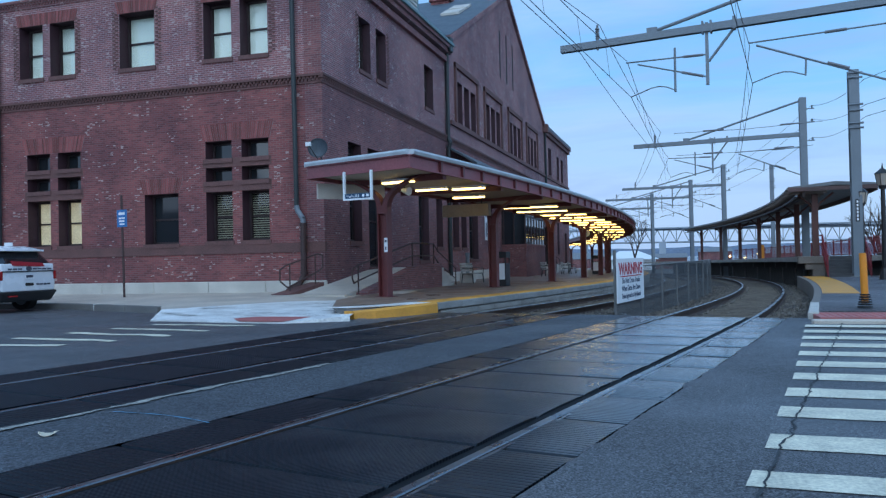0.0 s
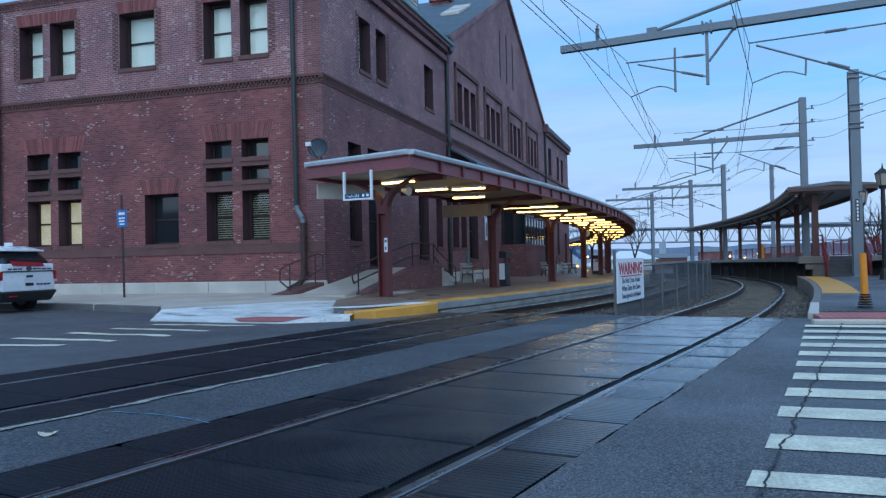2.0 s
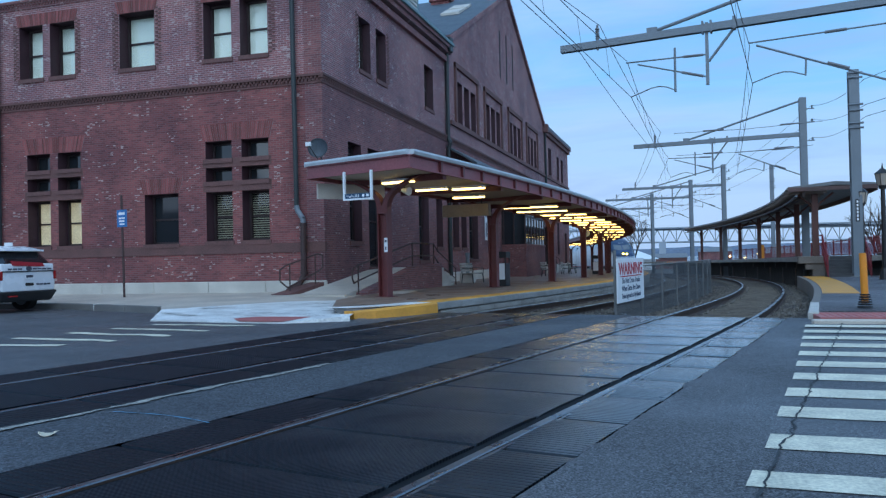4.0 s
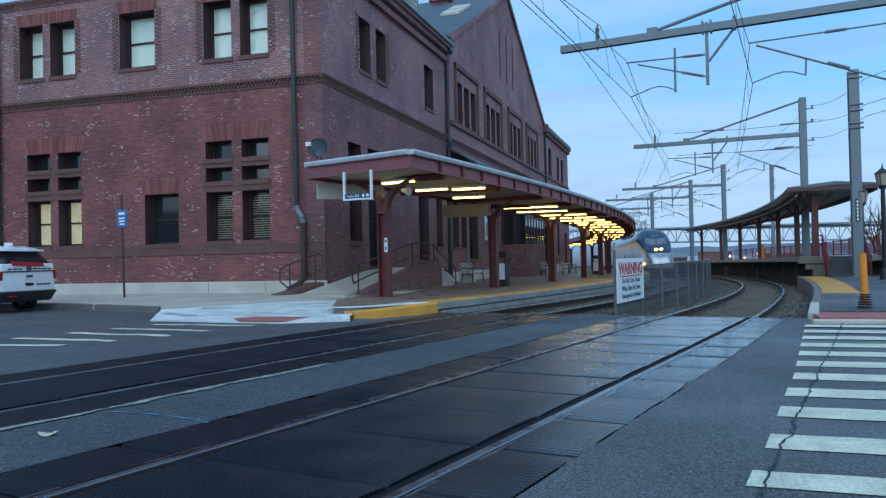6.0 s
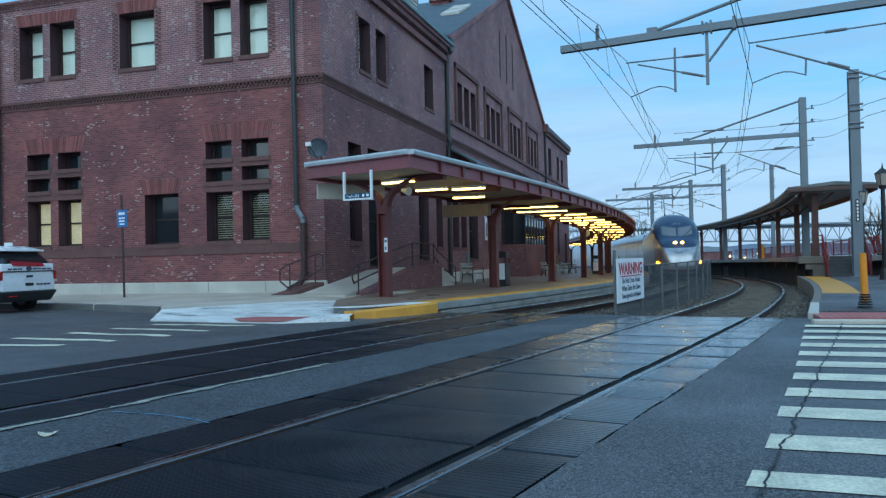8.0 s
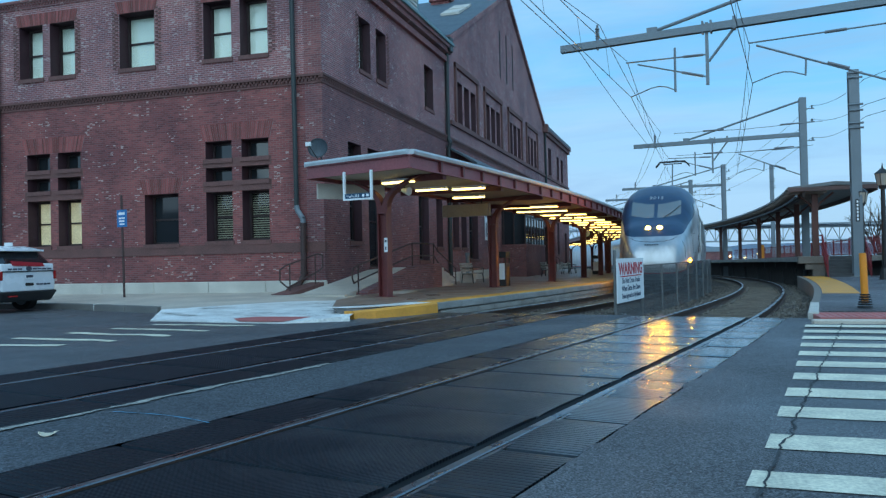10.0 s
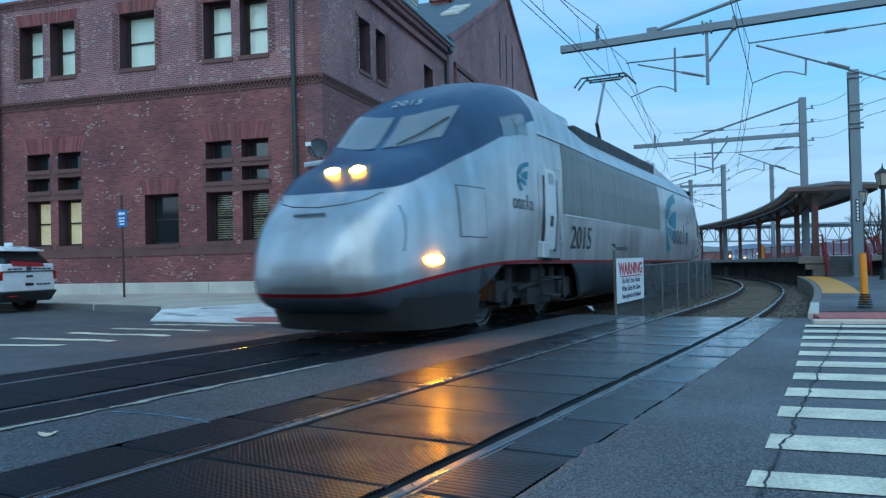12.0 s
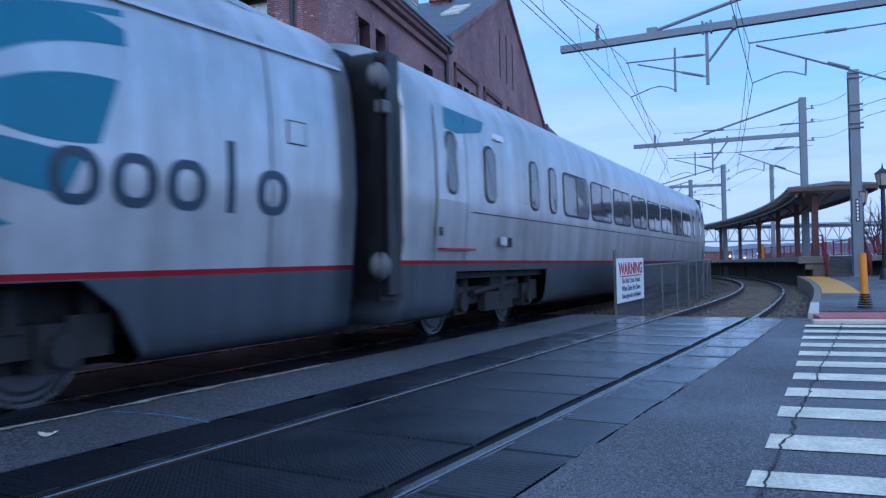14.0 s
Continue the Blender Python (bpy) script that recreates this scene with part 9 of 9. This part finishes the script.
# ---------------- distance ----------------
def bridge():
    b = empty("far_bridge", label="long grey steel truss highway bridge across the river", category="bridge")
    y, z1, z0 = 500.0, 16.8, 9.0
    x0, x1 = -140, 330
    sl = -0.011
    def P(x, z):
        return Vector((x, y, z + sl * (x + 33)))
    n = 62
    step = (x1 - x0) / n
    bm = bmesh.new()
    for z, r in ((z1, 0.55), (z1 + 0.9, 0.35), (z0, 0.5)):
        rod(bm, P(x0, z), P(x1, z), r, n=4)
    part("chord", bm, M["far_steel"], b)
    bm = bmesh.new()
    for k in range(n):
        xa, xb = x0 + step * k, x0 + step * (k + 1)
        rod(bm, P(xa, z0), P(xa, z1), 0.22, n=4)
        rod(bm, P(xa, z0), P((xa + xb) / 2, z1), 0.25, n=4)
        rod(bm, P((xa + xb) / 2, z1), P(xb, z0), 0.25, n=4)
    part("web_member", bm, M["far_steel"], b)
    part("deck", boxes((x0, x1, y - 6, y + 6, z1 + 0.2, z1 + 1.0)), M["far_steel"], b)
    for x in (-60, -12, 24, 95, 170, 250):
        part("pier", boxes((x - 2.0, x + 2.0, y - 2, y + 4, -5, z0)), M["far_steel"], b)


def hills():
    bm = bmesh.new()
    rows = []
    n = 90
    for k in range(n + 1):
        x = -900 + 1800 * k / n
        h = 15 + 9 * noise.noise(Vector((x * 0.004, 3.3, 0))) + 4 * noise.noise(Vector((x * 0.02, 1.1, 0))) - 0.02 * min(0, x) * -1 * 0.3
        rows.append((bm.verts.new((x, 1500, -8)), bm.verts.new((x, 1540, max(2, h)))))
    for a, b in zip(rows[:-1], rows[1:]):
        bm.faces.new((a[0], b[0], b[1], a[1]))
    tagged(part("far_hills", bm, M["far_wood"], smooth=True), "low wooded hills on the far shore, painted haze blue", "hills", kind="structure")
    bm = bmesh.new()
    v = [bm.verts.new(p) for p in ((-600, 210, -1.95), (700, 210, -1.95), (1500, 1499, -1.95), (-1500, 1499, -1.95))]
    bm.faces.new(v)
    tagged(part("water", bm, M["river"]), "grey blue tidal river in the distance", "water", kind="structure")
    rnd = random.Random(21)
    for k in range(16):
        x, y = rnd.uniform(-50, 130), rnd.uniform(185, 208)
        w, h, d = rnd.uniform(5, 14), rnd.uniform(2.2, 4.0), 8
        s = empty("waterfront_shed", pose(x, y, -2.1), "low grey waterfront building in the distance", "building", group="waterfront buildings")
        part("wall", boxes((-w / 2, w / 2, -d / 2, d / 2, 0, h)), M[rnd.choice(("granite", "brick_dark", "conc_dark", "brownstone"))], s)
        bm = bmesh.new()
        vs = [bm.verts.new(p) for p in ((-w / 2 - 0.3, -d / 2 - 0.3, h), (w / 2 + 0.3, -d / 2 - 0.3, h), (w / 2 + 0.3, d / 2 + 0.3, h), (-w / 2 - 0.3, d / 2 + 0.3, h), (-w / 2, 0, h + 1.0), (w / 2, 0, h + 1.0))]
        for f in ((0, 1, 5, 4), (2, 3, 4, 5), (0, 4, 3), (1, 2, 5), (0, 3, 2, 1)):
            bm.faces.new([vs[i] for i in f])
        part("roof", bm, M["roof_felt"], s)
    t = empty("ferry_terminal", pose(-8.5, 150, -1.6), "white roofed ferry terminal by the river", "building")
    part("wall", boxes((-4.5, 3.5, -3, 3, 0, 2.0)), M["sign_white"], t)
    bm = bmesh.new()
    vs = [bm.verts.new(p) for p in ((-5.2, -4, 2.0), (4.2, -4, 2.0), (4.2, 4, 2.0), (-5.2, 4, 2.0), (-3.0, 0, 3.6), (0.5, 0, 3.6))]
    for f in ((0, 1, 5, 4), (2, 3, 4, 5), (0, 4, 3), (1, 2, 5), (0, 3, 2, 1)):
        bm.faces.new([vs[i] for i in f])
    part("roof", bm, M["sign_white"], t)
    for x, y, z, h in ((6.5, 120, -1.5, 2.2), (12.0, 140, -1.6, 2.6), (9.2, 130, -1.6, 2.0), (22.0, 150, -1.6, 2.4)):
        l = empty("street_lamp", pose(x, y, z), "small lit lamp on a post by the waterfront", "street lamp", group="waterfront lamps")
        part("post", rods([(0, 0, 0), (0, 0, h)], 0.07), M["black"], l)
        bm = bmesh.new()
        bmesh.ops.create_icosphere(bm, subdivisions=2, radius=0.16)
        bmesh.ops.translate(bm, verts=bm.verts[:], vec=(0, 0, h))
        part("globe", bm, M["warm"], l)


def bare_tree(x, y, z, h, seed, label):
    rnd = random.Random(seed)
    t = empty("bare_tree", pose(x, y, z), label, "tree", group="bare winter trees")
    trunk, twigs = bmesh.new(), bmesh.new()

    def grow(p, d, L, r, depth):
        q = p + d * L
        rod(trunk if depth < 2 else twigs, p, q, r, r * 0.68, n=6 if depth < 2 else 4)
        if depth >= 5 or r < 0.006:
            return
        for _ in range(rnd.choice((2, 3, 3)) if depth else 4):
            e = (d + Vector((rnd.uniform(-1, 1), rnd.uniform(-1, 1), rnd.uniform(-0.15, 0.75))) * 0.75).normalized()
            grow(p.lerp(q, rnd.uniform(0.65, 1.0)), e, L * rnd.uniform(0.62, 0.85), r * 0.6, depth + 1)
    grow(Vector((0, 0, 0)), Vector((0.03, 0, 1)).normalized(), h * 0.32, h * 0.02, 0)
    part("trunk", trunk, M["bark"], t)
    part("crown", twigs, M["bark"], t)
    return t


def small_litter():
    lf = empty("fallen_leaf", pose(-4.27, 4.38, 0.006, 0, 0, 25), "pale dead leaf lying on the asphalt", "leaf")
    bm = bmesh.new()
    vs = [bm.verts.new((0.06 * math.cos(a) * (1 + 0.25 * math.sin(5 * a)), 0.045 * math.sin(a) * (1 + 0.2 * math.cos(4 * a)), 0.012 * math.cos(2 * a) + 0.012)) for a in [k * math.tau / 18 for k in range(18)]]
    bm.faces.new(vs)
    bmesh.ops.triangulate(bm, faces=bm.faces[:])
    bmesh.ops.solidify(bm, geom=bm.faces[:], thickness=0.003)
    part("blade", bm, M["leaf_pale"], lf)
    bm = bmesh.new()
    rnd = random.Random(9)
    for k in range(150):
        x, y = rnd.uniform(-9, 4.5), rnd.uniform(2.6, 13)
        r = rnd.uniform(0.003, 0.007)
        v = [bm.verts.new((x + r * a, y + r * b, 0.003 + r * c)) for a, b, c in ((1, 0, 0), (-1, 0.3, 0), (0, 1, 0), (0.1, -1, 0), (0, 0, 0.7))]
        for f in ((0, 2, 4), (2, 1, 4), (1, 3, 4), (3, 0, 4)):
            bm.faces.new([v[i] for i in f])
    tagged(part("road_grit", bm, M["granite"]), "scattered pale grit on the road", "grit", kind="stuff")
    # blue survey mark
    bm = bmesh.new()
    rows = []
    for k in range(13):
        u = k / 12
        p = Vector((-4.40 + 1.04 * u, 5.18 + 0.06 * u - 0.28 * u * u, 0.007))
        w = 0.008 * (1 + 0.5 * math.sin(k * 1.7))
        rows.append((bm.verts.new(p + Vector((0, w, 0))), bm.verts.new(p - Vector((0, w, 0)))))
    for a, b in zip(rows[:-1], rows[1:]):
        bm.faces.new((a[0], a[1], b[1], b[0]))
    tagged(part("survey_mark", bm, M["blue_chalk"]), "faint blue sprayed survey line on the asphalt", "road marking", kind="structure")


M["rail_red"] = mat("dark red railing paint", (0.20, 0.02, 0.028), 0.5, bump=0.05)
M["canopy_wood"] = mat("weathered brown canopy timber", (0.13, 0.078, 0.07), 0.7, var=0.35, scale=1.5, fine=20, coords="World")
M["rafter_wood"] = mat("weathered rafter timber", (0.27, 0.22, 0.19), 0.75, var=0.35, scale=2, fine=20, coords="World")
# beam coloured dark to stand in for the shaded gap behind the rafters
M["beam_dark"] = mat("dark eaves beam, rafter gap shade", (0.05, 0.03, 0.026), 0.7, var=0.3, coords="World")
M["roof_edge_dull"] = mat("dull grey metal roof trim", (0.40, 0.40, 0.40), 0.55, 0.2, var=0.2, coords="World")
M["post_brown"] = mat("brown canopy post paint", (0.11, 0.045, 0.036), 0.6, var=0.25, scale=2, coords="World")
M["lamp_glass"] = mat("frosted lantern glass", (0.42, 0.36, 0.30), 0.4, var=0.1, bump=0)
# distance haze is mixed into the bridge's base colour
M["far_steel"] = mat("grey bridge steel with painted haze", (0.33, 0.38, 0.44), 0.7, var=0.1, scale=0.05, bump=0, coords="World")
# the woodland's blue is aerial haze put into its colour
M["far_wood"] = mat("woodland with painted blue haze", (0.16, 0.195, 0.26), 0.95, var=0.25, scale=0.02, fine=0.3, bump=0, coords="World")
M["river"] = mat("grey river water", (0.06, 0.075, 0.09), 0.25, var=0.1, scale=0.02, fine=0.4, bump=0.2, coords="World", bdist=0.2)
M["bark"] = mat("grey brown bark", (0.075, 0.062, 0.055), 0.9, var=0.3, fine=20)
M["conc_brown"] = mat("brown stained concrete", (0.20, 0.17, 0.145), 0.75, var=0.4, scale=1.2, fine=35, coords="World")
M["deck_concrete"] = mat("worn pale deck concrete", (0.33, 0.30, 0.265), 0.75, var=0.4, scale=1.2, fine=35, coords="World")
M["footway"] = asphalt_mat("footway asphalt", (0.085, 0.080, 0.085), 0.5)
M["leaf_pale"] = mat("pale dead leaf", (0.62, 0.55, 0.42), 0.7, var=0.15, bump=0)
M["blue_chalk"] = mat("faded blue marking paint", (0.10, 0.27, 0.42), 0.6, var=0.3, fine=30, coords="World")
M["step_dark"] = mat("dark concrete for worn steps and shaded piers", (0.075, 0.075, 0.078), 0.7, var=0.4, scale=2, coords="World")


# ---------------- assembly ----------------
ground_sheet()
road()
unseen_wall()
trackbed()
station()
canopy()
catenary()
fence()
plain_mast(7.15, 37.0, -0.05, 8.9, 0.40, "tall grey steel mast with number plate beside the footway", True)
plain_mast(9.6, 93.0, -1.3, 10.8, 0.40, "tall grey steel mast behind the raised platform")
rain_pipes()
parking_sign()
entrance_ramp()
canopy_signs()
platform_furniture()
right_side()
high_platform()
lantern_post(7.35, 37.0, -0.08, 4.0, "black lantern post beside the steps")
lantern_post(7.2, 32.6, 0.0, 4.3, "black lantern post with pointed cap beside the footway")
suv()
bridge()
hills()
bare_tree(-7.5, 130, -1.7, 9.5, 3, "bare spreading tree beyond the platform")
bare_tree(16.0, 66, -1.2, 7.5, 5, "bare tree behind the raised platform")
bare_tree(20.5, 70, -1.2, 8.0, 8, "bare tree behind the raised platform")
bare_tree(13.0, 60, -1.2, 6.5, 12, "bare tree behind the raised platform")
bare_tree(25.0, 80, -1.2, 8.5, 17, "bare tree behind the access ramp")
small_litter()
warning_sign()
platform()
sidewalk()
crosswalk()
rails()
crossing_panels()
train_front = power_car()
coach_one = coach()
coaches = [coach_one] + [copy_thing(coach_one, Matrix.Identity(4)) for _ in range(2)]
scrap = paper_scrap()
motions()
